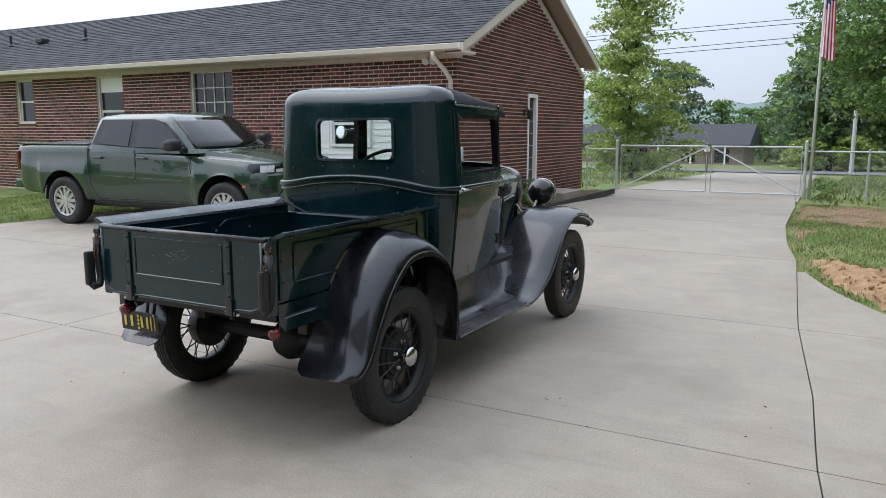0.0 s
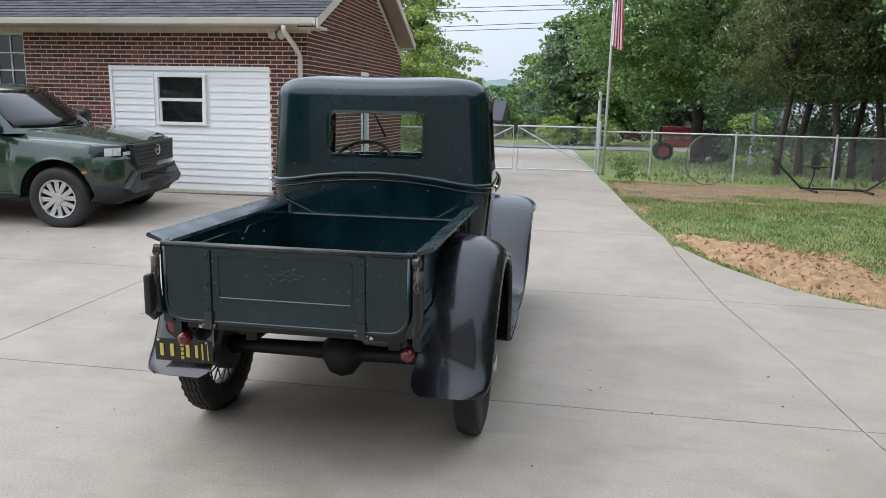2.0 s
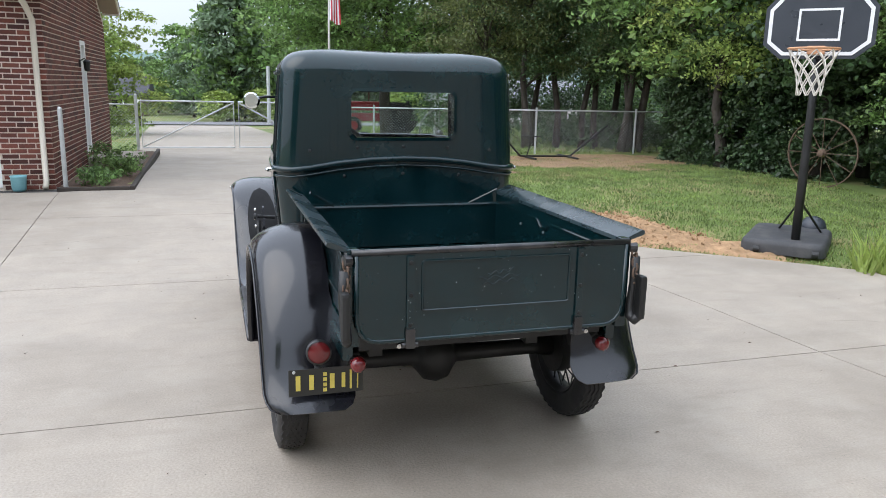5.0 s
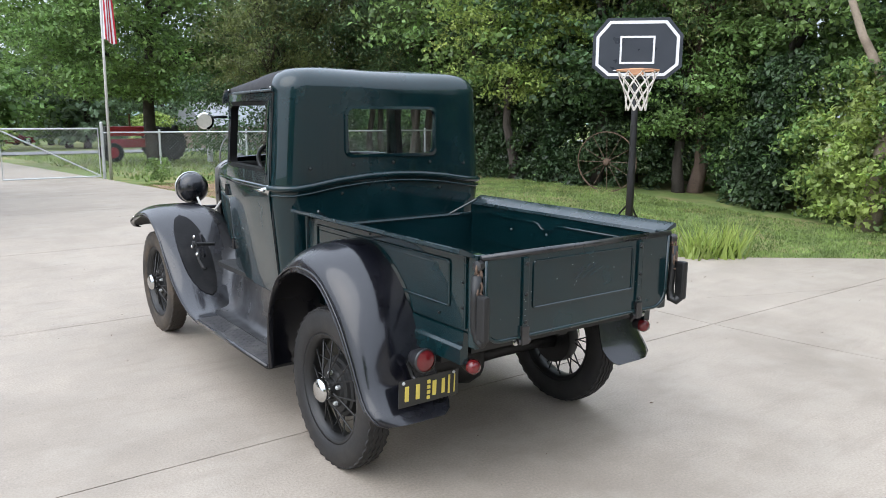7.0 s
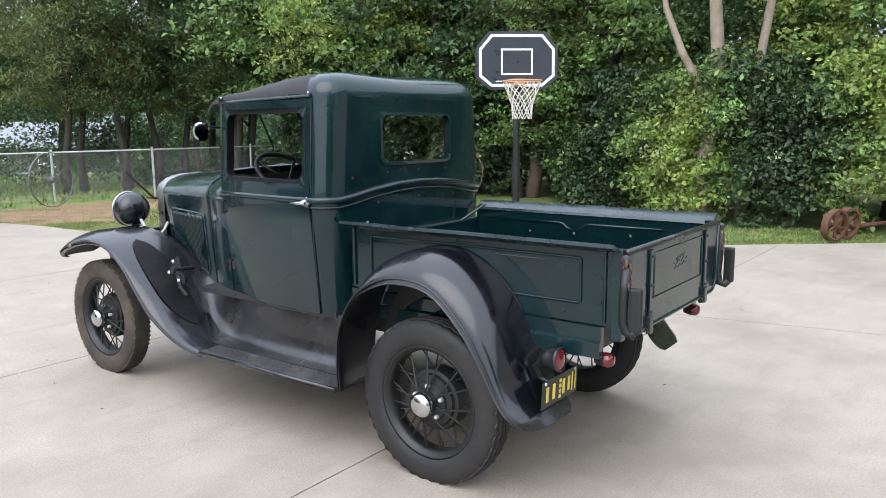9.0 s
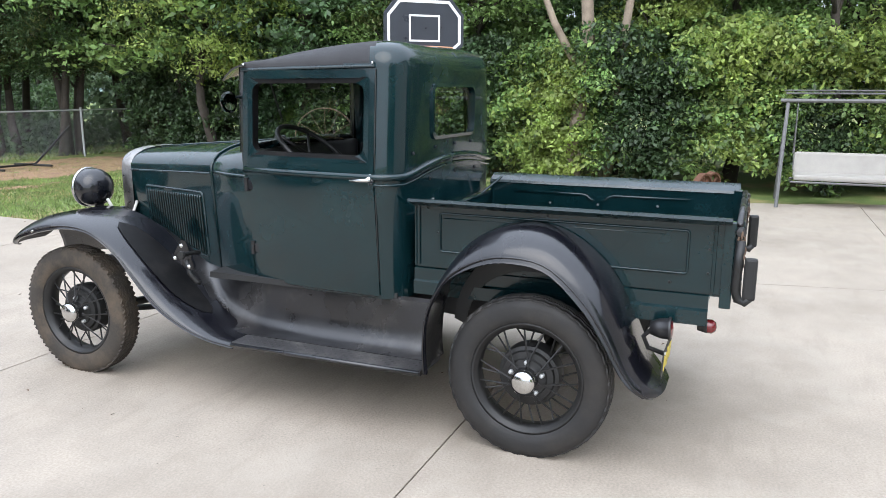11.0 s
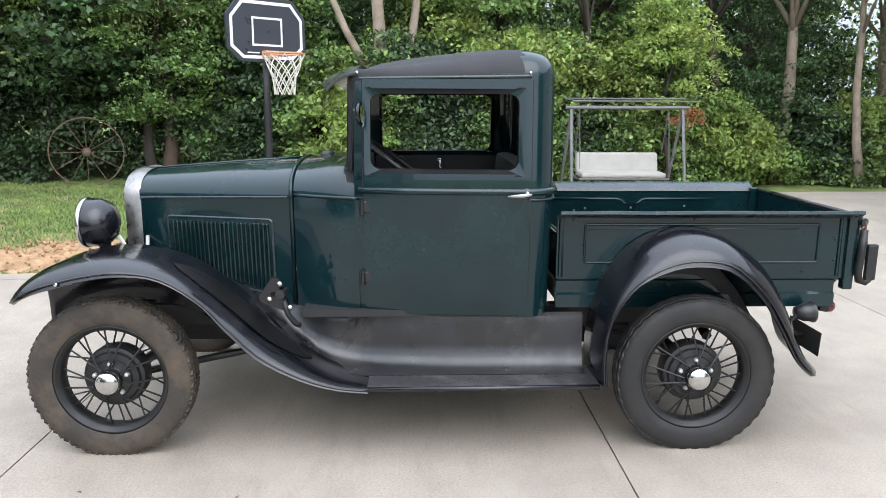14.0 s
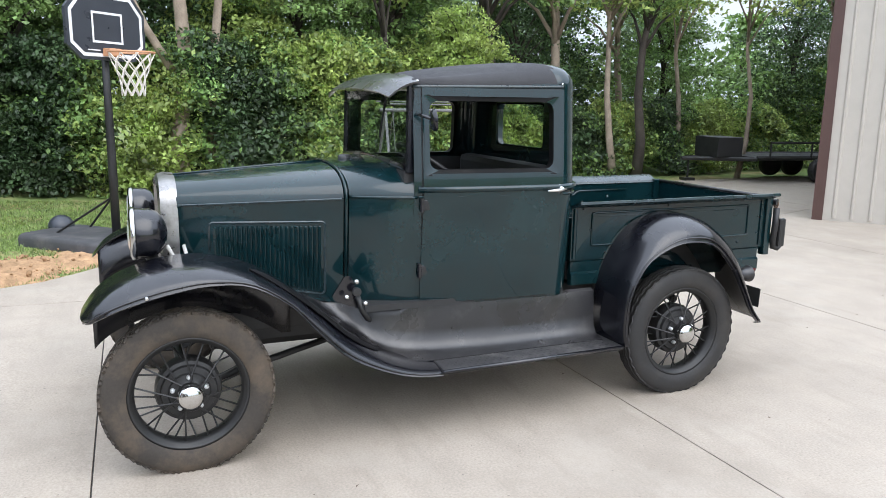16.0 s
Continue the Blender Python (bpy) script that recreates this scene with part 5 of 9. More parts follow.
    board = part("running_board", bm, M["worn_tread"], truck, "black running board with a ribbed tread")
    bm = bmesh.new()
    for i in range(46):
        for j in range(9):
            if (i + j) % 2:
                continue
            x, y = s * (0.655 + 0.165 * j / 8), 0.51 + 0.94 * i / 45
            box(bm, x - 0.008, x + 0.008, y - 0.008, y + 0.008, 0.355, 0.3572, m=Matrix.Translation((x, y, 0)) @ Matrix.Rotation(radians(45), 4, "Z") @ Matrix.Translation((-x, -y, 0)))
    tagged(part("tread_pattern", bm, M["worn_tread"], board), kind="stuff")
    bm = bmesh.new()
    tube(bm, [(s * 0.846, 0.465, 0.345), (s * 0.846, 1.488, 0.34)], 0.012, 8)
    part("board_edging", bm, BLACK, board, smooth=True)

# black sheet painting the shaded well for a spare wheel on the left fender, and its bracket
bm = bmesh.new()
cs, ls = fine(FRONT_CROWN, 60), fine(FRONT_LIP, 60)
rows = []
for i in range(27, 50):
    t = (i - 27) / 22
    wide = 0.10 * math.sin(math.pi * min(1, max(0, t))) ** 0.5
    mid = 0.66
    c = cs[i]
    rows.append([(-(mid + wide * u), c.x, c.y + 0.009 - 0.004 * abs(u) ** 4) for u in (-1, -0.6, 0, 0.6, 1)])
loft(bm, rows, closed_ring=False)
solid(bm, 0.004)
smooth_by_angle(part("spare_well", bm, M["well_black"], truck, "black spare wheel well in the left fender"), 50)
bm = bmesh.new()
tri = [(1.935, 0.775), (1.982, 0.705), (1.893, 0.668)]
pts = []
for k in range(3):
    c = Vector(tri[k])
    a, b = Vector(tri[k - 1]), Vector(tri[(k + 1) % 3])
    out = (c - (Vector(tri[0]) + Vector(tri[1]) + Vector(tri[2])) / 3).normalized()
    base = math.atan2(out.y, out.x)
    for d in (50, 25, 0, -25, -50):
        pts.append(c + 0.025 * Vector((math.cos(base + radians(d)), math.sin(base + radians(d)))))
loft(bm, [[(-0.615, p.x, p.y) for p in pts], [(-0.627, p.x, p.y) for p in pts]], cap=True)
bmesh.ops.recalc_face_normals(bm, faces=bm.faces)
bracket = part("spare_bracket", bm, M["black_paint"], truck, "black three-cornered spare wheel bracket")
for y, z in tri:
    bm = bmesh.new()
    lathe(bm, [(0.013, 0), (0.012, 0.008), (0, 0.012)], (-0.627, y, z), (-1, 0, 0), 12)
    part("lock_nut", bm, M["chrome"], bracket, smooth=True)
bm = bmesh.new()
lathe(bm, [(0.022, 0), (0.02, 0.012), (0, 0.014)], (-0.627, 1.935, 0.728), (-1, 0, 0), 14)
part("lock_boss", bm, DARK, bracket)
bm = bmesh.new()
tube(bm, [(-0.61, 1.925, 0.70), (-0.612, 1.905, 0.63), (-0.60, 1.875, 0.585), (-0.585, 1.86, 0.575)], 0.013, 8)
part("bracket_arm", bm, DARK, bracket, smooth=True)
bm = bmesh.new()
tube(bm, [(-0.50, 1.93, 0.72), (-0.615, 1.93, 0.73)], 0.012, 8)
part("bracket_stay", bm, DARK, bracket)

# outside mirror on the hinge post
bm = bmesh.new()
tube(bm, [(-0.595, 1.51, 1.545), (-0.66, 1.515, 1.545), (-0.735, 1.49, 1.53)], 0.008, 8)
lathe(bm, [(0.0, -0.012), (0.04, -0.01), (0.05, 0.002), (0.052, 0.012)], (-0.74, 1.48, 1.522), (-0.15, -1, 0.08), 20)
mirror = part("door_mirror", bm, M["black_paint"], truck, "small round mirror on a bent arm", smooth=True)
bm = bmesh.new()
lathe(bm, [(0.05, 0.013), (0.04, 0.015), (0, 0.0155)], (-0.74, 1.48, 1.522), (-0.15, -1, 0.08), 20)
part("mirror_glass", bm, M["mirror"], mirror)

# wheels: the tyres stand a little flattened on the drive
HUB = 0.357


def wheel(x, y, s, tyre_mat):
    c = (x, y, HUB)
    ax = (s, 0, 0)
    bm = bmesh.new()
    lathe(bm, [(0.255, -0.052), (0.248, -0.045), (0.228, -0.038), (0.222, 0), (0.228, 0.038), (0.248, 0.045), (0.255, 0.052), (0.243, 0.050), (0.232, 0.03), (0.236, 0), (0.232, -0.03), (0.243, -0.05)], c, ax, 48, closed=True)
    w = part("wheel", bm, M["black_metal"], truck, "black wire-spoke wheel with a chrome hub cap", smooth=True)
    bm = bmesh.new()
    half = [(0.250, 0.048), (0.262, 0.060), (0.29, 0.066), (0.325, 0.064), (0.348, 0.056), (0.358, 0.045), (0.3625, 0.03), (0.364, 0.012)]
    lathe(bm, [(r, -h) for r, h in half] + [(r, h) for r, h in half[::-1]], c, ax, 64)
    t = part("tyre", bm, tyre_mat, w, "black ribbed cross-ply tyre", smooth=True)
    bm = bmesh.new()
    if tyre_mat is M["tyre"]:
        for row, rr in ((-0.044, 0.357), (-0.022, 0.3635), (0.0, 0.3645), (0.022, 0.3635), (0.044, 0.357)):
            rings = []
            for i in range(160):
                a, z_ = math.tau * i / 160, row + (0.0035 if i % 4 < 2 else -0.0035)
                rings.append([(x + z_ + dx, y + (rr + dr) * math.cos(a), HUB + (rr + dr) * math.sin(a)) for dx, dr in ((-0.007, -0.004), (-0.006, 0.004), (0.006, 0.004), (0.007, -0.004))])
            loft(bm, rings + rings[:1])
    for i in range(76 if tyre_mat is not M["tyre"] else 0):
        for row in (-0.042, -0.021, 0.0, 0.021, 0.042):
            a = math.tau * (i + (0.5 if row in (-0.021, 0.021) else 0)) / 76
            rr = 0.363 if abs(row) < 0.03 else 0.3585
            m = Matrix.Translation(c) @ Matrix.Rotation(a, 4, "X") @ Matrix.Translation((row, 0, rr)) @ Matrix.Rotation(radians(32 if i % 2 else -32), 4, "Z")
            box(bm, -0.008, 0.008 if abs(row) < 0.03 else 0.011, -0.0115, 0.0115, -0.006, 0.0035 if abs(row) < 0.03 else 0.0055, m=m)
    tagged(part("tread", bm, tyre_mat, t), kind="stuff")
    bm = bmesh.new()
    lathe(bm, [(0, -0.075), (0.14, -0.075), (0.142, -0.02), (0.135, 0.0), (0.12, 0.005), (0.115, 0.02), (0.09, 0.024), (0.085, 0.034), (0.06, 0.036), (0.052, 0.04), (0.049, 0.068), (0, 0.068)], c, ax, 40)
    drum = part("brake_drum", bm, M["black_metal"], w, "black ribbed brake drum")
    smooth_by_angle(drum, 30)
    bm = bmesh.new()
    lathe(bm, [(0.050, 0.066), (0.056, 0.084), (0.053, 0.10), (0.037, 0.111), (0, 0.116)], c, ax, 28)
    part("hub_cap", bm, M["chrome"], w, "chrome hub cap", smooth=True)
    for k in range(5):
        a = math.tau * k / 5 + 0.3
        bm = bmesh.new()
        u, v = 0.073 * math.cos(a), 0.073 * math.sin(a)
        lathe(bm, [(0.011, 0.0), (0.010, 0.014), (0.005, 0.02), (0, 0.021)], (x + s * 0.034, y + u, HUB + v), ax, 10)
        part("lug_nut", bm, M["steel"], w)
    for k in range(30):
        a = math.tau * k / 30
        front = k % 2
        r0, h0 = (0.055, 0.058) if front else (0.135, -0.03)
        b = a + (0.34 if (k // 2) % 2 else -0.34) * (1 if front else 0.5)
        bm = bmesh.new()
        p = (x + s * h0, y + r0 * math.cos(b), HUB + r0 * math.sin(b))
        q = (x + s * (0.012 if front else -0.012), y + 0.232 * math.cos(a), HUB + 0.232 * math.sin(a))
        tube(bm, [p, q], 0.0042, 5)
        part("spoke", bm, M["black_metal"], w)
    return w


wheel(-0.705, 0, -1, M["tyre"])
wheel(0.705, 0, 1, M["tyre"])
wheel(-0.705, 2.63, -1, M["dusty_tyre"])
wheel(0.705, 2.63, 1, M["dusty_tyre"])

# chassis
bm = bmesh.new()
for s in (-1, 1):
    box(bm, s * 0.36 - 0.03, s * 0.36 + 0.03, -0.35, 2.75, 0.50, 0.60, 0.006)
for y in (0.3, 1.2, 2.7):
    box(bm, -0.36, 0.36, y - 0.03, y + 0.03, 0.51, 0.58, 0.006)
part("chassis_frame", bm, DARK, truck, "black riveted chassis rails")
bm = bmesh.new()
lathe(bm, [(0.0, -0.62), (0.055, -0.62), (0.04, -0.5), (0.042, -0.2), (0.046, -0.11), (0.075, -0.085), (0.115, -0.055), (0.13, 0), (0.115, 0.055), (0.075, 0.085), (0.046, 0.11), (0.042, 0.2), (0.04, 0.5), (0.055, 0.62), (0, 0.62)], (0, 0, 0.355), (1, 0, 0), 24)
part("rear_axle", bm, DARK, truck, "black rear axle with a round differential", smooth=True)
bm = bmesh.new()
tube(bm, [(0, 0.08, 0.36), (0, 1.6, 0.5)], 0.045, 12)
part("torque_tube", bm, DARK, truck)
bm = bmesh.new()
tube(bm, [(x, -0.13, 0.46 + 0.12 * (1 - (x / 0.55) ** 2)) for x in (-0.52, -0.3, 0, 0.3, 0.52)], 0.025, 8)
part("rear_spring", bm, DARK, truck)
bm = bmesh.new()
tube(bm, [(x, 2.63, 0.33 - 0.05 * math.cos(x / 0.6 * 1.57)) for x in (-0.62, -0.45, -0.2, 0, 0.2, 0.45, 0.62)], 0.026, 8)
for s in (-1, 1):
    tube(bm, [(s * 0.55, 2.62, 0.31), (0, 1.5, 0.38)], 0.018, 8)
part("front_axle", bm, DARK, truck, "black front axle and radius rods", smooth=True)
bm = bmesh.new()
box(bm, -0.22, 0.22, 1.4, 2.5, 0.36, 0.62, 0.04)
part("engine_pan", bm, DARK, truck)
bm = bmesh.new()
tube(bm, [(0.30, 1.9, 0.42), (0.30, 0.9, 0.40), (0.29, 0.55, 0.40), (0.29, 0.36, 0.41)], 0.022, 8)
cyl(bm, (0.30, 0.55, 0.40), (0.30, 1.05, 0.40), 0.06, seg=14)
part("exhaust", bm, DARK, truck)

# bed
BX, BF, BR = 0.545, 0.62, -0.80


def bed_side(s):
    bm = bmesh.new()
    prof = [(BX - 0.045, 0.762), (BX, 0.765), (BX, 1.055)]
    loft(bm, [[(s * x, y, z) for x, z in prof] for y in (BF, 0.1, -0.4, BR + 0.02)], closed_ring=False)
    solid(bm, 0.005)
    b = part("bed_side", bm, GREEN, truck, "dark green bed side with embossed panel")
    bm = bmesh.new()
    prof = [(BX - 0.012, 1.048), (BX - 0.006, 1.062), (BX + 0.012, 1.070), (BX + 0.072, 1.096), (BX + 0.082, 1.094), (BX + 0.084, 1.082), (BX + 0.076, 1.076), (BX + 0.012, 1.055)]
    loft(bm, [[(s * x, y, z + 0.003 * noise.noise((y * 3, s, 2))) for x, z in prof] for y in [BF - (BF - BR - 0.02) * k / 12 for k in range(13)]], cap=True)
    bmesh.ops.recalc_face_normals(bm, faces=bm.faces)
    smooth_by_angle(part("flare_rail", bm, M["worn_green"], b, "flared bed rail with scuffed dusty paint"), 35)
    bm = bmesh.new()
    tube(bm, [(s * (BX + 0.003), a, c) for a, c in rounded_rect(-0.617, 0.49, 0.842, 1.022, 0.012, 3)], 0.006, 8, closed=True)
    part("panel_ridge", bm, GREEN, b, smooth=True)
    for way in (-1, 1):
        bm = bmesh.new()
        line = [(0.50, 1.0), (0.09, 1.0), (0.065, 0.993), (0.045, 0.975), (0.02, 0.965)]
        tube(bm, [(s * (BX - 0.006), -0.03 + way * a, c) for a, c in line], 0.007, 8)
        part("inner_ridge", bm, GREEN, b, smooth=True)
    bm = bmesh.new()
    tube(bm, [(s * (BX - 0.006), -0.53, 0.842), (s * (BX - 0.006), 0.47, 0.842)], 0.007, 8)
    part("inner_ridge", bm, GREEN, b, smooth=True)
    for y, z in ((-0.03, 0.945), (-0.36, 0.955), (0.25, 0.94)):
        bm = bmesh.new()
        lathe(bm, [(0.008, 0), (0.006, 0.005), (0, 0.007)], (s * (BX - 0.004), y, z), (-s, 0, 0), 8)
        part("bolt_head", bm, M["old_steel"], b)
    for y, r in ((BF - 0.02, 0.012), (BR + 0.08, 0.008)):
        bm = bmesh.new()
        tube(bm, [(s * (BX + 0.002), y, 0.775), (s * (BX + 0.002), y, 1.06)], r, 8)
        part("side_post", bm, GREEN, b)
    bm = bmesh.new()
    prof = [(BX - 0.02, 0.628), (BX + 0.018, 0.63), (BX + 0.018, 0.690), (BX + 0.006, 0.70), (BX + 0.006, 0.755), (BX - 0.02, 0.76)]
    loft(bm, [[(s * x, y, z) for x, z in prof] for y in (BF, BR + 0.09)], cap=True)
    bmesh.ops.recalc_face_normals(bm, faces=bm.faces)
    part("bed_sill", bm, GREEN, truck, "stepped green sill under the bed side")
    bm = bmesh.new()
    tube(bm, [(s * (BX - 0.03), BF - 0.08, 1.083), (s * 0.37, BF + 0.0, 0.992)], 0.007, 6)
    part("corner_brace", bm, GREEN, b)
    for y, z in ((0.40, 0.80), (-0.02, 1.045), (-0.55, 0.80), (0.55, 1.045), (-0.70, 0.95), (-0.70, 0.85), (0.5, 0.93)):
        bm = bmesh.new()
        lathe(bm, [(0.006, 0), (0.005, 0.004), (0, 0.005)], (s * (BX + 0.001), y, z), (s, 0, 0), 8)
        part("rivet", bm, DARK, b)
    return b


sides = [bed_side(-1), bed_side(1)]
bm = bmesh.new()
box(bm, -BX + 0.01, BX - 0.01, BR + 0.02, BF - 0.01, 0.752, 0.764)
bed_floor = part("bed_floor", bm, GREEN, truck, "ribbed bed floor")
for i in range(9):
    x0 = -BX + 0.06 + i * 0.12
    bm = bmesh.new()
    box(bm, x0, x0 + 0.02, BR + 0.04, BF - 0.03, 0.762, 0.772, 0.003)
    part("floor_rib", bm, GREEN, bed_floor)
bm = bmesh.new()
box(bm, -BX + 0.005, BX - 0.005, BF - 0.008, BF, 0.77, 0.985)
tube(bm, [(-BX + 0.01, BF - 0.004, 0.99), (BX - 0.01, BF - 0.004, 0.99)], 0.011, 8)
part("bed_front", bm, GREEN, truck, "front panel of the bed with a rolled top edge")
bm = bmesh.new()
box(bm, -0.5, 0.5, BR + 0.10, BF, 0.66, 0.75)
part("bed_bearer", bm, DARK, truck)

# tailgate
bm = bmesh.new()
low = [(-0.53, 1.05), (-0.53, 0.81)] + [(-0.45 - 0.08 * math.cos(radians(a)), 0.81 - 0.08 * math.sin(radians(a))) for a in (25, 50, 70, 90)]
out = low + [(-x, z) for x, z in low[::-1]]
loft(bm, [[(x, BR, z) for x, z in out], [(x, BR - 0.014, z) for x, z in out]], cap=True)
bmesh.ops.recalc_face_normals(bm, faces=bm.faces)
gate_ob = part("tailgate", bm, GREEN, truck, "dark green tailgate with an embossed panel and faint mark")
bm = bmesh.new()
tube(bm, [(x, BR - 0.012, z) for x, z in out], 0.009, 8)
part("tailgate_rim", bm, GREEN, gate_ob, smooth=True)
bm = bmesh.new()
tube(bm, [(-0.545, BR - 0.006, 1.058), (0.545, BR - 0.006, 1.058)], 0.013, 10)
part("top_rod", bm, M["dusty_black"], gate_ob, smooth=True)
bm = bmesh.new()
tube(bm, [(a, BR - 0.015, b) for a, b in rounded_rect(-0.29, 0.29, 0.838, 1.022, 0.012, 3)], 0.005, 6, closed=True)
part("panel_ridge", bm, GREEN, gate_ob)
# faint bars where the maker's mark is pressed in
for z, w in ((0.968, 0.05), (0.950, 0.085), (0.930, 0.07)):
    bm = bmesh.new()
    tube(bm, [(0.01 + w * u, BR - 0.014, z + 0.006 * u + 0.007 * math.sin(u * 9 + z * 90)) for u in [k / 8 - 1 for k in range(17)]], 0.0024, 6)
    part("embossed_bar", bm, GREEN, gate_ob, smooth=True)
for s in (-1, 1):
    bm = bmesh.new()
    box(bm, s * 0.335 - 0.015, s * 0.335 + 0.015, BR - 0.024, BR - 0.012, 0.745, 1.045, 0.004)
    strap = part("gate_strap", bm, GREEN, gate_ob)
    for z in (0.79, 0.90, 1.02):
        bm = bmesh.new()
        lathe(bm, [(0.009, 0), (0.007, 0.005), (0, 0.007)], (s * 0.335, BR - 0.024, z), (0, -1, 0), 8)
        part("rivet", bm, DARK, strap)
    bm = bmesh.new()
    box(bm, s * 0.335 - 0.018, s * 0.335 + 0.018, BR - 0.03, BR - 0.01, 0.70, 0.775, 0.004)
    cyl(bm, (s * 0.335 - 0.03, BR - 0.014, 0.712), (s * 0.335 + 0.03, BR - 0.014, 0.712), 0.012, seg=10)
    part("gate_hinge", bm, M["dusty_black"], gate_ob)
    bm = bmesh.new()
    lathe(bm, [(0.011, 0), (0.009, 0.008), (0, 0.01)], (s * 0.375, BR - 0.012, 0.71), (0, -1, 0), 10)
    part("hinge_pin", bm, M["chrome"], gate_ob)
    bm = bmesh.new()
    box(bm, min(s * 0.515, s * 0.56), max(s * 0.515, s * 0.56), BR + 0.004, BR + 0.05, 0.71, 1.07, 0.006)
    post = part("corner_post", bm, GREEN, truck)
    # chain and its cover
    hook = Vector((s * 0.565, BR - 0.012, 1.035))
    end = Vector((s * 0.57, BR - 0.03, 0.905))
    for k in range(6):
        p = hook.lerp(end, (k + 0.5) / 6)
        bm = bmesh.new()
        turn = Matrix.Rotation(radians(90 * (k % 2) + 20), 4, "Z")
        tube(bm, [p + turn @ Vector((0.013 * math.cos(a), 0, 0.021 * math.sin(a))) for a in [math.tau * i / 10 for i in range(10)]], 0.0045, 6, closed=True)
        part("chain_link", bm, M["old_iron"], post)
    bm = bmesh.new()
    lathe(bm, [(0.0, -0.02), (0.018, -0.018), (0.02, 0.01), (0.0, 0.015)], hook, (s, -0.3, 0), 10)
    part("chain_hook", bm, M["dusty_black"], post)
    bm = bmesh.new()
    box(bm, s * 0.578 - 0.015, s * 0.578 + 0.015, BR - 0.085, BR - 0.035, 0.76, 0.935, 0.012)
    part("chain_cover", bm, M["black_metal"], post, "worn black leather chain cover")
    bm = bmesh.new()
    tube(bm, [(s * 0.572, BR - 0.015, 1.0), (s * 0.577, BR - 0.012, 0.9), (s * 0.57, BR - 0.008, 0.80), (s * 0.565, BR - 0.02, 0.757), (s * 0.57, BR - 0.045, 0.75), (s * 0.576, BR - 0.06, 0.77)], 0.019, 10)
    part("chain_sleeve", bm, M["black_metal"], post, smooth=True)
    # lamps under the bed
    bm = bmesh.new()
    tube(bm, [(s * 0.50, -0.58, 0.66), (s * 0.505, -0.66, 0.63)], 0.016, 8)
    lathe(bm, [(0.0, -0.03), (0.022, -0.028), (0.028, 0.0), (0.03, 0.012)], (s * 0.507, -0.70, 0.615), (0, -1, 0), 14)
    small = part("marker_lamp", bm, M["black_metal"], truck, "small red marker lamp")
    bm = bmesh.new()
    lathe(bm, [(0.029, 0.01), (0.03, 0.03), (0.02, 0.045), (0, 0.05)], (s * 0.507, -0.70, 0.615), (0, -1, 0), 14)
    part("lens", bm, M["red_glass"], small, smooth=True)

bm = bmesh.new()
lathe(bm, [(0.0, -0.075), (0.028, -0.07), (0.042, -0.03), (0.044, 0.0), (0.05, 0.005), (0.05, 0.014), (0.043, 0.016)], (-0.632, -0.565, 0.622), (0, -1, 0.05), 24)
lamp = part("tail_lamp", bm, M["dusty_black"], truck, "round drum tail lamp with red glass", smooth=True)
bm = bmesh.new()
lathe(bm, [(0.044, 0.012), (0.026, 0.02), (0, 0.023)], (-0.632, -0.565, 0.622), (0, -1, 0.05), 24)
part("lens", bm, M["red_glass"], lamp, smooth=True)
bm = bmesh.new()
tube(bm, [(-0.645, -0.50, 0.615), (-0.64, -0.47, 0.58), (-0.63, -0.49, 0.53), (-0.60, -0.56, 0.5)], 0.010, 8)
part("lamp_arm", bm, DARK, lamp)
plate = bmesh.new()
tilt = pose(-0.603, -0.562, 0.499, 3)
box(plate, -0.145, 0.145, -0.002, 0.002, -0.056, 0.056, 0.0015, m=tilt)
plate_ob = part("number_plate", plate, M["plate"], truck, "black plate with yellow bars in place of characters")
for x0, w in ((-0.118, 0.03), (-0.066, 0.03), (0.014, 0.03), (0.06, 0.024), (0.092, 0.014), (0.121, 0.008)):
    bm = bmesh.new()
    z0 = 0.031 if w > 0.02 else 0.04
    box(bm, x0, x0 + w * 0.6, -0.0065, -0.0025, -z0, z0, 0.001, m=tilt)
    part("yellow_bar", bm, M["plate_yellow"], plate_ob)
for k in range(4):
    bm = bmesh.new()
    box(bm, -0.012, 0.002, -0.0065, -0.0025, -0.042 + k * 0.022, -0.028 + k * 0.022, m=tilt)
    part("small_bar", bm, M["plate_yellow"], plate_ob)
for x0 in (-0.125, 0.118):
    bm = bmesh.new()
    lathe(bm, [(0.007, 0), (0.006, 0.004), (0, 0.005)], tilt @ Vector((x0, -0.003, 0.047)), (0, -1, 0), 8)
    part("plate_screw", bm, M["steel"], plate_ob)

# small chips in the paint of the tailgate, cab and bed
rnd = random.Random(12)
bm = bmesh.new()
for i in range(48):
    x, z, r = rnd.uniform(-0.5, 0.5), rnd.uniform(0.76, 1.04), rnd.uniform(0.0005, 0.0019)
    if i % 3 == 0:
        x, z = rnd.choice((-0.29, 0.29, -0.335, 0.335)) + rnd.uniform(-0.02, 0.02), rnd.uniform(0.78, 1.04)
    y = BR - 0.0245 if 0.322 < abs(x) < 0.348 else BR - 0.0146
    bm.faces.new([bm.verts.new((x + r * rnd.uniform(0.6, 1.5) * math.cos(a), y, z + r * rnd.uniform(0.6, 1.5) * math.sin(a))) for a in [math.tau * k / 6 for k in range(6)]])
tagged(part("paint_chips", bm, M["chip"], gate_ob, "pale chips in the tailgate paint"), kind="stuff")
bm = bmesh.new()
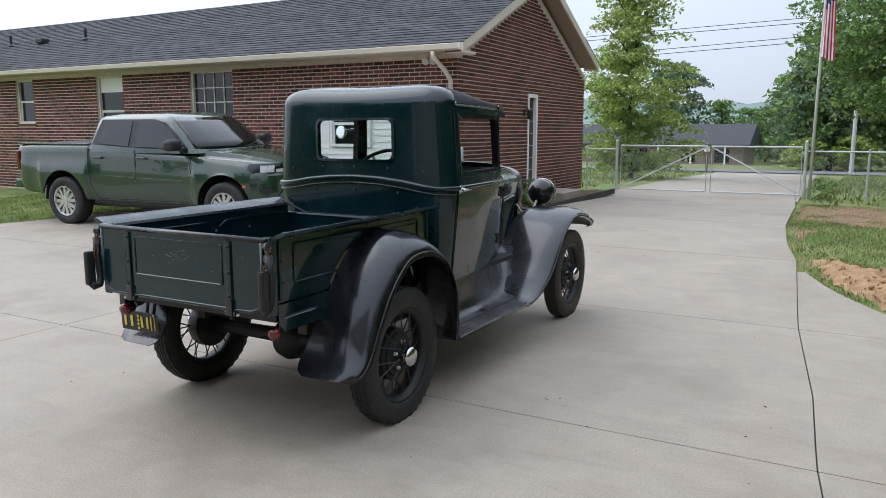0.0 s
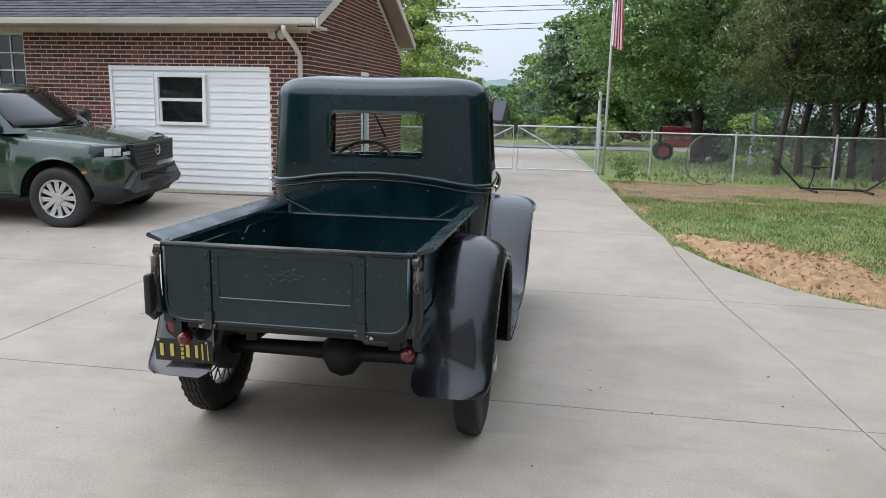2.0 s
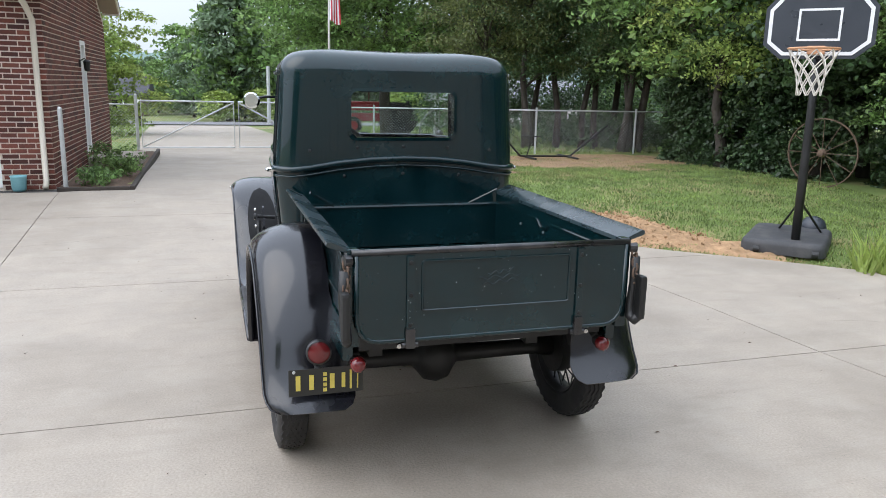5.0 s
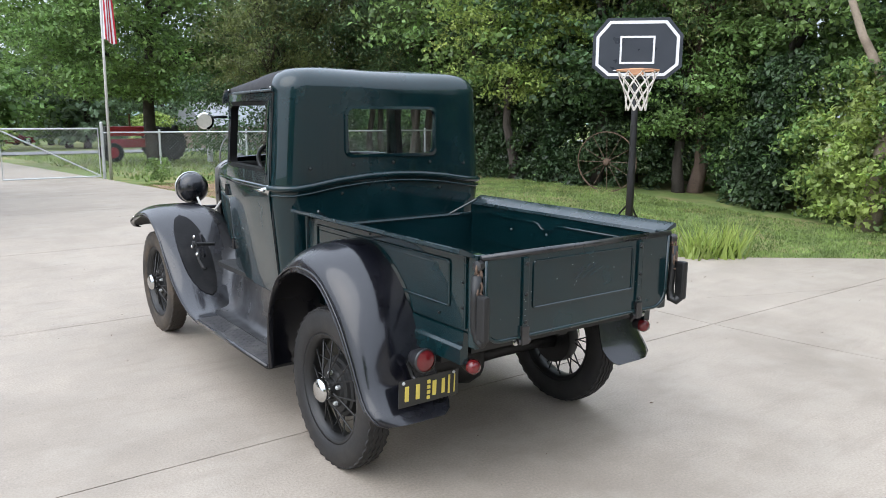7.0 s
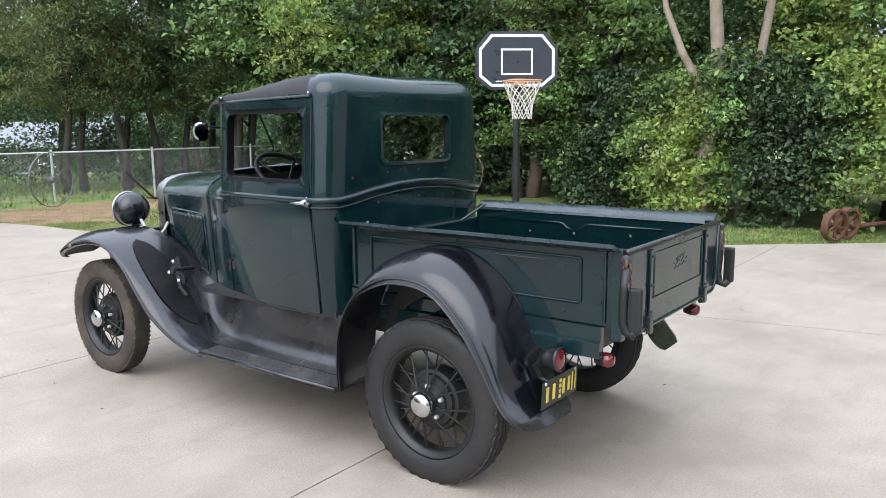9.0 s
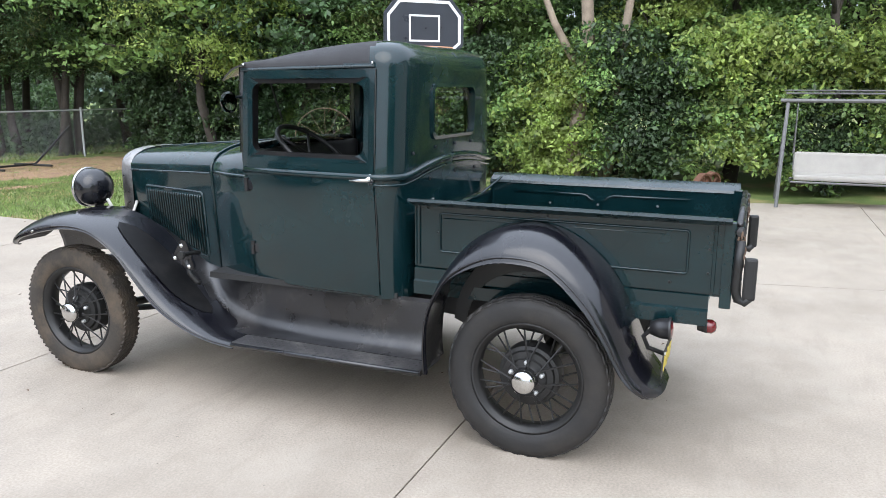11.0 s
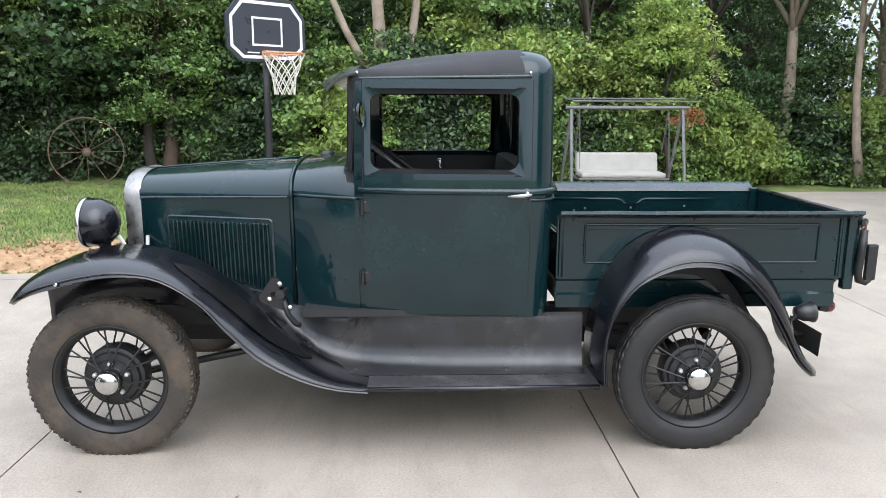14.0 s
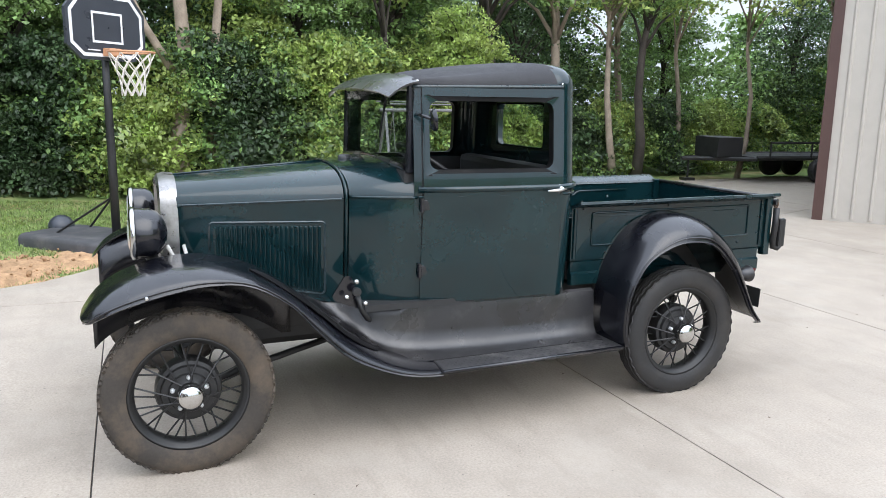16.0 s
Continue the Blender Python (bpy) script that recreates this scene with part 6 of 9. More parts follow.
for i in range(46):
    y, z, r = rnd.uniform(0.8, 1.46), rnd.uniform(0.64, 1.2) ** 1.15, rnd.uniform(0.0006, 0.0018)
    if not 0.63 < z < 1.16:
        continue
    x = -(cab_half(y, z) + 0.0055)
    bm.faces.new([bm.verts.new((x, y + r * rnd.uniform(0.6, 1.5) * math.cos(a), z + r * rnd.uniform(0.6, 1.5) * math.sin(a))) for a in [math.tau * k / 6 for k in range(6)]])
tagged(part("paint_chips", bm, M["chip"], truck, "small pale chips in the door paint"), kind="stuff")

# the cab's openings, bonnet, radiator and lamps stand a little further forward than the plan above
FORE = [(0.70, 0.70), (0.78, 0.772), (0.822, 0.80), (1.463, 1.497), (1.52, 1.55), (1.82, 1.853), (2.58, 2.615), (2.85, 2.885)]
FORWARD = {"cab", "door", "roof", "drip_rail", "roof_stud", "sun_visor", "windscreen", "rear_view_mirror", "cowl", "bonnet_top", "bonnet_hinge", "cowl_band", "cowl_bead", "bonnet_side",
           "fuel_cap", "radiator_shell", "lamp_bar", "headlamp", "horn", "dashboard", "steering_wheel", "door_mirror", "belt_moulding"}
for ob in truck.children:
    kind_ = ob.name.split(".")[0]
    for o in (ob, *ob.children_recursive):
        if kind_ in FORWARD:
            for v in o.data.vertices:
                v.co.y = table(FORE, v.co.y) if v.co.y > 0.70 else v.co.y
        elif kind_ == "spare_bracket":
            o.location = (-0.045, -0.03, 0.005)

# ---------------------------------------------------------------- modern pickup
modern = thing("modern_pickup", pose(-8.27, 5.27, 0.078, 2.4, 0, 4.5), "dark metallic green modern crew cab pickup parked on the drive", "pickup truck")
MG = M["modern_green"]
AXLES = (-0.06, 3.15)


def smoothstep(a, b, v):
    k = min(1, max(0, (v - a) / (b - a)))
    return k * k * (3 - 2 * k)


def body_ring(x):
    """Cross-section of the body shell at x: open below, cut away over the wheels and swollen round the arches."""
    w = table([(-1.14, 0.86), (-1.08, 0.895), (-0.9, 0.91), (0.6, 0.915), (2.6, 0.915), (3.2, 0.91), (3.55, 0.895), (3.75, 0.86), (3.9, 0.79), (3.98, 0.68), (4.03, 0.5)], x)
    top = table([(-1.14, 1.265), (0.48, 1.275), (0.52, 1.235), (1.5, 1.205), (2.5, 1.14), (2.7, 1.115), (3.3, 1.085), (3.65, 1.06), (3.9, 1.035), (4.03, 1.02)], x)
    crown = table([(-1.14, 0.0), (2.5, 0.0), (2.7, 0.095), (3.3, 0.075), (3.75, 0.045), (4.03, 0.02)], x)
    low = table([(-1.14, 0.55), (-0.9, 0.50), (0.6, 0.42), (2.7, 0.42), (3.6, 0.45), (3.75, 0.52), (4.03, 0.56)], x)
    bottom, flare = low, 0.0
    for ax in AXLES:
        d = abs(x - ax)
        if d < 0.485:
            bottom = max(bottom, 0.385 + math.sqrt(0.485 ** 2 - d * d))
        flare = max(flare, smoothstep(0.64, 0.50, d))
    pts = []
    shape = ((0.0, -0.035), (0.06, -0.012), (0.22, 0.0), (0.45, 0.0), (0.62, -0.004), (0.72, -0.018), (0.84, -0.022), (0.93, -0.034), (0.98, -0.06), (1.0, -0.10))
    for u, dx in shape:
        z = low + (top - low) * u
        zz = max(z, bottom + 0.02 * u)
        puff = 0.045 * flare * smoothstep(1.02, 0.93, zz)
        pts.append((-(w + dx + puff), zz))
    pts += [(-w * 0.83, top + crown * 0.15), (-w * 0.80, top + crown * 0.85), (-w * 0.74, top + crown * 0.97), (-w * 0.45, top + crown * 0.93), (-w * 0.40, top + crown * 1.08), (0, top + crown * 1.1)]
    return [(x, y, z) for y, z in pts] + [(x, -y, z) for y, z in pts[-2::-1]]


stations = [-1.14, -1.10, -1.05]
for ax in AXLES:
    stations += [ax + 0.485 * math.sin(radians(a)) for a in range(-90, 91, 9)] + [ax - 0.49, ax + 0.49, ax - 0.56, ax + 0.56, ax - 0.62, ax + 0.62]
stations += [-0.9, 0.47, 0.485, 0.51, 0.54, 0.9, 1.3, 1.7, 2.1, 2.5, 2.58, 2.7, 3.9, 3.95, 3.99, 4.02]
bm = bmesh.new()
loft(bm, [body_ring(x) for x in sorted(set(round(v, 4) for v in stations))], closed_ring=False)
ends = [body_ring(-1.14), body_ring(4.02)]
for ring in ends:
    bm.faces.new([bm.verts.new(p) for p in ring])
bmesh.ops.remove_doubles(bm, verts=bm.verts, dist=0.0004)
bmesh.ops.recalc_face_normals(bm, faces=bm.faces)
body = part("body", bm, MG, modern)
smooth_by_angle(body, 32)

CABIN = ((1.16, 0.50, 2.98, 0.885), (1.28, 0.515, 2.80, 0.865), (1.45, 0.55, 2.52, 0.805), (1.60, 0.585, 2.24, 0.745), (1.66, 0.61, 2.12, 0.715), (1.70, 0.66, 2.00, 0.66), (1.735, 0.85, 1.8, 0.45))


def cabin_at(z, k):
    return table([(r[0], r[k]) for r in CABIN], z)


bm = bmesh.new()
rings = []
for z, x0, x1, w in CABIN:
    slant = 0.44 * min(1, (1.75 - z) / 0.55)
    pts = [(x0, 0), (x0, -w * 0.9), (x0 + 0.03, -w * 0.98), (x0 + 0.1, -w - 0.004), ((x0 + x1) / 2, -w - 0.008), (x1 - slant - 0.08, -w - 0.002), (x1 - slant, -w * 0.97), (x1 - slant * 0.55, -w * 0.82), (x1 - slant * 0.2, -w * 0.5), (x1, 0)]
    rings.append([(x, y, z) for x, y in pts] + [(x, -y, z) for x, y in pts[-2:0:-1]])
loft(bm, rings, cap=True)
bmesh.ops.recalc_face_normals(bm, faces=bm.faces)
cabin = part("cabin", bm, MG, modern)
smooth_by_angle(cabin, 40)


def glass_sheet(name, pts3, out, mat, parent, label=""):
    """A pane from outline points and the direction it stands out in."""
    bm = bmesh.new()
    loft(bm, [[Vector(p) - Vector(out) for p in pts3], [Vector(p) + Vector(out) for p in pts3]], cap=True)
    bmesh.ops.recalc_face_normals(bm, faces=bm.faces)
    return part(name, bm, mat, parent, label)


def wing(x, z):
    """Half width of the body shell at x and height z."""
    ring = body_ring(x)
    side = ring[len(ring) // 2:][::-1]
    return table([(p[2], p[1]) for p in side], z)


for s in (-1, 1):
    surround = [(0.60, 1.285), (1.46, 1.235), (2.50, 1.215), (2.46, 1.285), (2.28, 1.43), (2.02, 1.60), (1.80, 1.652), (0.72, 1.652)]
    glass_sheet("window_surround", [(x, s * (cabin_at(z, 3) + 0.012), z) for x, z in surround], (0, s * 0.006, 0.002), M["modern_black"], cabin, "black window surround")
    for quad in ([(0.72, 1.295), (1.36, 1.255), (1.36, 1.635), (0.78, 1.635)], [(1.50, 1.252), (2.40, 1.232), (2.38, 1.30), (2.22, 1.43), (1.96, 1.59), (1.78, 1.635), (1.50, 1.635)]):
        glass_sheet("side_window", [(x, s * (cabin_at(z, 3) + 0.020), z) for x, z in quad], (0, s * 0.006, 0.002), M["tinted_glass"], cabin)
    bm = bmesh.new()
    for line in ([(0.50, 1.23), (0.51, 0.9), (0.55, 0.62), (0.66, 0.44)], [(1.47, 1.20), (1.48, 0.8), (1.45, 0.44)], [(2.52, 1.13), (2.56, 0.9), (2.53, 0.45)], [(0.66, 0.435), (2.53, 0.435)]):
        pts = []
        for x, z in line:
            side = max(p[1] for p in body_ring(x) if abs(p[2] - z) < 0.12) if z < 1.1 else 0.892
            pts.append((x, s * (side - 0.001), z))
        tube(bm, pts, 0.005, 6)
    part("door_gap", bm, M["modern_black"], body)
    for x in (0.62, 1.52):
        bm = bmesh.new()
        box(bm, x, x + 0.19, s * 0.912 - 0.02, s * 0.912 + 0.02, 1.065, 1.10, 0.014)
        part("door_handle", bm, MG, body)
    bm = bmesh.new()
    prof = [(0.905, 0.722), (0.920, 0.732), (0.921, 0.770), (0.905, 0.776)]
    loft(bm, [[(x, s * y, z + 0.04 * (2.4 - x) / 1.7) for y, z in prof] for x in (0.66, 1.45)], cap=True)
    loft(bm, [[(x, s * y, z + 0.04 * (2.4 - x) / 1.7) for y, z in prof] for x in (1.49, 2.38)], cap=True)
    bmesh.ops.recalc_face_normals(bm, faces=bm.faces)
    part("door_moulding", bm, MG, body)
    bm = bmesh.new()
    box(bm, 2.30, 2.48, min(s * 0.95, s * 1.17), max(s * 0.95, s * 1.17), 1.21, 1.37, 0.05)
    box(bm, 2.40, 2.48, min(s * 0.84, s * 0.98), max(s * 0.84, s * 0.98), 1.20, 1.25, 0.012)
    part("side_mirror", bm, M["modern_black"], cabin, smooth=True)
    for x in AXLES:
        bm = bmesh.new()
        arc = [(x + 0.485 * math.cos(radians(a)), 0.385 + 0.485 * math.sin(radians(a))) for a in range(0, 181, 12)]
        loft(bm, [[(a, s * y, b) for a, b in arc] for y in (0.90, 0.5)], closed_ring=False)
        loft(bm, [[(a, s * 0.5, b) for a, b in arc], [(x, s * 0.5, 0.385) for _ in arc]], closed_ring=False)
        part("wheel_arch_liner", bm, M["modern_black"], body)
        c = (x, s * 0.83, 0.385)
        bm = bmesh.new()
        half = [(0.235, 0.10), (0.25, 0.118), (0.32, 0.125), (0.365, 0.115), (0.382, 0.09), (0.386, 0.04)]
        lathe(bm, [(r, -h) for r, h in half] + [(r, h) for r, h in half[::-1]], c, (0, s, 0), 40)
        wheel_ob = part("wheel", bm, M["tyre"], modern, "black tyre on a silver alloy rim", smooth=True)
        bm = bmesh.new()
        lathe(bm, [(0.0, 0.0), (0.19, 0.0), (0.21, 0.06), (0.225, 0.112)], c, (0, s, 0), 40)
        part("rim", bm, M["modern_black"], wheel_ob)
        bm = bmesh.new()
        lathe(bm, [(0.212, 0.08), (0.222, 0.118), (0.238, 0.122), (0.246, 0.10)], c, (0, s, 0), 40)
        part("rim_lip", bm, M["alloy"], wheel_ob)
        for k in range(6):
            a = math.tau * (k + 0.3) / 6
            bm = bmesh.new()
            for da, db in ((-0.26, -0.06), (0.26, 0.06)):
                quad = []
                for r, ang, h in ((0.045, a + db - 0.5, 0.105), (0.228, a + da - 0.15, 0.100), (0.228, a + da + 0.13, 0.100), (0.045, a + db + 0.5, 0.105)):
                    quad.append((x + r * math.cos(ang), s * (0.83 + h), 0.385 + r * math.sin(ang)))
                loft(bm, [quad, [(p[0], p[1] - s * 0.03, p[2]) for p in quad]], cap=True)
            bmesh.ops.recalc_face_normals(bm, faces=bm.faces)
            part("rim_spoke", bm, M["alloy"], wheel_ob)
        bm = bmesh.new()
        lathe(bm, [(0.06, 0.10), (0.055, 0.118), (0, 0.122)], c, (0, s, 0), 20)
        part("hub_cap", bm, M["alloy"], wheel_ob)
    # headlamp: dark housing that wraps round the wing, clear lens, bright reflector and running light
    for name, xs, z0, z1, out, mat, label in (
            ("headlight", (3.60, 3.68, 3.76, 3.84, 3.90, 3.95, 3.99, 4.02), 0.885, 1.03, 0.012, M["dark_glass"], "wide headlight in a dark housing"),
            ("headlight_reflector", (3.80, 3.86, 3.92, 3.97), 0.91, 1.005, 0.02, M["lamp_glass"], "bright headlight reflector"),
            ("running_light", (3.985, 4.0, 4.02), 0.905, 0.95, 0.02, M["lamp_glass"], ""),
            ("wing_vent", (3.66, 3.72, 3.78, 3.84), 0.72, 0.76, 0.03, M["modern_black"], "")):
        bm = bmesh.new()
        rows = []
        for x in xs:
            slope_ = (z1 - z0) * (0.5 if name == "headlight" and x < 3.63 else 0.16 if name == "headlight" and x < 3.7 else 0)
            rows.append([(x + out * 0.6, s * (wing(x, z) + out), z) for z in [z0 + slope_ + (z1 - z0 - slope_) * k / 4 for k in range(5)]])
        loft(bm, rows, closed_ring=False)
        solid(bm, 0.006)
        smooth_by_angle(part(name, bm, mat, body, label), 40)
    bm = bmesh.new()
    box(bm, 3.50, 3.58, min(s * 0.90, s * 0.944), max(s * 0.90, s * 0.944), 0.70, 0.735, 0.006)
    part("side_marker", bm, M["amber"], body)
    bm = bmesh.new()
    box(bm, -1.155, -1.08, min(s * 0.76, s * 0.895), max(s * 0.76, s * 0.895), 0.86, 1.17, 0.02)
    part("tail_light", bm, M["red_glass"], body)
    bm = bmesh.new()
    box(bm, -1.12, 0.47, min(s * 0.75, s * 0.86), max(s * 0.75, s * 0.86), 1.268, 1.292, 0.008)
    part("bed_rail_cap", bm, M["modern_black"] if s > 0 else MG, body)
    bm = bmesh.new()
    glassy = [(3.80, 0.87, 0.70), (3.97, 0.76, 0.68), (3.97, 0.76, 0.615), (3.82, 0.865, 0.625)]
    loft(bm, [[(x + o, s * (y + o), z) for x, y, z in glassy] for o in (-0.01, 0.012)], cap=True)
    bmesh.ops.recalc_face_normals(bm, faces=bm.faces)
    part("fog_lamp", bm, M["modern_black"], body)
# front: lower fascia, grille, bumper and windscreen
bm = bmesh.new()
plan = [(3.62, -0.915), (3.76, -0.90), (3.92, -0.81), (4.02, -0.66), (4.08, -0.40), (4.10, 0.0)]
plan = plan + [(x, -y) for x, y in plan[-2::-1]]
loft(bm, [[(x + dx, y * k, z) for x, y in plan] for z, dx, k in ((0.905, -0.03, 0.98), (0.86, 0.0, 1.0), (0.60, 0.0, 1.0), (0.56, 0.0, 1.0))], closed_ring=False)
solid(bm, 0.012)
smooth_by_angle(part("front_fascia", bm, MG, body), 35)
bm = bmesh.new()
loft(bm, [[(x + dx, y * k, z) for x, y in plan] for z, dx, k in ((0.57, 0.0, 0.995), (0.52, 0.035, 1.005), (0.42, 0.03, 1.0), (0.35, -0.06, 0.97), (0.33, -0.3, 0.93))], closed_ring=False)
solid(bm, 0.015)
smooth_by_angle(part("front_bumper", bm, M["modern_black"], body, "dark grey front bumper"), 35)
bm = bmesh.new()
face = [(-0.74, 0.50), (-0.50, 0.70), (0.50, 0.70), (0.74, 0.50), (0.62, 0.43), (-0.62, 0.43)]
loft(bm, [[(x - 0.12 * abs(y) ** 2.2, y, z) for y, z in face] for x in (4.05, 4.165)], cap=True)
bmesh.ops.recalc_face_normals(bm, faces=bm.faces)
insert = part("bumper_insert", bm, M["bumper_grey"], body, "dark grey bumper centre with a low intake")
bm = bmesh.new()
box(bm, 4.12, 4.172, -0.46, 0.46, 0.575, 0.665, 0.01)
part("intake", bm, M["dark_glass"], insert)
bm = bmesh.new()
face = [(-0.55, 1.03), (0.55, 1.03), (0.50, 0.765), (-0.50, 0.765)]
loft(bm, [[(x - 0.14 * abs(y) ** 2.2, y, z) for y, z in face] for x in (4.0, 4.135)], cap=True)
bmesh.ops.recalc_face_normals(bm, faces=bm.faces)
grille = part("grille", bm, M["modern_black"], body, "black honeycomb grille")
bm = bmesh.new()
edge = [(-0.54, 1.025), (0.54, 1.025), (0.49, 0.77), (-0.49, 0.77)]
tube(bm, [(4.135 - 0.14 * abs(y) ** 2.2, y, z) for y, z in edge], 0.012, 6, closed=True)
part("grille_rim", bm, M["bumper_grey"], grille)
for k in range(5):
    bm = bmesh.new()
    z = 0.80 + 0.05 * k
    tube(bm, [(4.139 - 0.14 * abs(y) ** 2.2, y, z + 0.02 * (j % 2)) for j, y in enumerate([-0.50 + 0.05 * i for i in range(21)])], 0.0065, 6)
    part("grille_bar", bm, M["bumper_grey"], grille)
bm = bmesh.new()
lathe(bm, [(0.068, 0.0), (0.073, 0.012), (0.055, 0.016), (0.053, 0.0)], (4.142, 0, 0.925), (1, 0, 0), 24, closed=True)
box(bm, 4.145, 4.155, -0.08, 0.08, 0.912, 0.938, 0.004)
part("badge_ring", bm, M["chrome"], grille, "chrome ring badge with a bar")
bm = bmesh.new()
rows = []
for z in (1.22, 1.32, 1.45, 1.60, 1.655):
    x1, w = cabin_at(z, 2), cabin_at(z, 3)
    slant = 0.44 * min(1, (1.75 - z) / 0.55)
    pts = [(x1 - slant * 0.80, -w * 0.90), (x1 - slant * 0.55, -w * 0.82), (x1 - slant * 0.2, -w * 0.5), (x1, 0)]
    rows.append([(x + 0.010, y, z + 0.008) for x, y in pts + [(x, -y) for x, y in pts[-2::-1]]])
loft(bm, rows, closed_ring=False)
solid(bm, 0.006)
part("windscreen", bm, M["tinted_glass"], cabin, "tinted windscreen", smooth=True)
bm = bmesh.new()
box(bm, -1.29, -1.10, -0.87, 0.87, 0.55, 0.70, 0.03)
part("rear_bumper", bm, MG, body)
bm = bmesh.new()
box(bm, -1.08, 0.46, -0.74, 0.74, 1.262, 1.272)
part("bed_liner", bm, M["modern_black"], body, "black bed liner")
bm = bmesh.new()
box(bm, -0.7, 3.8, -0.72, 0.72, 0.30, 0.52)
box(bm, 0.5, 2.6, -0.86, 0.86, 0.36, 0.45, 0.02)
part("underbody", bm, M["modern_black"], modern)
bm = bmesh.new()
tube(bm, [(1.1, -0.3, 1.735), (1.12, -0.3, 1.77), (1.2, -0.3, 1.735)], 0.006, 6)
part("aerial", bm, M["modern_black"], cabin)
# the nose is short: draw in all that lies ahead of the front wheels
for ob in [body] + list(body.children) + list(grille.children) + list(insert.children):
    for v in ob.data.vertices:
        if v.co.x > 3.45:
            v.co.x = 3.45 + (v.co.x - 3.45) * 0.80

# ---------------------------------------------------------------- basketball hoop
hoop = thing("basketball_hoop", pose(4.945, 3.058, 0.0, 0, 0, -47), "portable basketball hoop with a black pole on the lawn edge", "basketball hoop")
bm = bmesh.new()
rings = []
for z, g in ((0.0, 0.0), (0.09, 0.0), (0.125, 0.015), (0.14, 0.04)):
    rings.append([(x, y, z) for x, y in rounded_rect(-0.50 + g, 0.32 - g, -0.34 + g, 0.88 - g, 0.12 - g * 0.4)])
loft(bm, rings, cap=True)
bmesh.ops.recalc_face_normals(bm, faces=bm.faces)
base = part("base_tank", bm, M["tank"], hoop, "weathered dark grey plastic base tank")
smooth_by_angle(base, 40)
for x in (-0.28, 0.28):
    bm = bmesh.new()
    cyl(bm, (x - 0.08, -0.33, 0.04), (x - 0.02, -0.33, 0.04), 0.04, seg=14)
    part("base_wheel", bm, M["black_metal"], hoop)
bm = bmesh.new()
tube(bm, [(0.012, -0.10, 0.02), (0.012, -0.105, 0.8), (0.012, -0.11, 1.45), (0.012, -0.11, 2.3)], [0.045, 0.045, 0.04, 0.035], 12)
part("pole", bm, M["black_metal"], hoop, "black steel pole", smooth=True)
for x in (-0.22, 0.22):
    bm = bmesh.new()
    tube(bm, [(x, 0.55, 0.13), (0.012, -0.08, 0.55)], 0.012, 6)
    part("strut", bm, M["black_metal"], hoop)
for z in (2.12, 2.42):
    bm = bmesh.new()
    tube(bm, [(0.012, -0.10, z - 0.1), (0, -0.15, z)], 0.02, 6)
    part("bracket", bm, M["black_metal"], hoop)
octo = [(-0.50, 2.115), (-0.50, 2.47), (-0.34, 2.66), (0.34, 2.66), (0.50, 2.47), (0.50, 2.115), (0.34, 1.98), (-0.34, 1.98)]
bm = bmesh.new()
loft(bm, [[(x, y, z) for x, z in octo] for y in (-0.15, -0.185)], cap=True)
bmesh.ops.recalc_face_normals(bm, faces=bm.faces)
board_ob = part("backboard", bm, M["board"], hoop, "dark grey backboard with white outlines")


def outline(pts, y, width, name):
    bm = bmesh.new()
    cx = sum(p[0] for p in pts) / len(pts)
    cz = sum(p[1] for p in pts) / len(pts)
    inner = []
    n = len(pts)
    for i in range(n):
        a, b, c = Vector(pts[i - 1]), Vector(pts[i]), Vector(pts[(i + 1) % n])
        d1, d2 = (b - a).normalized(), (c - b).normalized()
        n1, n2 = Vector((d1.y, -d1.x)), Vector((d2.y, -d2.x))
        m = (n1 + n2).normalized()
        if m.dot(Vector((cx, cz)) - b) < 0:
            m = -m
        inner.append(b + m * width / max(0.4, abs(m.dot(n1))))
    loft(bm, [[(x, y, z) for x, z in pts], [(p.x, y, p.y) for p in inner]])
    solid(bm, 0.002)
    return part(name, bm, M["line_white"], board_ob)


outline([(x * 0.925, 2.32 + (z - 2.32) * 0.905) for x, z in octo], -0.189, 0.034, "border_line")
outline([(-0.195, 2.15), (-0.195, 2.46), (0.195, 2.46), (0.195, 2.15)], -0.189, 0.022, "target_line")
bm = bmesh.new()
box(bm, -0.26, -0.11, -0.191, -0.187, 2.07, 2.082)
part("small_mark", bm, M["line_white"], board_ob)
bm = bmesh.new()
rc = Vector((0, -0.495, 2.06))
tube(bm, [rc + Vector((0.226 * math.cos(a), 0.226 * math.sin(a), 0)) for a in [math.tau * i / 32 for i in range(32)]], 0.010, 8, closed=True)
rim_ob = part("rim", bm, M["orange"], hoop, "faded orange rim", smooth=True)
bm = bmesh.new()
box(bm, -0.08, 0.08, -0.285, -0.186, 2.02, 2.10, 0.01)
part("rim_bracket", bm, M["orange"], rim_ob)
bm = bmesh.new()


def net_at(i, k):
    r = table([(0, 0.224), (1, 0.19), (3, 0.125), (5, 0.11)], k)
    a = math.tau * (i + 0.5 * (k % 2)) / 9
    return rc + Vector((r * math.cos(a), r * math.sin(a), -0.012 - 0.085 * k))


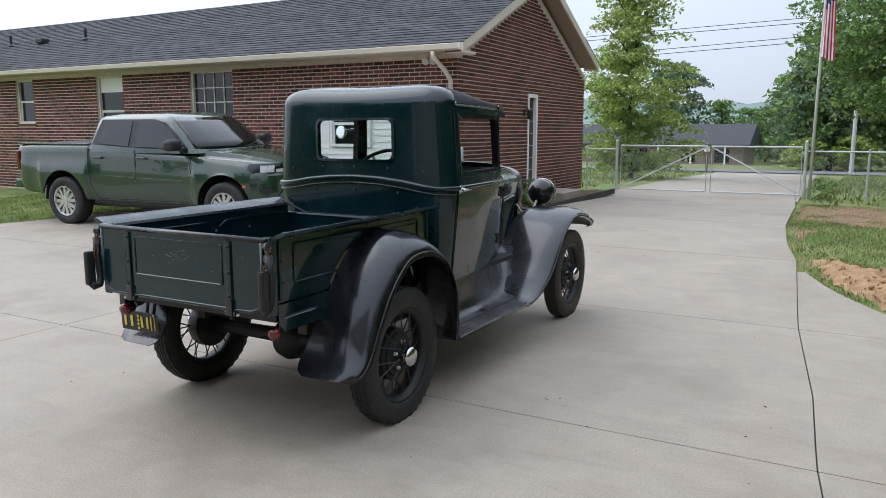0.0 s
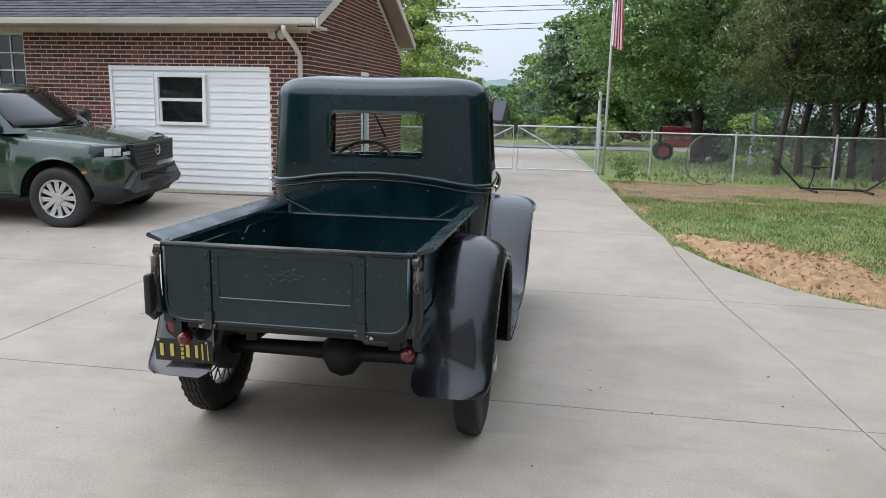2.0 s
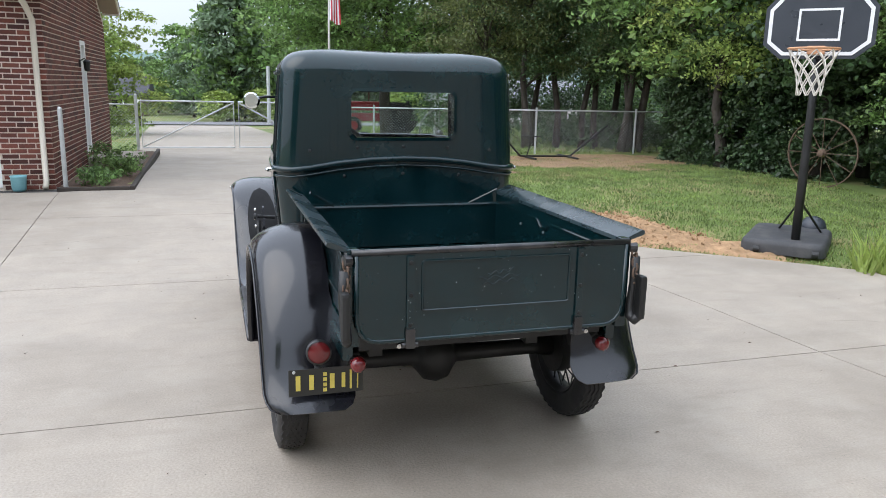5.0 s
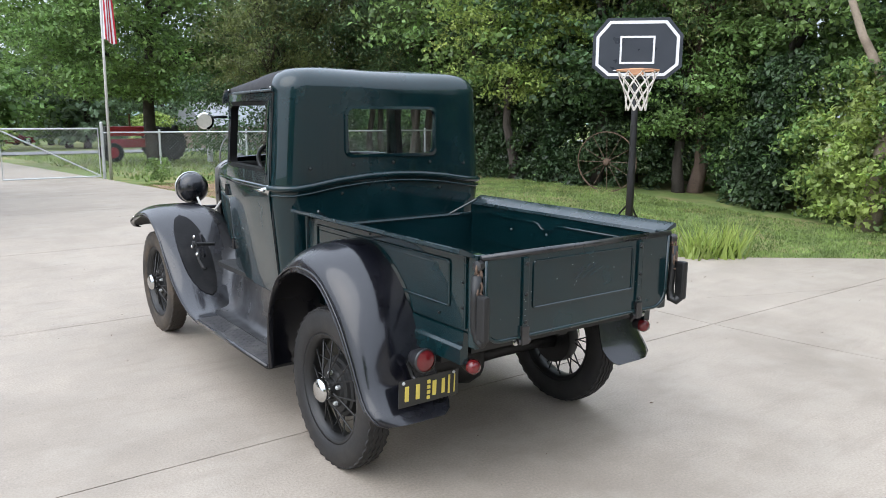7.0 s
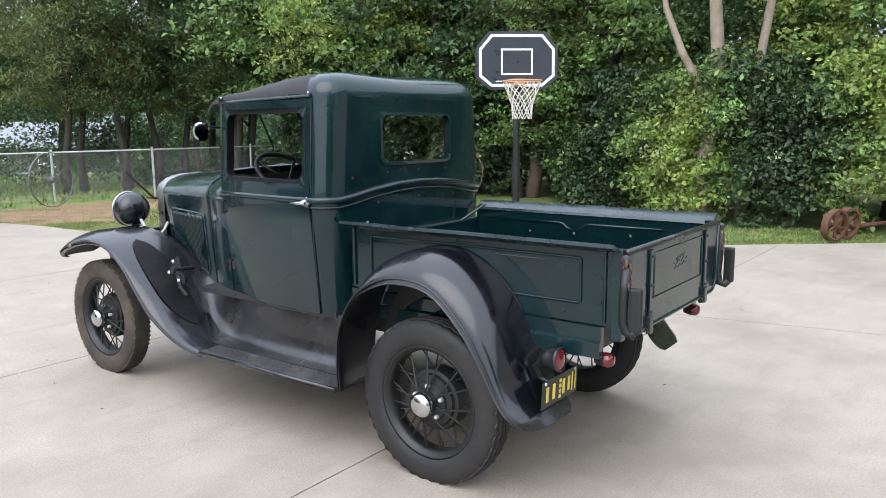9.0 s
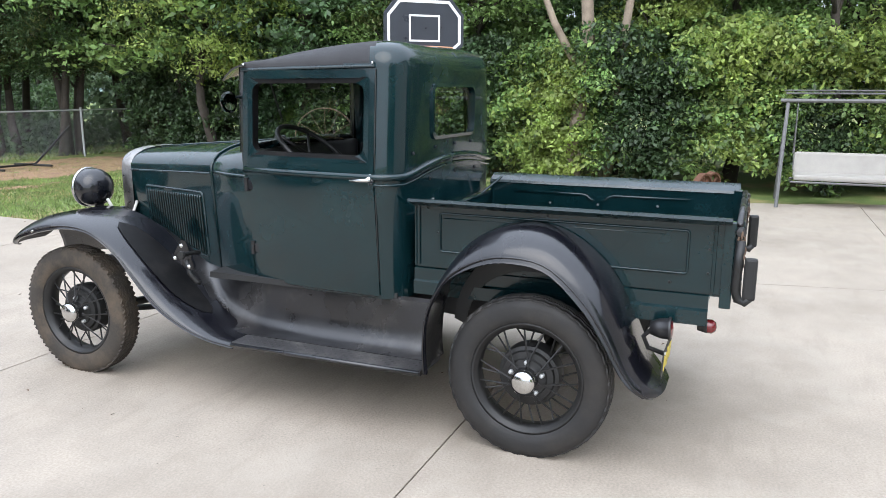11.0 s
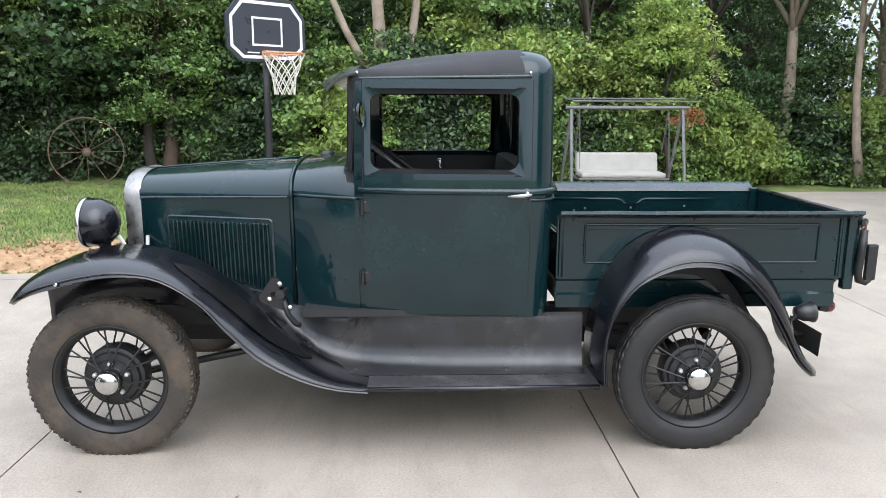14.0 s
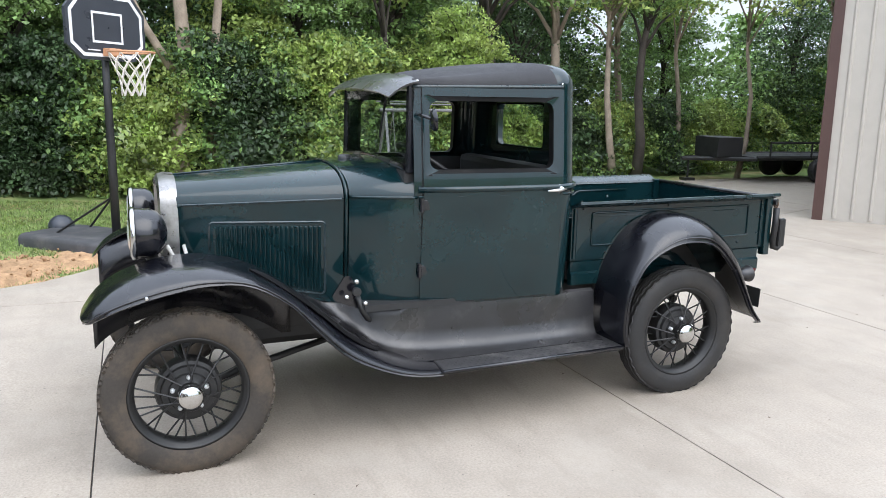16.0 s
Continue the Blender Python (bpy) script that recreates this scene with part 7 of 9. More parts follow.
for i in range(9):
    for k in range(5):
        j = i if k % 2 == 0 else i + 1
        tube(bm, [net_at(i, k), net_at(i, k + 1) if k % 2 == 0 else net_at(i, k + 1)], 0.0065, 5)
        tube(bm, [net_at(i, k), net_at(i - 1 if k % 2 == 0 else i + 1, k + 1)], 0.0065, 5)
part("net", bm, M["net"], rim_ob, "off-white knotted net")
plain("rubber_ball", M["board"], lambda b: bmesh.ops.create_uvsphere(b, u_segments=20, v_segments=14, radius=0.145, matrix=Matrix.Translation((5.66, 3.575, lawn_height(5.66, 3.575) + 0.135))), "dark grey ball lying in the grass behind the hoop base", "ball").data.polygons.foreach_set("use_smooth", [True] * 280)

# ---------------------------------------------------------------- chain-link gate and fence
def mesh_panel(bm, a, b, z0, z1, pitch=0.075, r=0.0012):
    """Diagonal wires between two uprights."""
    a, b = Vector(a), Vector(b)
    length, h = (b - a).length, z1 - z0
    d = (b - a).normalized()
    k = -h
    verts, faces = [], []
    while k < length:
        for flip in (0, 1):
            s0, s1 = max(k, 0), min(k + h, length)
            if s1 - s0 > 0.03:
                za, zb = z0 + (s0 - k), z0 + (s1 - k)
                if flip:
                    za, zb = z0 + h - (s0 - k), z0 + h - (s1 - k)
                p, q = a + d * s0, a + d * s1
                p, q = Vector((p.x, p.y, p.z + za)), Vector((q.x, q.y, q.z + zb))
                u = (q - p).normalized()
                v = u.cross(Vector((-d.y, d.x, 0)))
                nrm = Vector((-d.y, d.x, 0))
                o = len(verts)
                for c in (p, q):
                    verts += [c + v * r, c + nrm * r, c - v * r, c - nrm * r]
                faces += [(o + i, o + (i + 1) % 4, o + 4 + (i + 1) % 4, o + 4 + i) for i in range(4)]
        k += pitch
    vs = [bm.verts.new(v) for v in verts]
    for f in faces:
        bm.faces.new([vs[i] for i in f])


GY = 15.5
gate_thing = thing("double_gate", pose(-0.27, GY, rise(0, GY)), "closed galvanised chain-link double gate across the drive", "gate")
for x0, x1, flip in ((-2.19, -0.07, 0), (-0.02, 1.98, 1)):
    bm = bmesh.new()
    tube(bm, [(x0 + 0.03, 0, 0.05), (x1 - 0.03, 0, 0.05), (x1 - 0.03, 0, 1.12), (x0 + 0.03, 0, 1.12)], 0.021, 8, closed=True)
    leaf = part("gate_leaf", bm, M["steel"], gate_thing)
    bm = bmesh.new()
    tube(bm, [(x0 + 0.03, 0, 0.06), (x1 - 0.03, 0, 1.1)] if not flip else [(x0 + 0.03, 0, 1.1), (x1 - 0.03, 0, 0.06)], 0.016, 8)
    part("brace", bm, M["steel"], leaf)
    bm = bmesh.new()
    mesh_panel(bm, (x0 + 0.04, 0, 0), (x1 - 0.04, 0, 0), 0.05, 1.12)
    tagged(part("wire_mesh", bm, M["steel"], leaf), kind="stuff")
fence = thing("chain_link_fence", pose(0, 0, 0), "galvanised chain-link fence with steel posts", "fence")
LINE = [(-3.3, GY), (-2.53, GY)], [(1.76, GY), (3.0, 15.4), (4.8, 14.6), (6.7, 13.8), (9.3, 13.55), (12.5, 13.5)]
for line in LINE:
    for i, (x, y) in enumerate(line):
        bm = bmesh.new()
        z = rise(x, y)
        big = (x, y) in ((-2.53, GY), (1.76, GY))
        top = 1.24 if big else 1.06
        cyl(bm, (x, y, z - 0.2), (x, y, z + top), 0.036 if big else 0.024, seg=12)
        lathe(bm, [(0.038 if big else 0.026, top), (0.025, top + 0.03), (0, top + 0.035)], (x, y, z), (0, 0, 1), 12)
        part("post", bm, M["steel"], fence)
    for (xa, ya), (xb, yb) in zip(line, line[1:]):
        bm = bmesh.new()
        tube(bm, [(xa, ya, rise(xa, ya) + 1.03), (xb, yb, rise(xb, yb) + 1.03)], 0.016, 8)
        part("top_rail", bm, M["steel"], fence)
        bm = bmesh.new()
        mesh_panel(bm, (xa, ya, rise(xa, ya)), (xb, yb, rise(xa, ya)), 0.03, 1.02)
        tagged(part("wire_mesh", bm, M["steel"], fence), kind="stuff")

# flag
flag = thing("flag_pole", pose(1.88, 15.42, rise(0, 15.4)), "tall pale pole with a hanging striped flag", "flag pole")
bm = bmesh.new()
tube(bm, [(0, 0, -0.1), (0.02, 0, 2.5), (0.05, 0, 5.6)], [0.035, 0.03, 0.024], 10)
part("pole", bm, M["cushion"], flag, smooth=True)


def cloth(u, v):
    """The hanging flag: u across the stripes, v down the fall."""
    w = 0.20 + 0.10 * v
    fold = 0.045 * math.sin(u * 9 + v * 2)
    return (0.05 + w * (u - 0.1) - 0.02 * v, -0.03 + fold, 4.82 - 1.75 * v - 0.1 * u + 0.02 * math.sin(7 * u))


for k in range(9):
    bm = bmesh.new()
    u0, u1 = k / 9, (k + 1) / 9
    loft(bm, [[cloth(u0 + (u1 - u0) * i / 3, v) for i in range(4)] for v in [j / 14 for j in range(15)]], closed_ring=False)
    for f in bm.faces:
        f.material_index = 1 if f.calc_center_median().z > 4.05 + 0.03 * k else 0
    part("stripe", bm, [M["flag_red"] if k % 2 == 0 else M["flag_white"], M["flag_blue"]], flag, smooth=True)

# wagon wheel by the fence
def spoked_wheel(name, m, r, spokes, mat, label, tire=0.02, wide=0.05):
    w = thing(name, m, label, "wheel")
    bm = bmesh.new()
    lathe(bm, [(r, -wide / 2), (r, wide / 2), (r - tire, wide / 2), (r - tire, -wide / 2)], (0, 0, 0), (0, 1, 0), 40, closed=True)
    part("rim", bm, mat, w)
    bm = bmesh.new()
    lathe(bm, [(0, -0.09), (0.05, -0.08), (0.07, 0), (0.05, 0.08), (0, 0.09)], (0, 0, 0), (0, 1, 0), 14)
    part("hub", bm, mat, w)
    for k in range(spokes):
        a = math.tau * k / spokes
        bm = bmesh.new()
        tube(bm, [(0.05 * math.cos(a), 0, 0.05 * math.sin(a)), ((r - tire) * math.cos(a), 0, (r - tire) * math.sin(a))], 0.006, 6)
        part("spoke", bm, mat, w)
    return w


spoked_wheel("wagon_wheel", pose(3.95, 12.9, rise(0, 12.9) + 0.51, 0, 0, 18), 0.53, 12, M["old_steel"], "weathered grey iron wagon wheel standing against the fence", 0.014, 0.035)
spoked_wheel("wagon_wheel", pose(8.62, 6.66, lawn_height(8.62, 6.66) + 0.55, 6, 0, -68), 0.57, 12, M["old_iron"], "rusty iron wagon wheel leaning against the hedge", 0.016, 0.04)
rusty = thing("implement_wheel", pose(7.75, -0.15, 0.0), "rusty cast iron implement wheels beside the hedge", "wheel")
for x, y in ((0.0, 0.0), (0.28, -0.1)):
    bm = bmesh.new()
    lathe(bm, [(0.215, -0.045), (0.215, 0.045), (0.185, 0.045), (0.178, 0.0), (0.185, -0.045)], (x, y, 0.215), (0.45, 0.89, 0.1), 24, closed=True)
    w = part("rim", bm, M["rust"], rusty)
    bm = bmesh.new()
    for k in range(6):
        a = math.tau * k / 6
        u = Vector((0.45, 0.89, 0.1)).normalized().orthogonal().normalized()
        v = Vector((0.45, 0.89, 0.1)).normalized().cross(u)
        tube(bm, [Vector((x, y, 0.215)), Vector((x, y, 0.215)) + 0.185 * (math.cos(a) * u + math.sin(a) * v)], 0.02, 6)
    part("spoke_web", bm, M["rust"], w)
bm = bmesh.new()
tube(bm, [(0.1, 0, 0.16), (1.3, -0.45, 0.14)], 0.03, 8)
part("draw_bar", bm, M["rust"], rusty)

# hammock stand
stand = thing("hammock_stand", pose(6.25, 12.1, rise(0, 12)), "empty black steel hammock stand on the bare lawn", "hammock stand")
bm = bmesh.new()
tube(bm, [(-1.24, 0, 0.62), (-0.65, 0, 0.04), (0.55, 0, 0.03), (1.52, 0.1, 0.72)], 0.022, 8)
part("frame", bm, M["black_metal"], stand)
for x in (-0.5, 0.5):
    bm = bmesh.new()
    tube(bm, [(x, -0.5, 0.02), (x, 0.5, 0.02)], 0.022, 8)
    part("foot", bm, M["black_metal"], stand)
bm = bmesh.new()
tube(bm, [(-0.53, -0.05, 0.03), (-0.47, -0.1, 0.30), (-0.46, -0.1, 0.47)], 0.014, 6)
box(bm, -0.66, -0.25, -0.2, 0.0, 0.465, 0.485, 0.006)
part("tray", bm, M["black_metal"], stand, "small black tray on a bent arm")

# ---------------------------------------------------------------- porch swing on the slab
swing = thing("porch_swing", pose(8.2, -2.05, 0.0, 0, 0, 0), "metal garden swing with a grey cushioned bench", "garden swing")
for y in (0.85, -0.95):
    bm = bmesh.new()
    tube(bm, [(-0.5, y + 0.05, 0.0), (0, y, 1.45), (0.5, y + 0.05, 0.0)], 0.025, 8)
    part("leg_frame", bm, M["old_steel"], swing)
bm = bmesh.new()
tube(bm, [(0, 0.95, 1.46), (0, -1.05, 1.46)], 0.028, 8)
part("top_bar", bm, M["old_steel"], swing)
for x, z in ((-0.35, 1.56), (0.35, 1.60)):
    bm = bmesh.new()
    tube(bm, [(x, 0.9, z), (x, -1.1, z)], 0.012, 6)
    part("canopy_bar", bm, M["old_steel"], swing)
for y in (0.72, -0.72):
    bm = bmesh.new()
    tube(bm, [(0.0, y, 1.44), (-0.18, y, 0.5)], 0.008, 6)
    tube(bm, [(0.0, y, 1.44), (0.25, y, 0.7)], 0.008, 6)
    part("hanger", bm, M["old_steel"], swing)
bm = bmesh.new()
box(bm, -0.25, 0.25, -0.66, 0.70, 0.36, 0.44, 0.03)
part("seat_cushion", bm, M["swing_cushion"], swing, "grey seat cushion")
bm = bmesh.new()
box(bm, -0.06, 0.06, -0.66, 0.70, -0.2, 0.15, 0.045, m=pose(0.27, 0, 0.58, 0, 14, 0))
part("back_cushion", bm, M["swing_cushion"], swing, "grey back cushion")
bm = bmesh.new()
tube(bm, [(-0.27, -0.7, 0.34), (-0.27, 0.74, 0.34), (0.25, 0.74, 0.34), (0.25, -0.7, 0.34)], 0.016, 6, closed=True)
part("seat_frame", bm, M["old_steel"], swing)

# ---------------------------------------------------------------- trailer
trailer = thing("flat_trailer", pose(9.0, -9.6, 0.0, 0, 0, -100), "black steel flatbed trailer with a tool box", "trailer")
bm = bmesh.new()
for y in (-0.75, 0.75):
    tube(bm, [(0.0, y, 0.52), (4.2, y, 0.52)], 0.05, 6)
    tube(bm, [(-1.3, 0, 0.48), (0.0, y, 0.5)], 0.045, 6)
box(bm, 0.0, 4.2, -0.75, 0.75, 0.49, 0.54)
frame_ob = part("frame", bm, M["black_metal"], trailer)
bm = bmesh.new()
tube(bm, [(0.3, -0.78, 0.85), (4.2, -0.78, 0.85)], 0.025, 6)
for x in (0.3, 1.3, 2.3, 3.3, 4.2):
    tube(bm, [(x, -0.78, 0.5), (x, -0.78, 0.85)], 0.022, 6)
part("side_rail", bm, M["black_metal"], trailer)
bm = bmesh.new()
box(bm, -0.78, -0.18, -0.5, 0.4, 0.52, 0.95, 0.02)
part("tool_box", bm, M["modern_black"], trailer, "black tool box on the drawbar")
for x in (1.5, 2.08):
    for y in (-0.85, 0.85):
        bm = bmesh.new()
        half = [(0.0, 0.09), (0.16, 0.09), (0.19, 0.1), (0.245, 0.09), (0.265, 0.05)]
        lathe(bm, [(r, -h) for r, h in half] + [(r, h) for r, h in half[::-1]], (x, y, 0.265), (0, 1, 0), 24)
        part("wheel", bm, M["tyre"], trailer)
bm = bmesh.new()
tube(bm, [(-1.15, 0, 0.5), (-1.15, 0, 0.05)], 0.022, 8)
box(bm, -1.27, -1.03, -0.12, 0.12, 0.0, 0.06)
part("jack", bm, M["black_metal"], trailer)

# ---------------------------------------------------------------- metal barn
barn = thing("metal_barn", pose(3.98, -6.36, 0.0, 0, 0, 37), "tall beige ribbed metal barn with brown corner trim", "barn")
walls = []
for a, b, c, d in ((-14, 0, -0.15, 0), (-0.15, 0.0, -9, -0.15), (-14, 0, -9.15, -9), (-14, -13.85, -9, -0.15)):
    bm = bmesh.new()
    box(bm, a, b, c, d, -0.1, 5.2)
    walls.append(part("wall", bm, M["barn"], barn))
bm = bmesh.new()
box(bm, -14.3, 0.3, -9.3, 0.3, 5.2, 5.35)
part("roof", bm, M["brown_trim"], barn)
for k in range(58):
    bm = bmesh.new()
    x = -0.25 - 0.23 * k
    loft(bm, [[(x - 0.03, 0.0, z), (x - 0.012, 0.02, z), (x + 0.012, 0.02, z), (x + 0.03, 0.0, z)] for z in (0.04, 5.19)], cap=True)
    bmesh.ops.recalc_face_normals(bm, faces=bm.faces)
    part("wall_rib", bm, M["barn"], walls[0])
bm = bmesh.new()
prof = [(0.03, -0.16), (0.03, 0.028), (-0.11, 0.028), (-0.11, 0.004), (0.004, 0.004), (0.004, -0.16)]
loft(bm, [[(x, y, z) for x, y in prof] for z in (-0.05, 5.19)], cap=True)
bmesh.ops.recalc_face_normals(bm, faces=bm.faces)
part("corner_trim", bm, M["brown_trim"], barn, "brown corner trim")

# ---------------------------------------------------------------- things beyond the fence
tractor = thing("farm_tractor", pose(6.44, 27.0, rise(0, 27), 0, 0, 180), "old red row-crop farm tractor on the grass", "tractor")


def tractor_wheel(x, y, r, w, mat):
    bm = bmesh.new()
    prof = [(r * 0.62, w * 0.45), (r * 0.8, w * 0.5), (r * 0.97, w * 0.42), (r, w * 0.2)]
    lathe(bm, [(a, -b) for a, b in prof] + [(a, b) for a, b in prof[::-1]], (x, y, r), (0, 1, 0), 28)
    for k in range(22):
        a = math.tau * k / 22
        for s in (-1, 1):
            m = Matrix.Translation((x, y, r)) @ Matrix.Rotation(a, 4, "Y") @ Matrix.Translation((0, s * w * 0.22, r)) @ Matrix.Rotation(radians(35 * s), 4, "Z")
            box(bm, -0.02, 0.02, -w * 0.25, w * 0.25, -0.01, 0.03, m=m)
    o = part("wheel", bm, M["tyre"], tractor, smooth=False)
    bm = bmesh.new()
    lathe(bm, [(r * 0.63, -w * 0.3), (r * 0.6, 0.0), (r * 0.2, w * 0.1), (0, w * 0.12)], (x, y, r), (0, 1 if y > 0 else -1, 0), 24)
    part("rim", bm, mat, o)


for s in (-1, 1):
    tractor_wheel(0, s * 0.7, 0.62, 0.3, M["black_metal"])
    tractor_wheel(1.9, s * 0.35, 0.33, 0.16, M["tractor_red"])
bm = bmesh.new()
box(bm, 0.45, 2.05, -0.19, 0.19, 0.92, 1.28, 0.08)
part("bonnet", bm, M["tractor_red"], tractor)
bm = bmesh.new()
box(bm, 1.98, 2.1, -0.2, 0.2, 0.6, 1.28, 0.03)
part("grille", bm, M["black_metal"], tractor)
bm = bmesh.new()
box(bm, -0.25, 1.9, -0.17, 0.17, 0.5, 0.82, 0.05)
part("engine_block", bm, M["tractor_red"], tractor)
bm = bmesh.new()
box(bm, -0.45, -0.05, -0.22, 0.22, 1.0, 1.06, 0.02)
tube(bm, [(-0.42, 0, 1.05), (-0.5, 0, 1.3)], 0.12, 8)
part("seat", bm, M["black_metal"], tractor)
bm = bmesh.new()
tube(bm, [(0.45 + 0.08 * math.cos(a), 0.2 * math.sin(a), 1.40 + 0.16 * math.cos(a)) for a in [math.tau * i / 20 for i in range(20)]], 0.014, 6, closed=True)
tube(bm, [(0.45, 0, 1.4), (0.9, 0, 1.2)], 0.02, 6)
part("steering_wheel", bm, M["black_metal"], tractor)
bm = bmesh.new()
cyl(bm, (1.2, 0.05, 1.28), (1.2, 0.05, 1.75), 0.035, seg=10)
part("exhaust_pipe", bm, M["rust"], tractor)


def simple_car(name, m, length, height, width, mat, label, category, cab0, cab1):
    """A parked car seen from far: body, cabin, windows and wheels."""
    car = thing(name, m, label, category)
    bm = bmesh.new()
    h = height * 0.56
    sec = [(0.0, 0.45), (0.04, 0.8), (0.12, 0.95), (0.5, 1.0), (0.85, 0.97), (0.96, 0.85), (1.0, 0.5)]
    loft(bm, [[(length * (u - 0.5), y * width / 2, z) for y, z in ((-0.9, 0.22), (-1, 0.4), (-0.98, h * k), (-0.85, h * k + 0.05), (0.85, h * k + 0.05), (0.98, h * k), (1, 0.4), (0.9, 0.22))] for u, k in sec], cap=True)
    bmesh.ops.recalc_face_normals(bm, faces=bm.faces)
    smooth_by_angle(part("body", bm, mat, car), 40)
    bm = bmesh.new()
    loft(bm, [[(length * (a - 0.5), y * width / 2, z) for a, y in ((cab0 + g, -0.88 + g), (cab1 - g * 1.6, -0.88 + g), (cab1 - g * 1.6, 0.88 - g), (cab0 + g, 0.88 - g))] for z, g in ((h * 0.98, 0.0), (height * 0.93, 0.09), (height, 0.13))], cap=True)
    bmesh.ops.recalc_face_normals(bm, faces=bm.faces)
    cab_ = part("cabin", bm, mat, car)
    for s in (-1, 1):
        bm = bmesh.new()
        quad = [(cab0 + 0.05, h * 1.06), (cab1 - 0.07, h * 1.06), (cab1 - 0.15, height * 0.9), (cab0 + 0.1, height * 0.9)]
        loft(bm, [[(length * (a - 0.5), s * (width / 2 * (0.88 - 0.09 * (z - h) / (height * 0.93 - h)) + o), z) for a, z in quad] for o in (-0.01, 0.012)], cap=True)
        bmesh.ops.recalc_face_normals(bm, faces=bm.faces)
        part("side_window", bm, M["dark_glass"], cab_)
        for u in (0.18, 0.80):
            bm = bmesh.new()
            cyl(bm, (length * (u - 0.5), s * width / 2 * 0.8, 0.32), (length * (u - 0.5), s * width / 2 * 1.01, 0.32), 0.32, seg=24)
            wh = part("wheel", bm, M["tyre"], car)
            bm = bmesh.new()
            lathe(bm, [(0.2, 0.0), (0.18, 0.015), (0, 0.02)], (length * (u - 0.5), s * width / 2 * 1.01, 0.32), (0, s, 0), 16)
            part("rim", bm, M["alloy"], wh)
    return car


simple_car("parked_car", pose(5.7, 66, rise(0, 66) + 0.15, 0, 0, 22), 3.7, 1.4, 1.75, M["car_red"], "dark red saloon car parked beyond the road", "car", 0.18, 0.72)

far_house = thing("ranch_house", pose(-12.5, 70, -2.3), "low ranch house with a grey shingle roof beyond the road", "house")
bm = bmesh.new()
box(bm, -12, 6, 0, 8, 0, 2.6)
wall_ob = part("wall", bm, M["field_stone"], far_house, "stone front wall")
bm = bmesh.new()
loft(bm, [[(x, -0.8, 2.55), (x, 4, 4.45), (x, 8.8, 2.55), (x, 8.8, 2.4), (x, -0.8, 2.4)] for x in (-12.6, 6.6)], cap=True)
bmesh.ops.recalc_face_normals(bm, faces=bm.faces)
part("roof", bm, M["shingle"], far_house)
for x in (-8, -4, 0.5, 3.5):
    bm = bmesh.new()
    box(bm, x, x + 1.3, -0.03, 0.04, 0.9, 2.1)
    part("window", bm, M["dark_glass"], far_house)
for x in (-1.5, 1.5, 4.5):
    bm = bmesh.new()
    box(bm, x - 0.06, x + 0.06, -0.7, -0.58, 0, 2.45)
    part("porch_post", bm, M["white"], far_house)

shed = thing("white_roofed_house", pose(23.0, 48, rise(0, 48) - 0.75), "low house with a pale metal roof behind the trees", "house")
bm = bmesh.new()
box(bm, -7.2, 3, 0, 7, 0, 2.3)
part("wall", bm, M["field_stone"], shed)
bm = bmesh.new()
loft(bm, [[(x, -0.6, 2.2), (x, 3.5, 3.9), (x, 7.6, 2.2)] for x in (-7.8, 3.6)], cap=True)
bmesh.ops.recalc_face_normals(bm, faces=bm.faces)
part("roof", bm, M["pale_roof"], shed, "pale metal roof")
for x in (-6, -3, 1.5):
    bm = bmesh.new()
    box(bm, x, x + 1.1, -0.04, 0.03, 0.9, 1.9)
    part("window", bm, M["white"], shed)

for x, y, h in ((7.2, 24.0, 1.75), (2.45, 42.0, 3.3)):
    pole = thing("utility_pole", pose(x, y, rise(x, y)), "weathered grey roadside post", "post", "roadside posts")
    bm = bmesh.new()
    cyl(bm, (0, 0, -0.3), (0, 0, h), 0.11, 0.09, 12)
    part("pole", bm, M["steel"], pole)
mail = thing("mailbox", pose(-4.3, 38.6, rise(0, 38.6)), "white mailbox on a dark post by the road", "mailbox")
bm = bmesh.new()
box(bm, -0.05, 0.05, -0.05, 0.05, -0.1, 1.05)
part("post", bm, M["bark"], mail)
bm = bmesh.new()
box(bm, -0.12, 0.12, -0.25, 0.25, 1.05, 1.35, 0.08)
part("box", bm, M["white"], mail)

wires = thing("power_lines", pose(0, 42, 0), "dark overhead power lines along the road", "power line")
for z0, z1 in ((7.18, 7.5), (6.95, 7.25), (6.1, 6.6), (5.85, 6.3)):
    bm = bmesh.new()
    tube(bm, [(x, 0, z0 + (z1 - z0) * (x + 9) / 13 ) for x in range(-60, 61, 10)], 0.018, 5)
    part("wire", bm, M["black_metal"], wires)

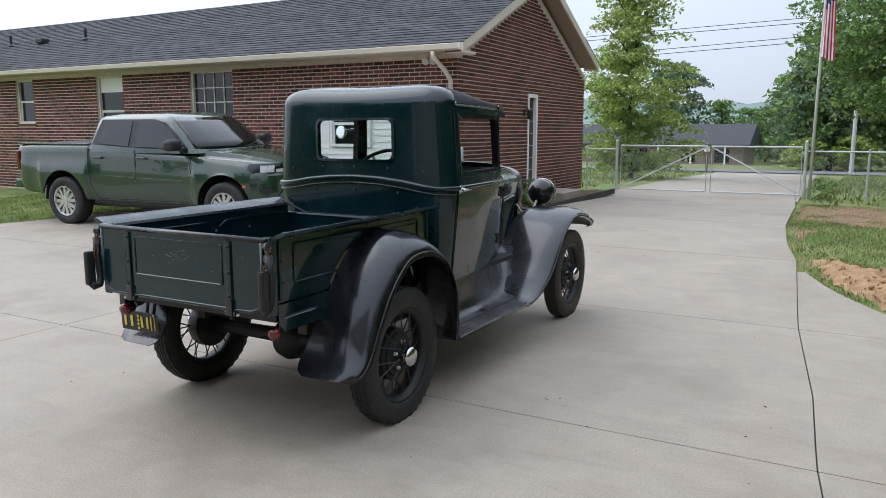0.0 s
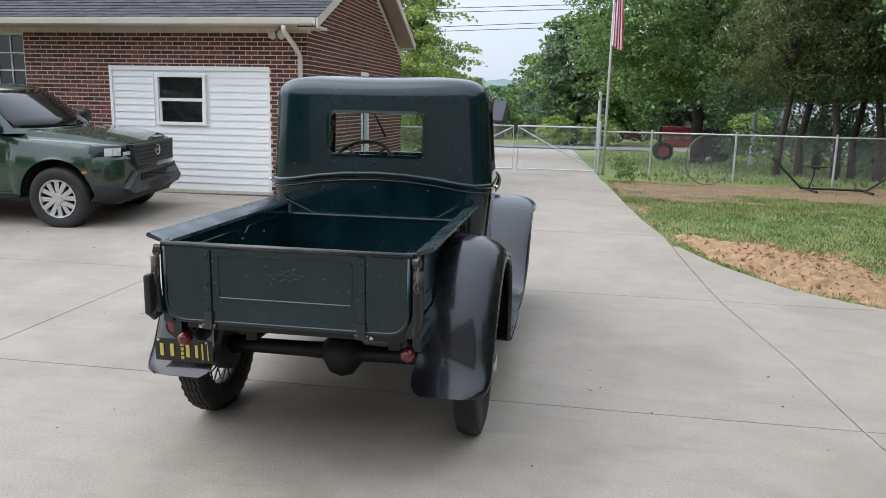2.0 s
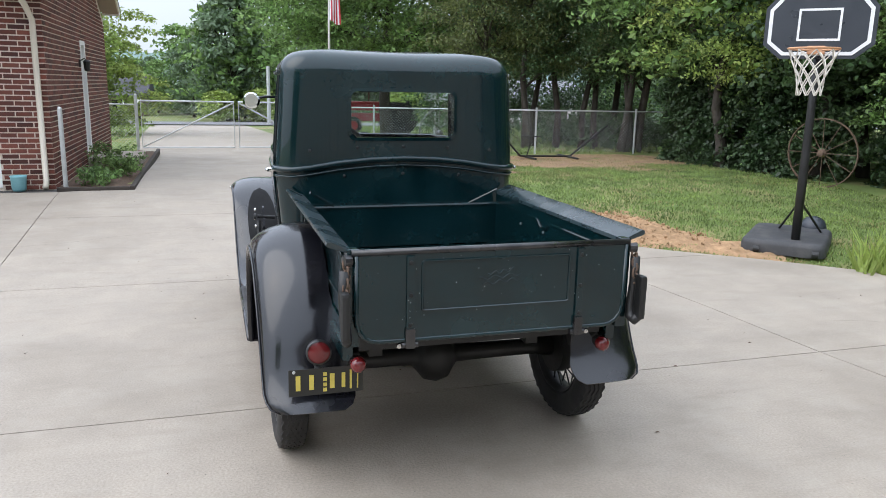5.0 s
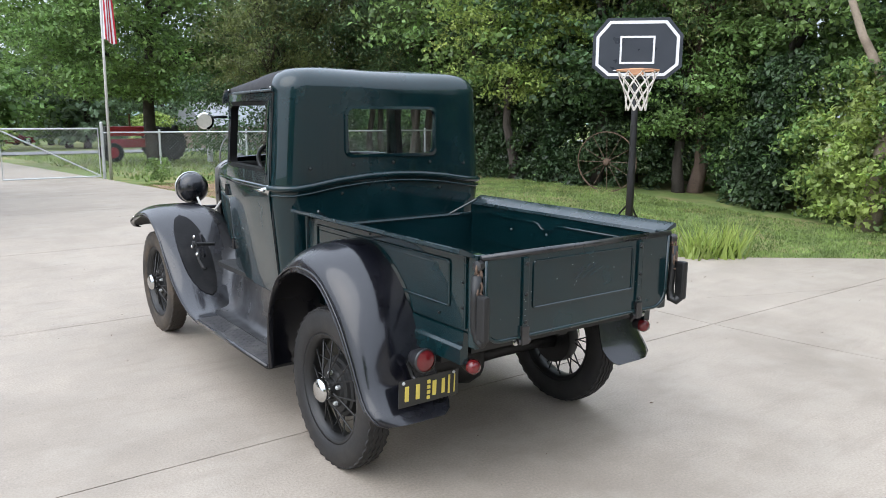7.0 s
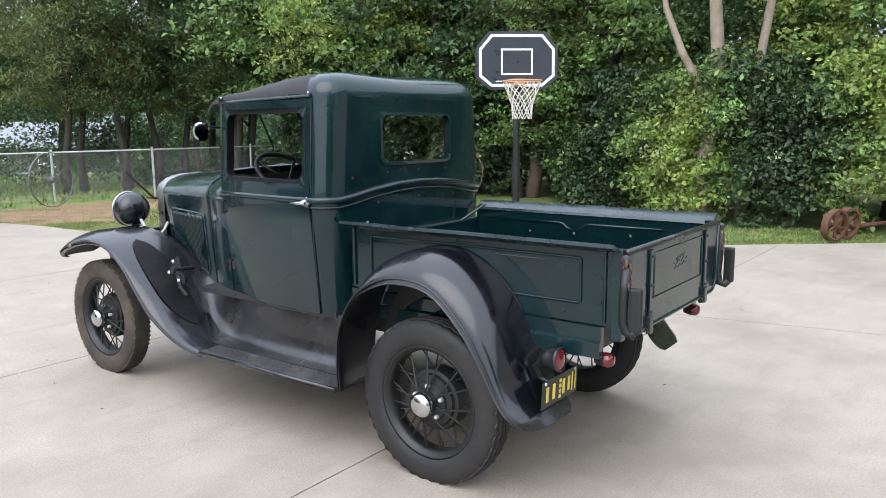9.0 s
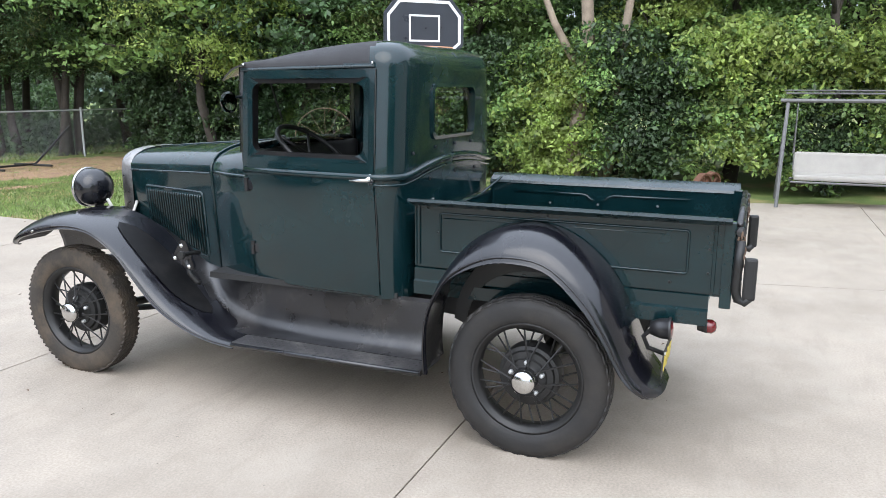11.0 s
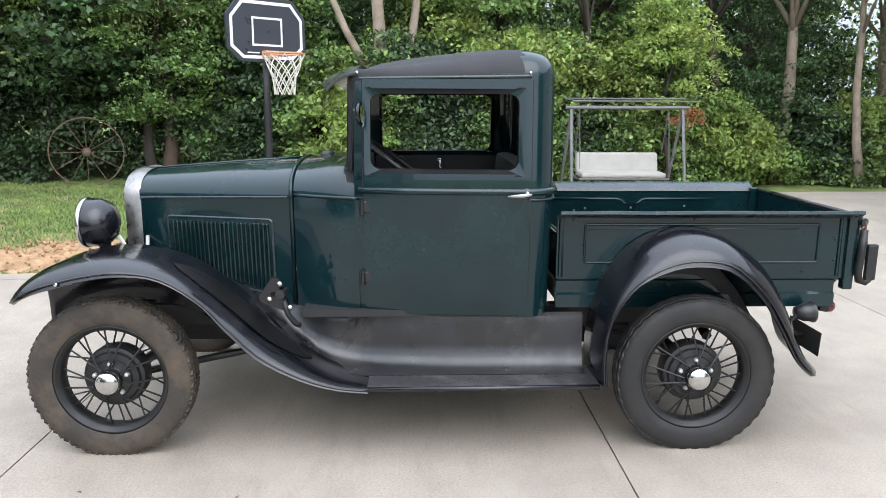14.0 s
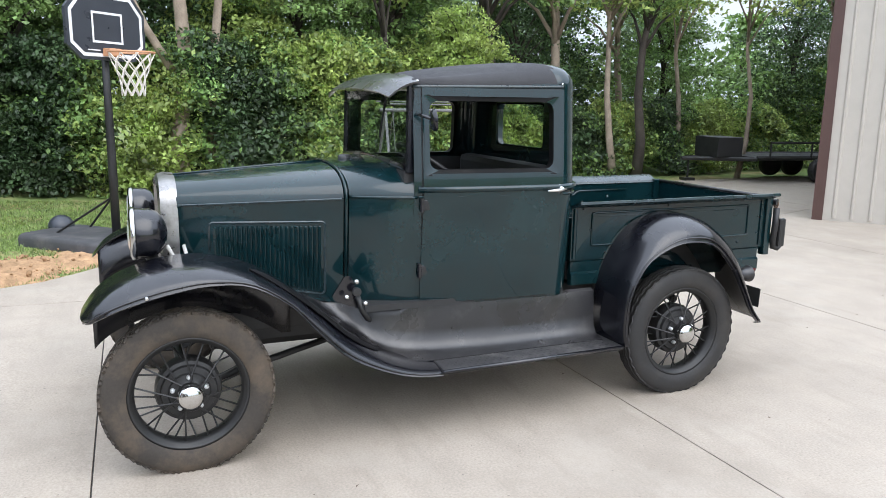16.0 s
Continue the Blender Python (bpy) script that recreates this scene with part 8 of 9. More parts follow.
# ---------------------------------------------------------------- plants
def leaf_mesh(name, centres, out, size, mat, rng, wide=0.55, droop=0.0, flat=0.5):
    """Many small folded leaves: centres (n, 3), outward ways (n, 3), length in metres."""
    n = len(centres)
    nrm = out * flat + rng.normal(size=(n, 3)) * 0.7 + np.array([0, 0, 0.45])
    nrm /= np.linalg.norm(nrm, axis=1, keepdims=True) + 1e-9
    u = rng.normal(size=(n, 3)) + np.array([0, 0, -droop])
    u -= nrm * (u * nrm).sum(1, keepdims=True)
    u /= np.linalg.norm(u, axis=1, keepdims=True) + 1e-9
    v = np.cross(nrm, u)
    ln = size * rng.uniform(0.6, 1.35, size=(n, 1))
    wd = ln * wide
    co = np.stack([centres - u * ln / 2, centres + v * wd / 2 + nrm * ln * 0.08 + u * ln * 0.05, centres + u * ln / 2 - nrm * ln * 0.06, centres - v * wd / 2 + nrm * ln * 0.08 + u * ln * 0.05], 1).reshape(-1, 3)
    me = bpy.data.meshes.new(name)
    me.vertices.add(4 * n)
    me.vertices.foreach_set("co", co.astype(np.float32).ravel())
    me.loops.add(4 * n)
    me.loops.foreach_set("vertex_index", np.arange(4 * n, dtype=np.int32))
    me.polygons.add(n)
    me.polygons.foreach_set("loop_start", np.arange(0, 4 * n, 4, dtype=np.int32))
    me.polygons.foreach_set("loop_total", np.full(n, 4, dtype=np.int32))
    me.materials.append(mat)
    me.update()
    me.validate()
    return me


def clump_cloud(rng, clumps, per, spread, sprays=0.0):
    """Leaf places round clump centres, and their ways outwards."""
    c = np.repeat(clumps, per, axis=0)
    d = rng.normal(size=(len(c), 3))
    d /= np.linalg.norm(d, axis=1, keepdims=True)
    r = spread * rng.uniform(0.15, 1.0, size=(len(c), 1)) ** 0.6
    if not sprays:
        return c + d * r * np.array([1, 1, 0.75]), d
    # sprays lie flat, longer outwards from the trunk than across, and hang at the tip
    way = c * np.array([1, 1, 0])
    way /= np.linalg.norm(way, axis=1, keepdims=True) + 1e-6
    side = np.stack([-way[:, 1], way[:, 0], 0 * way[:, 0]], 1)
    a = d * r
    along_, over = a[:, :1] * 1.5, a[:, 1:2] * 0.75
    drop = -sprays * np.abs(along_) ** 1.5 / max(spread, 0.1) ** 0.5
    return c + way * along_ + side * over + np.array([0, 0, 1.0]) * (a[:, 2:] * 0.28 + drop), d * 0.35 + np.array([0, 0, 0.55])


def crown_clumps(rng, n, radius, z0, z1, hollow=0.45, taper=0.0):
    """Clump centres in an uneven crown between z0 and z1."""
    pts = []
    while len(pts) < n:
        a, t = rng.uniform(0, math.tau), rng.uniform(0, 1)
        if taper and rng.uniform(0, 1) < taper * t:
            continue
        prof = math.sin(math.pi * (0.12 + 0.82 * t)) ** 0.7 * (1 - taper * t)
        edge = radius * prof * (0.75 + 0.35 * noise.noise((math.cos(a) * 1.7, math.sin(a) * 1.7, t * 3 + radius)))
        r = edge * rng.uniform(hollow, 1.0)
        pts.append((r * math.cos(a), r * math.sin(a), z0 + (z1 - z0) * t))
    return np.array(pts)


def tree(name, label, m, seed, height, radius, z0, leaf, mat, clumps, per, spread, trunk=0.16, bark="bark", limbs=9, droop=0.0, wide=0.55, lean=(0, 0), hollow=0.45, taper=0.0, apart=False):
    """A tree: tapered bent trunk, limbs to some of the clumps, and a crown of separate leaves."""
    rng = np.random.default_rng(seed)
    t = thing(name, m, label, "tree")
    cl = crown_clumps(rng, clumps, radius, z0, height, hollow, taper)
    bm = bmesh.new()
    line = [(lean[0] * k / 6 + 0.10 * math.sin(k * 1.3 + seed), lean[1] * k / 6 + 0.10 * math.cos(k * 1.7 + seed), -0.2 + (height * 0.86 + 0.2) * k / 6) for k in range(7)]
    tube(bm, line, [trunk * (1.2 if k == 0 else 1.0) * (1 - 0.13 * k) for k in range(7)], 10)
    for k in range(limbs):
        c = Vector(cl[k * len(cl) // limbs])
        zz = max(0.3, min(c.z * 0.75, height * 0.8))
        f = (zz + 0.2) / (height * 0.86 + 0.2) * 6
        j = min(int(f), 5)
        base = Vector(line[j]).lerp(Vector(line[j + 1]), f - j)
        mid = base.lerp(c, 0.5) + Vector((0, 0, 0.15))
        limb = bmesh.new() if apart else bm
        tube(limb, [base, mid, c], [trunk * 0.38, trunk * 0.25, 0.012], 6)
        if apart:
            part("limb", limb, M[bark], t, smooth=True)
    part("trunk", bm, M[bark], t, smooth=True)
    pos, out = clump_cloud(rng, cl, per, spread, 0.25 + 0.3 * droop)
    me = leaf_mesh("crown", pos, out, leaf, mat, rng, wide, droop)
    o = new("crown", me)
    o.parent = t
    return t


# near trees
tree("maple_tree", "broad dark green maple with a stout trunk behind the fence", pose(5.6, 25.3, rise(0, 25.3)), 3, 10.0, 6.8, 2.4, 0.17, M["leaf"], 680, 100, 0.9, 0.24, limbs=14)
tree("young_maple", "slender light green maple beyond the gate", pose(-4.9, 25.5, rise(0, 25.5)), 8, 7.6, 3.9, 0.3, 0.15, M["leaf_light"], 300, 80, 0.55, 0.10, limbs=14, hollow=0.1, taper=0.52)
tree("box_elder", "young tree with pale yellow-green drooping sprays over the lawn", pose(8.75, 9.5, 0.1), 27, 4.8, 2.1, 1.95, 0.08, M["leaf_light"], 100, 120, 0.48, 0.12, limbs=16, droop=0.7, apart=True)
cedar = [tree("cedar_tree", "dark shaggy cedar with bare lower trunk", pose(6.4, 17.0, rise(0, 17)), 11, 7.2, 2.3, 2.2, 0.088, M["leaf_cedar"], 170, 115, 0.55, 0.10, limbs=16, droop=0.8, wide=0.35),
         tree("cedar_tree", "dark shaggy cedar with bare lower trunk", pose(9.39, 14.2, rise(0, 14)), 12, 6.9, 2.2, 2.1, 0.085, M["leaf_dark"], 170, 115, 0.5, 0.11, limbs=16, droop=0.8, wide=0.4)]
for k, (x, y, r, s) in enumerate([(7.06, 17.5, 40, 1.05), (9.52, 16.0, 130, 0.95), (8.47, 16.5, 200, 1.05), (7.48, 16.4, 260, 1.0), (10.6, 16.9, 310, 1.1), (9.94, 14.3, 80, 0.95), (9.23, 16.1, 20, 1.0), (9.62, 14.5, 250, 1.05), (11.2, 12.5, 20, 1.1), (12.5, 15.5, 170, 1.15), (8.38, 17.6, 50, 1.0), (9.4, 10.6, 210, 0.9), (9.9, 14.2, 330, 1.0), (8.8, 22, 100, 1.2)]):
    copy_thing(cedar[k % 2], Matrix.LocRotScale((x, y, rise(x, y)), Euler((0, 0, radians(r))), (s, s, s)))

tree("cedar_tree", "cedar with a stout reddish-brown trunk in the hedge", pose(10.25, 5.88, -0.05), 13, 6.0, 1.6, 2.5, 0.085, M["leaf_cedar"], 100, 105, 0.5, 0.15, "red_bark", limbs=14, droop=0.8, wide=0.35, apart=True)

broad = [tree("hedgerow_tree", "leafy mid-green tree in the hedgerow", pose(10.4, 7.6, 0.1), 21, 5.3, 2.0, 1.2, 0.10, M["leaf_dark"], 210, 70, 0.5, 0.12, limbs=12),
         tree("hedgerow_tree", "leafy green tree with a stouter trunk in the hedgerow", pose(10.9, 4.6, 0), 22, 5.6, 2.1, 1.4, 0.11, M["leaf"], 200, 70, 0.55, 0.15, limbs=12),
         tree("hedgerow_tree", "light green sapling with hanging sprays in the hedgerow", pose(9.3, 8.6, 0.1), 23, 4.6, 1.55, 1.9, 0.11, M["leaf_light"], 120, 60, 0.42, 0.07, limbs=14, droop=0.5)]
for k, (x, y, r, s) in enumerate([(11.3, 1.8, 40, 1.0), (10.8, -0.4, 100, 0.9), (11.6, -5.4, 280, 0.8), (12.0, -2.6, 200, 1.0), (13.3, -7.2, 10, 0.9), (12.8, -10.6, 70, 0.8), 
                                  (12.2, -14.5, 20, 0.9), (10.1, 6.1, 300, 0.75), (13.0, -17.5, 45, 1.0), (9.5, 11.6, 200, 1.35), (9.4, 7.6, 120, 1.3), (9.6, 9.8, 40, 1.4)]):
    copy_thing(broad[k % 2], Matrix.LocRotScale((x, y, rise(x, y)), Euler((0, 0, radians(r))), (s, s, s)))
for k, (x, y, r, s) in enumerate([(13.4, 11.4, 15, 1.9), (13.0, 8.6, 140, 1.75), (14.2, 6.2, 260, 1.9), (13.2, 3.6, 70, 1.7), (14.4, 1.2, 190, 1.85), (13.8, -1.4, 320, 1.6), (15.5, -4.2, 100, 1.5), (16.5, -9, 30, 1.5), (12.6, 14.2, 200, 2.0), (15.5, 17.5, 300, 2.1)]):
    copy_thing(broad[k % 2], Matrix.LocRotScale((x, y, rise(x, y)), Euler((0, 0, radians(r))), (s * 0.85, s * 0.85, s)))
for x, y, r, s in ((9.9, -3.3, 120, 0.75), (10.6, 1.0, 250, 0.85)):
    copy_thing(broad[2], Matrix.LocRotScale((x, y, 0), Euler((0, 0, radians(r))), (s, s, s)))

tall = tree("forked_tree", "tall pale-barked tree with a forked leaning trunk", pose(9.02, 2.0, 0), 31, 8.5, 2.0, 4.4, 0.12, M["leaf_light"], 80, 55, 0.5, 0.15, "pale_bark", 14, lean=(0.1, -0.1))
bm = bmesh.new()
tube(bm, [(0.05, 0.0, 1.9), (0.05, 0.45, 2.7), (0.1, 0.75, 3.4), (0.2, 1.0, 4.6)], [0.075, 0.06, 0.05, 0.03], 8)
part("side_limb", bm, M["pale_bark"], tall, smooth=True)
bm = bmesh.new()
tube(bm, [(0.5, -0.45, 0.0), (0.45, -0.6, 2.2), (0.6, -0.85, 4.2), (0.8, -1.0, 7)], [0.09, 0.075, 0.06, 0.03], 8)
part("second_stem", bm, M["pale_bark"], tall, smooth=True)
for k, (x, y, s, r) in enumerate([(11.0, -4.5, 1.0, 90), (10.6, -5.85, 1.05, 200), (10.2, -7.15, 1.0, 20), (9.95, -7.6, 0.95, 150), (9.3, -10.0, 1.0, 260), (8.6, -12.0, 1.1, 310), (10.2, -2.0, 1, 40), (12.4, -8.6, 1, 70), (10.9, -9.4, 1, 120)]):
    pine = tree("tall_tree", "tall bare-trunked tree with a high thin crown", pose(x, y, 0, 0, 0, r), 40 + k, 6.8, 1.8, 3.6, 0.12, M["leaf"] if k % 2 else M["leaf_light"], 60, 45, 0.55, (0.14, 0.15, 0.09, 0.12, 0.06, 0.17, 0.1, 0.12, 0.07)[k], "pale_bark" if k % 3 else "bark", 16, lean=(0.25 * (-1) ** k, 0.2))

# ivy and shrubs along the edge of the lawn
rng = np.random.default_rng(77)
HEDGE = [(12.0, 8.9), (10.0, 8.75), (8.0, 8.75), (7.0, 9.05), (6.3, 9.9), (5.4, 10.0), (4.6, 9.7), (3.4, 9.3), (2.4, 8.75), (1.0, 8.7), (-0.5, 8.85), (-1.6, 9.5), (-3.2, 9.9), (-5, 10.1), (-8, 10.3), (-11, 10.7), (-16, 11.2)]
pts, outs = [], []
cl = []
for i in range(2300):
    y = rng.uniform(-16, 12)
    x = table([(a, b) for a, b in HEDGE[::-1]], y)
    top = 2.55 + 0.75 * noise.noise((y * 0.55, 0, 1)) + 0.4 * noise.noise((y * 1.7, 2, 1))
    if -13.5 < y < -3.5:
        top *= 0.62
    z = top * rng.uniform(0.0, 1.0) ** 0.8
    if 5.1 < y < 6.4 and z < 0.72:
        continue
    depth = 0.45 * noise.noise((y * 0.9, z * 1.1, 5)) + 0.30 * noise.noise((y * 2.6, z * 2.8, 6)) + 0.45 * (z / top) ** 2 + rng.uniform(0, 0.45)
    cl.append((x + depth, y, z + 0.04))
pos, out = clump_cloud(rng, np.array(cl), 84, 0.29)
off = pos - np.repeat(np.array(cl), 84, axis=0)
pos[:, 2] += 0.55 * off[:, 0] - 0.45 * off[:, 2]
pos[:, 2] = np.abs(pos[:, 2])
out = out * 0.3 + np.array([-0.5, 0, 0.5])
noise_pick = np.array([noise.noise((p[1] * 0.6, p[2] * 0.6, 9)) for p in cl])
# from y 3.6 on, darker leaves are picked to paint the trees' shade
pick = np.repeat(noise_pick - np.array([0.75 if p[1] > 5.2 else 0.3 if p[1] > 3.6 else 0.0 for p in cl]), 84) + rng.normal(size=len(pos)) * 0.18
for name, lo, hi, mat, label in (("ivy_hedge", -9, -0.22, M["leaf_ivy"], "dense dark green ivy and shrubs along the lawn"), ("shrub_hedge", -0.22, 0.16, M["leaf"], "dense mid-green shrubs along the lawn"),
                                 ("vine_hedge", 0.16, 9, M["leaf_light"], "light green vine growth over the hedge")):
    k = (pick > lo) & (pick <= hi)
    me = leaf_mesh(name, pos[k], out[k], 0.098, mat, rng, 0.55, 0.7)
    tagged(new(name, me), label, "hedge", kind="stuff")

# shade behind the hedge: a dark bank of twigs and leaves
cl = np.stack([rng.uniform(10.4, 14.5, 700), rng.uniform(-17, 12, 700), rng.uniform(0.2, 1.0, 700) ** 1.3 * 3.0], 1)
cl[:, 0] += np.where(cl[:, 1] < -1.5, 1.2, 0)
pos, out = clump_cloud(rng, cl, 40, 0.6)
tagged(new("understorey", leaf_mesh("understorey", pos, out, 0.15, M["leaf"], rng)), "green undergrowth behind the hedge", "undergrowth", kind="stuff")

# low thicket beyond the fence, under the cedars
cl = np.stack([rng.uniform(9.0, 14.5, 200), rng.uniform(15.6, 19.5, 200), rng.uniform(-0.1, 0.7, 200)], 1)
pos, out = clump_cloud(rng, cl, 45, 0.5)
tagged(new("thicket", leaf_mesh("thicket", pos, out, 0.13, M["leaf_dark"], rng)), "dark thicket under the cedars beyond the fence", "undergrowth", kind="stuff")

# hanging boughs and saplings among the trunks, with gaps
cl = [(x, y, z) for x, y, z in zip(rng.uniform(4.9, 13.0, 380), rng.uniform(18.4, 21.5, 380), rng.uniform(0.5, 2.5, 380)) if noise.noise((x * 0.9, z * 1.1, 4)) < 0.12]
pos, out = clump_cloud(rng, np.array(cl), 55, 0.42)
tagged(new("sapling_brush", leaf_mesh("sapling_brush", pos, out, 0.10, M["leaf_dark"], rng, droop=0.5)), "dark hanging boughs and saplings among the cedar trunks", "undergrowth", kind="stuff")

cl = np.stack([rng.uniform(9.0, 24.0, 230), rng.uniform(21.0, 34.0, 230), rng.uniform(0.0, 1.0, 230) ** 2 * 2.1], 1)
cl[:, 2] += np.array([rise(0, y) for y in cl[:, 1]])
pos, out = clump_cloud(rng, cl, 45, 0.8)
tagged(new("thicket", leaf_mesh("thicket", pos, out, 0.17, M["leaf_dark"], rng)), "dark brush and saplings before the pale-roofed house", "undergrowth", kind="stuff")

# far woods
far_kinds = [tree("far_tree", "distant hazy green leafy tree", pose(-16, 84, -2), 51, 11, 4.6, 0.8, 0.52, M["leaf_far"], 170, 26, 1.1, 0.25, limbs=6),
             tree("far_tree", "distant mid-green leafy tree", pose(-3, 80, -2), 52, 9, 4.2, 0.6, 0.50, M["leaf"], 150, 26, 1.1, 0.25, limbs=6)]
rr = random.Random(4)
spots = [(-24, 90), (-9, 92), (2, 60), (7, 88), (10, 58), (16, 75), (15, 56), (22, 62), (27, 72), (33, 44), (30, 40), (24, 34), (22, 30), (28, 28), (19, 22), (24, 18), (20, 12), (26, 8), (19, 5), (24, 0), (20, -6), (26, -12), (21, -16), (24, -24), (18, -26), (13, -24), (28, 60), (33, 54), (40, 62), (21, 64), (36, 48), (-34, 88), (-42, 80), (-1, 74), (0.5, 52), (-6, 84), (-2, 66), (3, 70), (10, 74), (-11, 86), (-7, 92), (1, 80), (-18, 90)]
# unseen trees to the south, added to darken the cab back's reflections
UNSEEN_SOUTH = [(-26, -25), (-20, -27), (-14, -24), (-9, -26), (-4, -22), (0, -24), (5, -26), (9, -30), (-17, -32), (-11, -19), (-6, -31), (2, -31), (-23, -20), (-7, -18), (-2.5, -17.5), (1.5, -19), (-15, -17)]
spots += UNSEEN_SOUTH
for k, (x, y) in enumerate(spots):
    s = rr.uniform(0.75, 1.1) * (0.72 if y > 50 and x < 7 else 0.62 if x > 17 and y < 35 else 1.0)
    copy_thing(far_kinds[1 if (x, y) in UNSEEN_SOUTH else k % 2], Matrix.LocRotScale((x, y, rise(x, y)), Euler((0, 0, rr.uniform(0, 6))), (s, s, s)))
for x, y, s, turn in ((0.9, 53, 1.0, 1.0), (3.0, 57, 1.1, 2.2), (9.5, 62, 1.1, 4.0)):
    copy_thing(far_kinds[1], Matrix.LocRotScale((x, y, rise(x, y)), Euler((0, 0, turn)), (s, s, s)))
# roadside bushes
bush = tree("roadside_bush", "bright green rounded bush by the road", pose(-0.3, 49.5, rise(0, 49)), 61, 2.0, 1.5, 0.2, 0.22, M["leaf_light"], 60, 45, 0.5, 0.05, limbs=5)
for x, y, s in ((2.6, 50, 1.1), (12.5, 50, 1.2)):
    copy_thing(bush, Matrix.LocRotScale((x, y, rise(x, y)), Euler((0, 0, x)), (s, s, s)))

# wooded hills on the horizon
hills = bmesh.new()
for band, (y0, h, seed) in enumerate(((150, 11.5, 3), (210, 17, 9))):
    rows = []
    for j in range(6):
        y = y0 + j * 12
        row = []
        for i in range(160):
            x = -240 + 3.0 * i
            lump = 1.6 * noise.noise((x * 0.13, y * 0.13, seed)) + 1.0 * noise.noise((x * 0.35, y * 0.35, seed))
            base = h * (0.7 + 0.45 * noise.noise((x * 0.012, seed, 0)))
            row.append((x, y, -4 + (base + 4) * math.sin(min(1.0, j / 4) * math.pi / 2) + (lump if j else 0)))
        rows.append(row)
    loft(hills, rows, closed_ring=False)
# distance haze is mixed into this pale bluish base colour
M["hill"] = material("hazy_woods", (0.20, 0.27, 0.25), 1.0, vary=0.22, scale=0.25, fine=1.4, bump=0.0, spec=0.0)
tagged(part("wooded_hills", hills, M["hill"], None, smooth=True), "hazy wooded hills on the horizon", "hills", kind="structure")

# blade plants: lawn grass, an iris clump, weeds
def blades(name, places, height, mat, rng, lean=0.5, wide=0.012):
    n = len(places)
    a = rng.uniform(0, math.tau, n)
    h = height * rng.uniform(0.5, 1.3, n)
    side = np.stack([np.cos(a), np.sin(a), 0 * a], 1) * wide
    b = rng.uniform(0, math.tau, n)
    tip = places + np.stack([np.cos(b) * h * lean * rng.uniform(0.1, 1, n), np.sin(b) * h * lean * rng.uniform(0.1, 1, n), h], 1)
    co = np.stack([places - side, places + side, tip], 1).reshape(-1, 3)
    me = bpy.data.meshes.new(name)
    me.vertices.add(3 * n)
    me.vertices.foreach_set("co", co.astype(np.float32).ravel())
    me.loops.add(3 * n)
    me.loops.foreach_set("vertex_index", np.arange(3 * n, dtype=np.int32))
    me.polygons.add(n)
    me.polygons.foreach_set("loop_start", np.arange(0, 3 * n, 3, dtype=np.int32))
    me.polygons.foreach_set("loop_total", np.full(n, 3, dtype=np.int32))
    me.materials.append(mat)
    me.update()
    return me


def bare(x, y):
    """Where the lawn is worn to dirt, 0 to 1."""
    a = math.exp(-(((x - 3.5) * 0.75 + (y - 4.5) * 0.62) / 0.55) ** 2 - (((x - 3.5) * 0.62 - (y - 4.5) * 0.75) / 1.3) ** 2)
    b = math.exp(-((y - 11.5 - 0.05 * (x - 5)) / 2.7) ** 2) * (1 if x > 2 else 0) * 0.78
    c = 0.6 * math.exp(-((x - 4.3) / 0.7) ** 2 - ((y - 3.3) / 0.45) ** 2)
    d = 0.55 * math.exp(-((x - along(EDGE, y)) / 0.22) ** 2)
    return max(a, b, c, d) + 0.3 * noise.noise((x * 1.6, y * 1.6, 7)) + 0.42 * noise.noise((x * 0.55, y * 0.8, 3))


spots = []
while len(spots) < 90000:
    if rng.random() < 0.85:
        x, y = rng.uniform(1.9, 9.0), 13.3 - 14 * rng.random() ** 0.9
        if x < along(EDGE, y) + 0.02:
            continue
        if bare(x, y) > 0.35 + 0.25 * rng.random():
            continue
    else:
        x, y = rng.uniform(-13, -7.7), rng.uniform(4.0, 7.5)
        if x > along(WEST, y) - 0.02:
            continue
    spots.append((x, y, lawn_height(x, y)))
tagged(new("lawn_grass", blades("lawn_grass", np.array(spots), 0.035, M["blade"], rng, 0.9, 0.007)), "short green lawn grass", "grass", kind="stuff")
dry = []
while len(dry) < 40000:
    x, y = rng.uniform(1.9, 9.0), 13.3 - 14 * rng.random() ** 0.9
    if x < along(EDGE, y) + 0.02 or bare(x, y) + 0.3 * noise.noise((x * 0.9, y * 0.9, 12)) < 0.05 + 0.3 * rng.random():
        continue
    dry.append((x, y, lawn_height(x, y) - 0.004))
tagged(new("dry_grass", blades("dry_grass", np.array(dry), 0.028, M["dry_blade"], rng, 1.2, 0.006)), "dry straw-coloured grass among the lawn", "grass", kind="stuff")
spots = []
for i in range(14000):
    x, y = rng.uniform(-12, 14), rng.uniform(13.6, 38)
    if -3.6 < x < 2.2:
        continue
    spots.append((x, y, rise(x, y) - 0.02))
tagged(new("verge_grass", blades("verge_grass", np.array(spots), 0.10, M["blade"], rng, 0.7, 0.03)), "rough verge grass beyond the gate", "grass", kind="stuff")

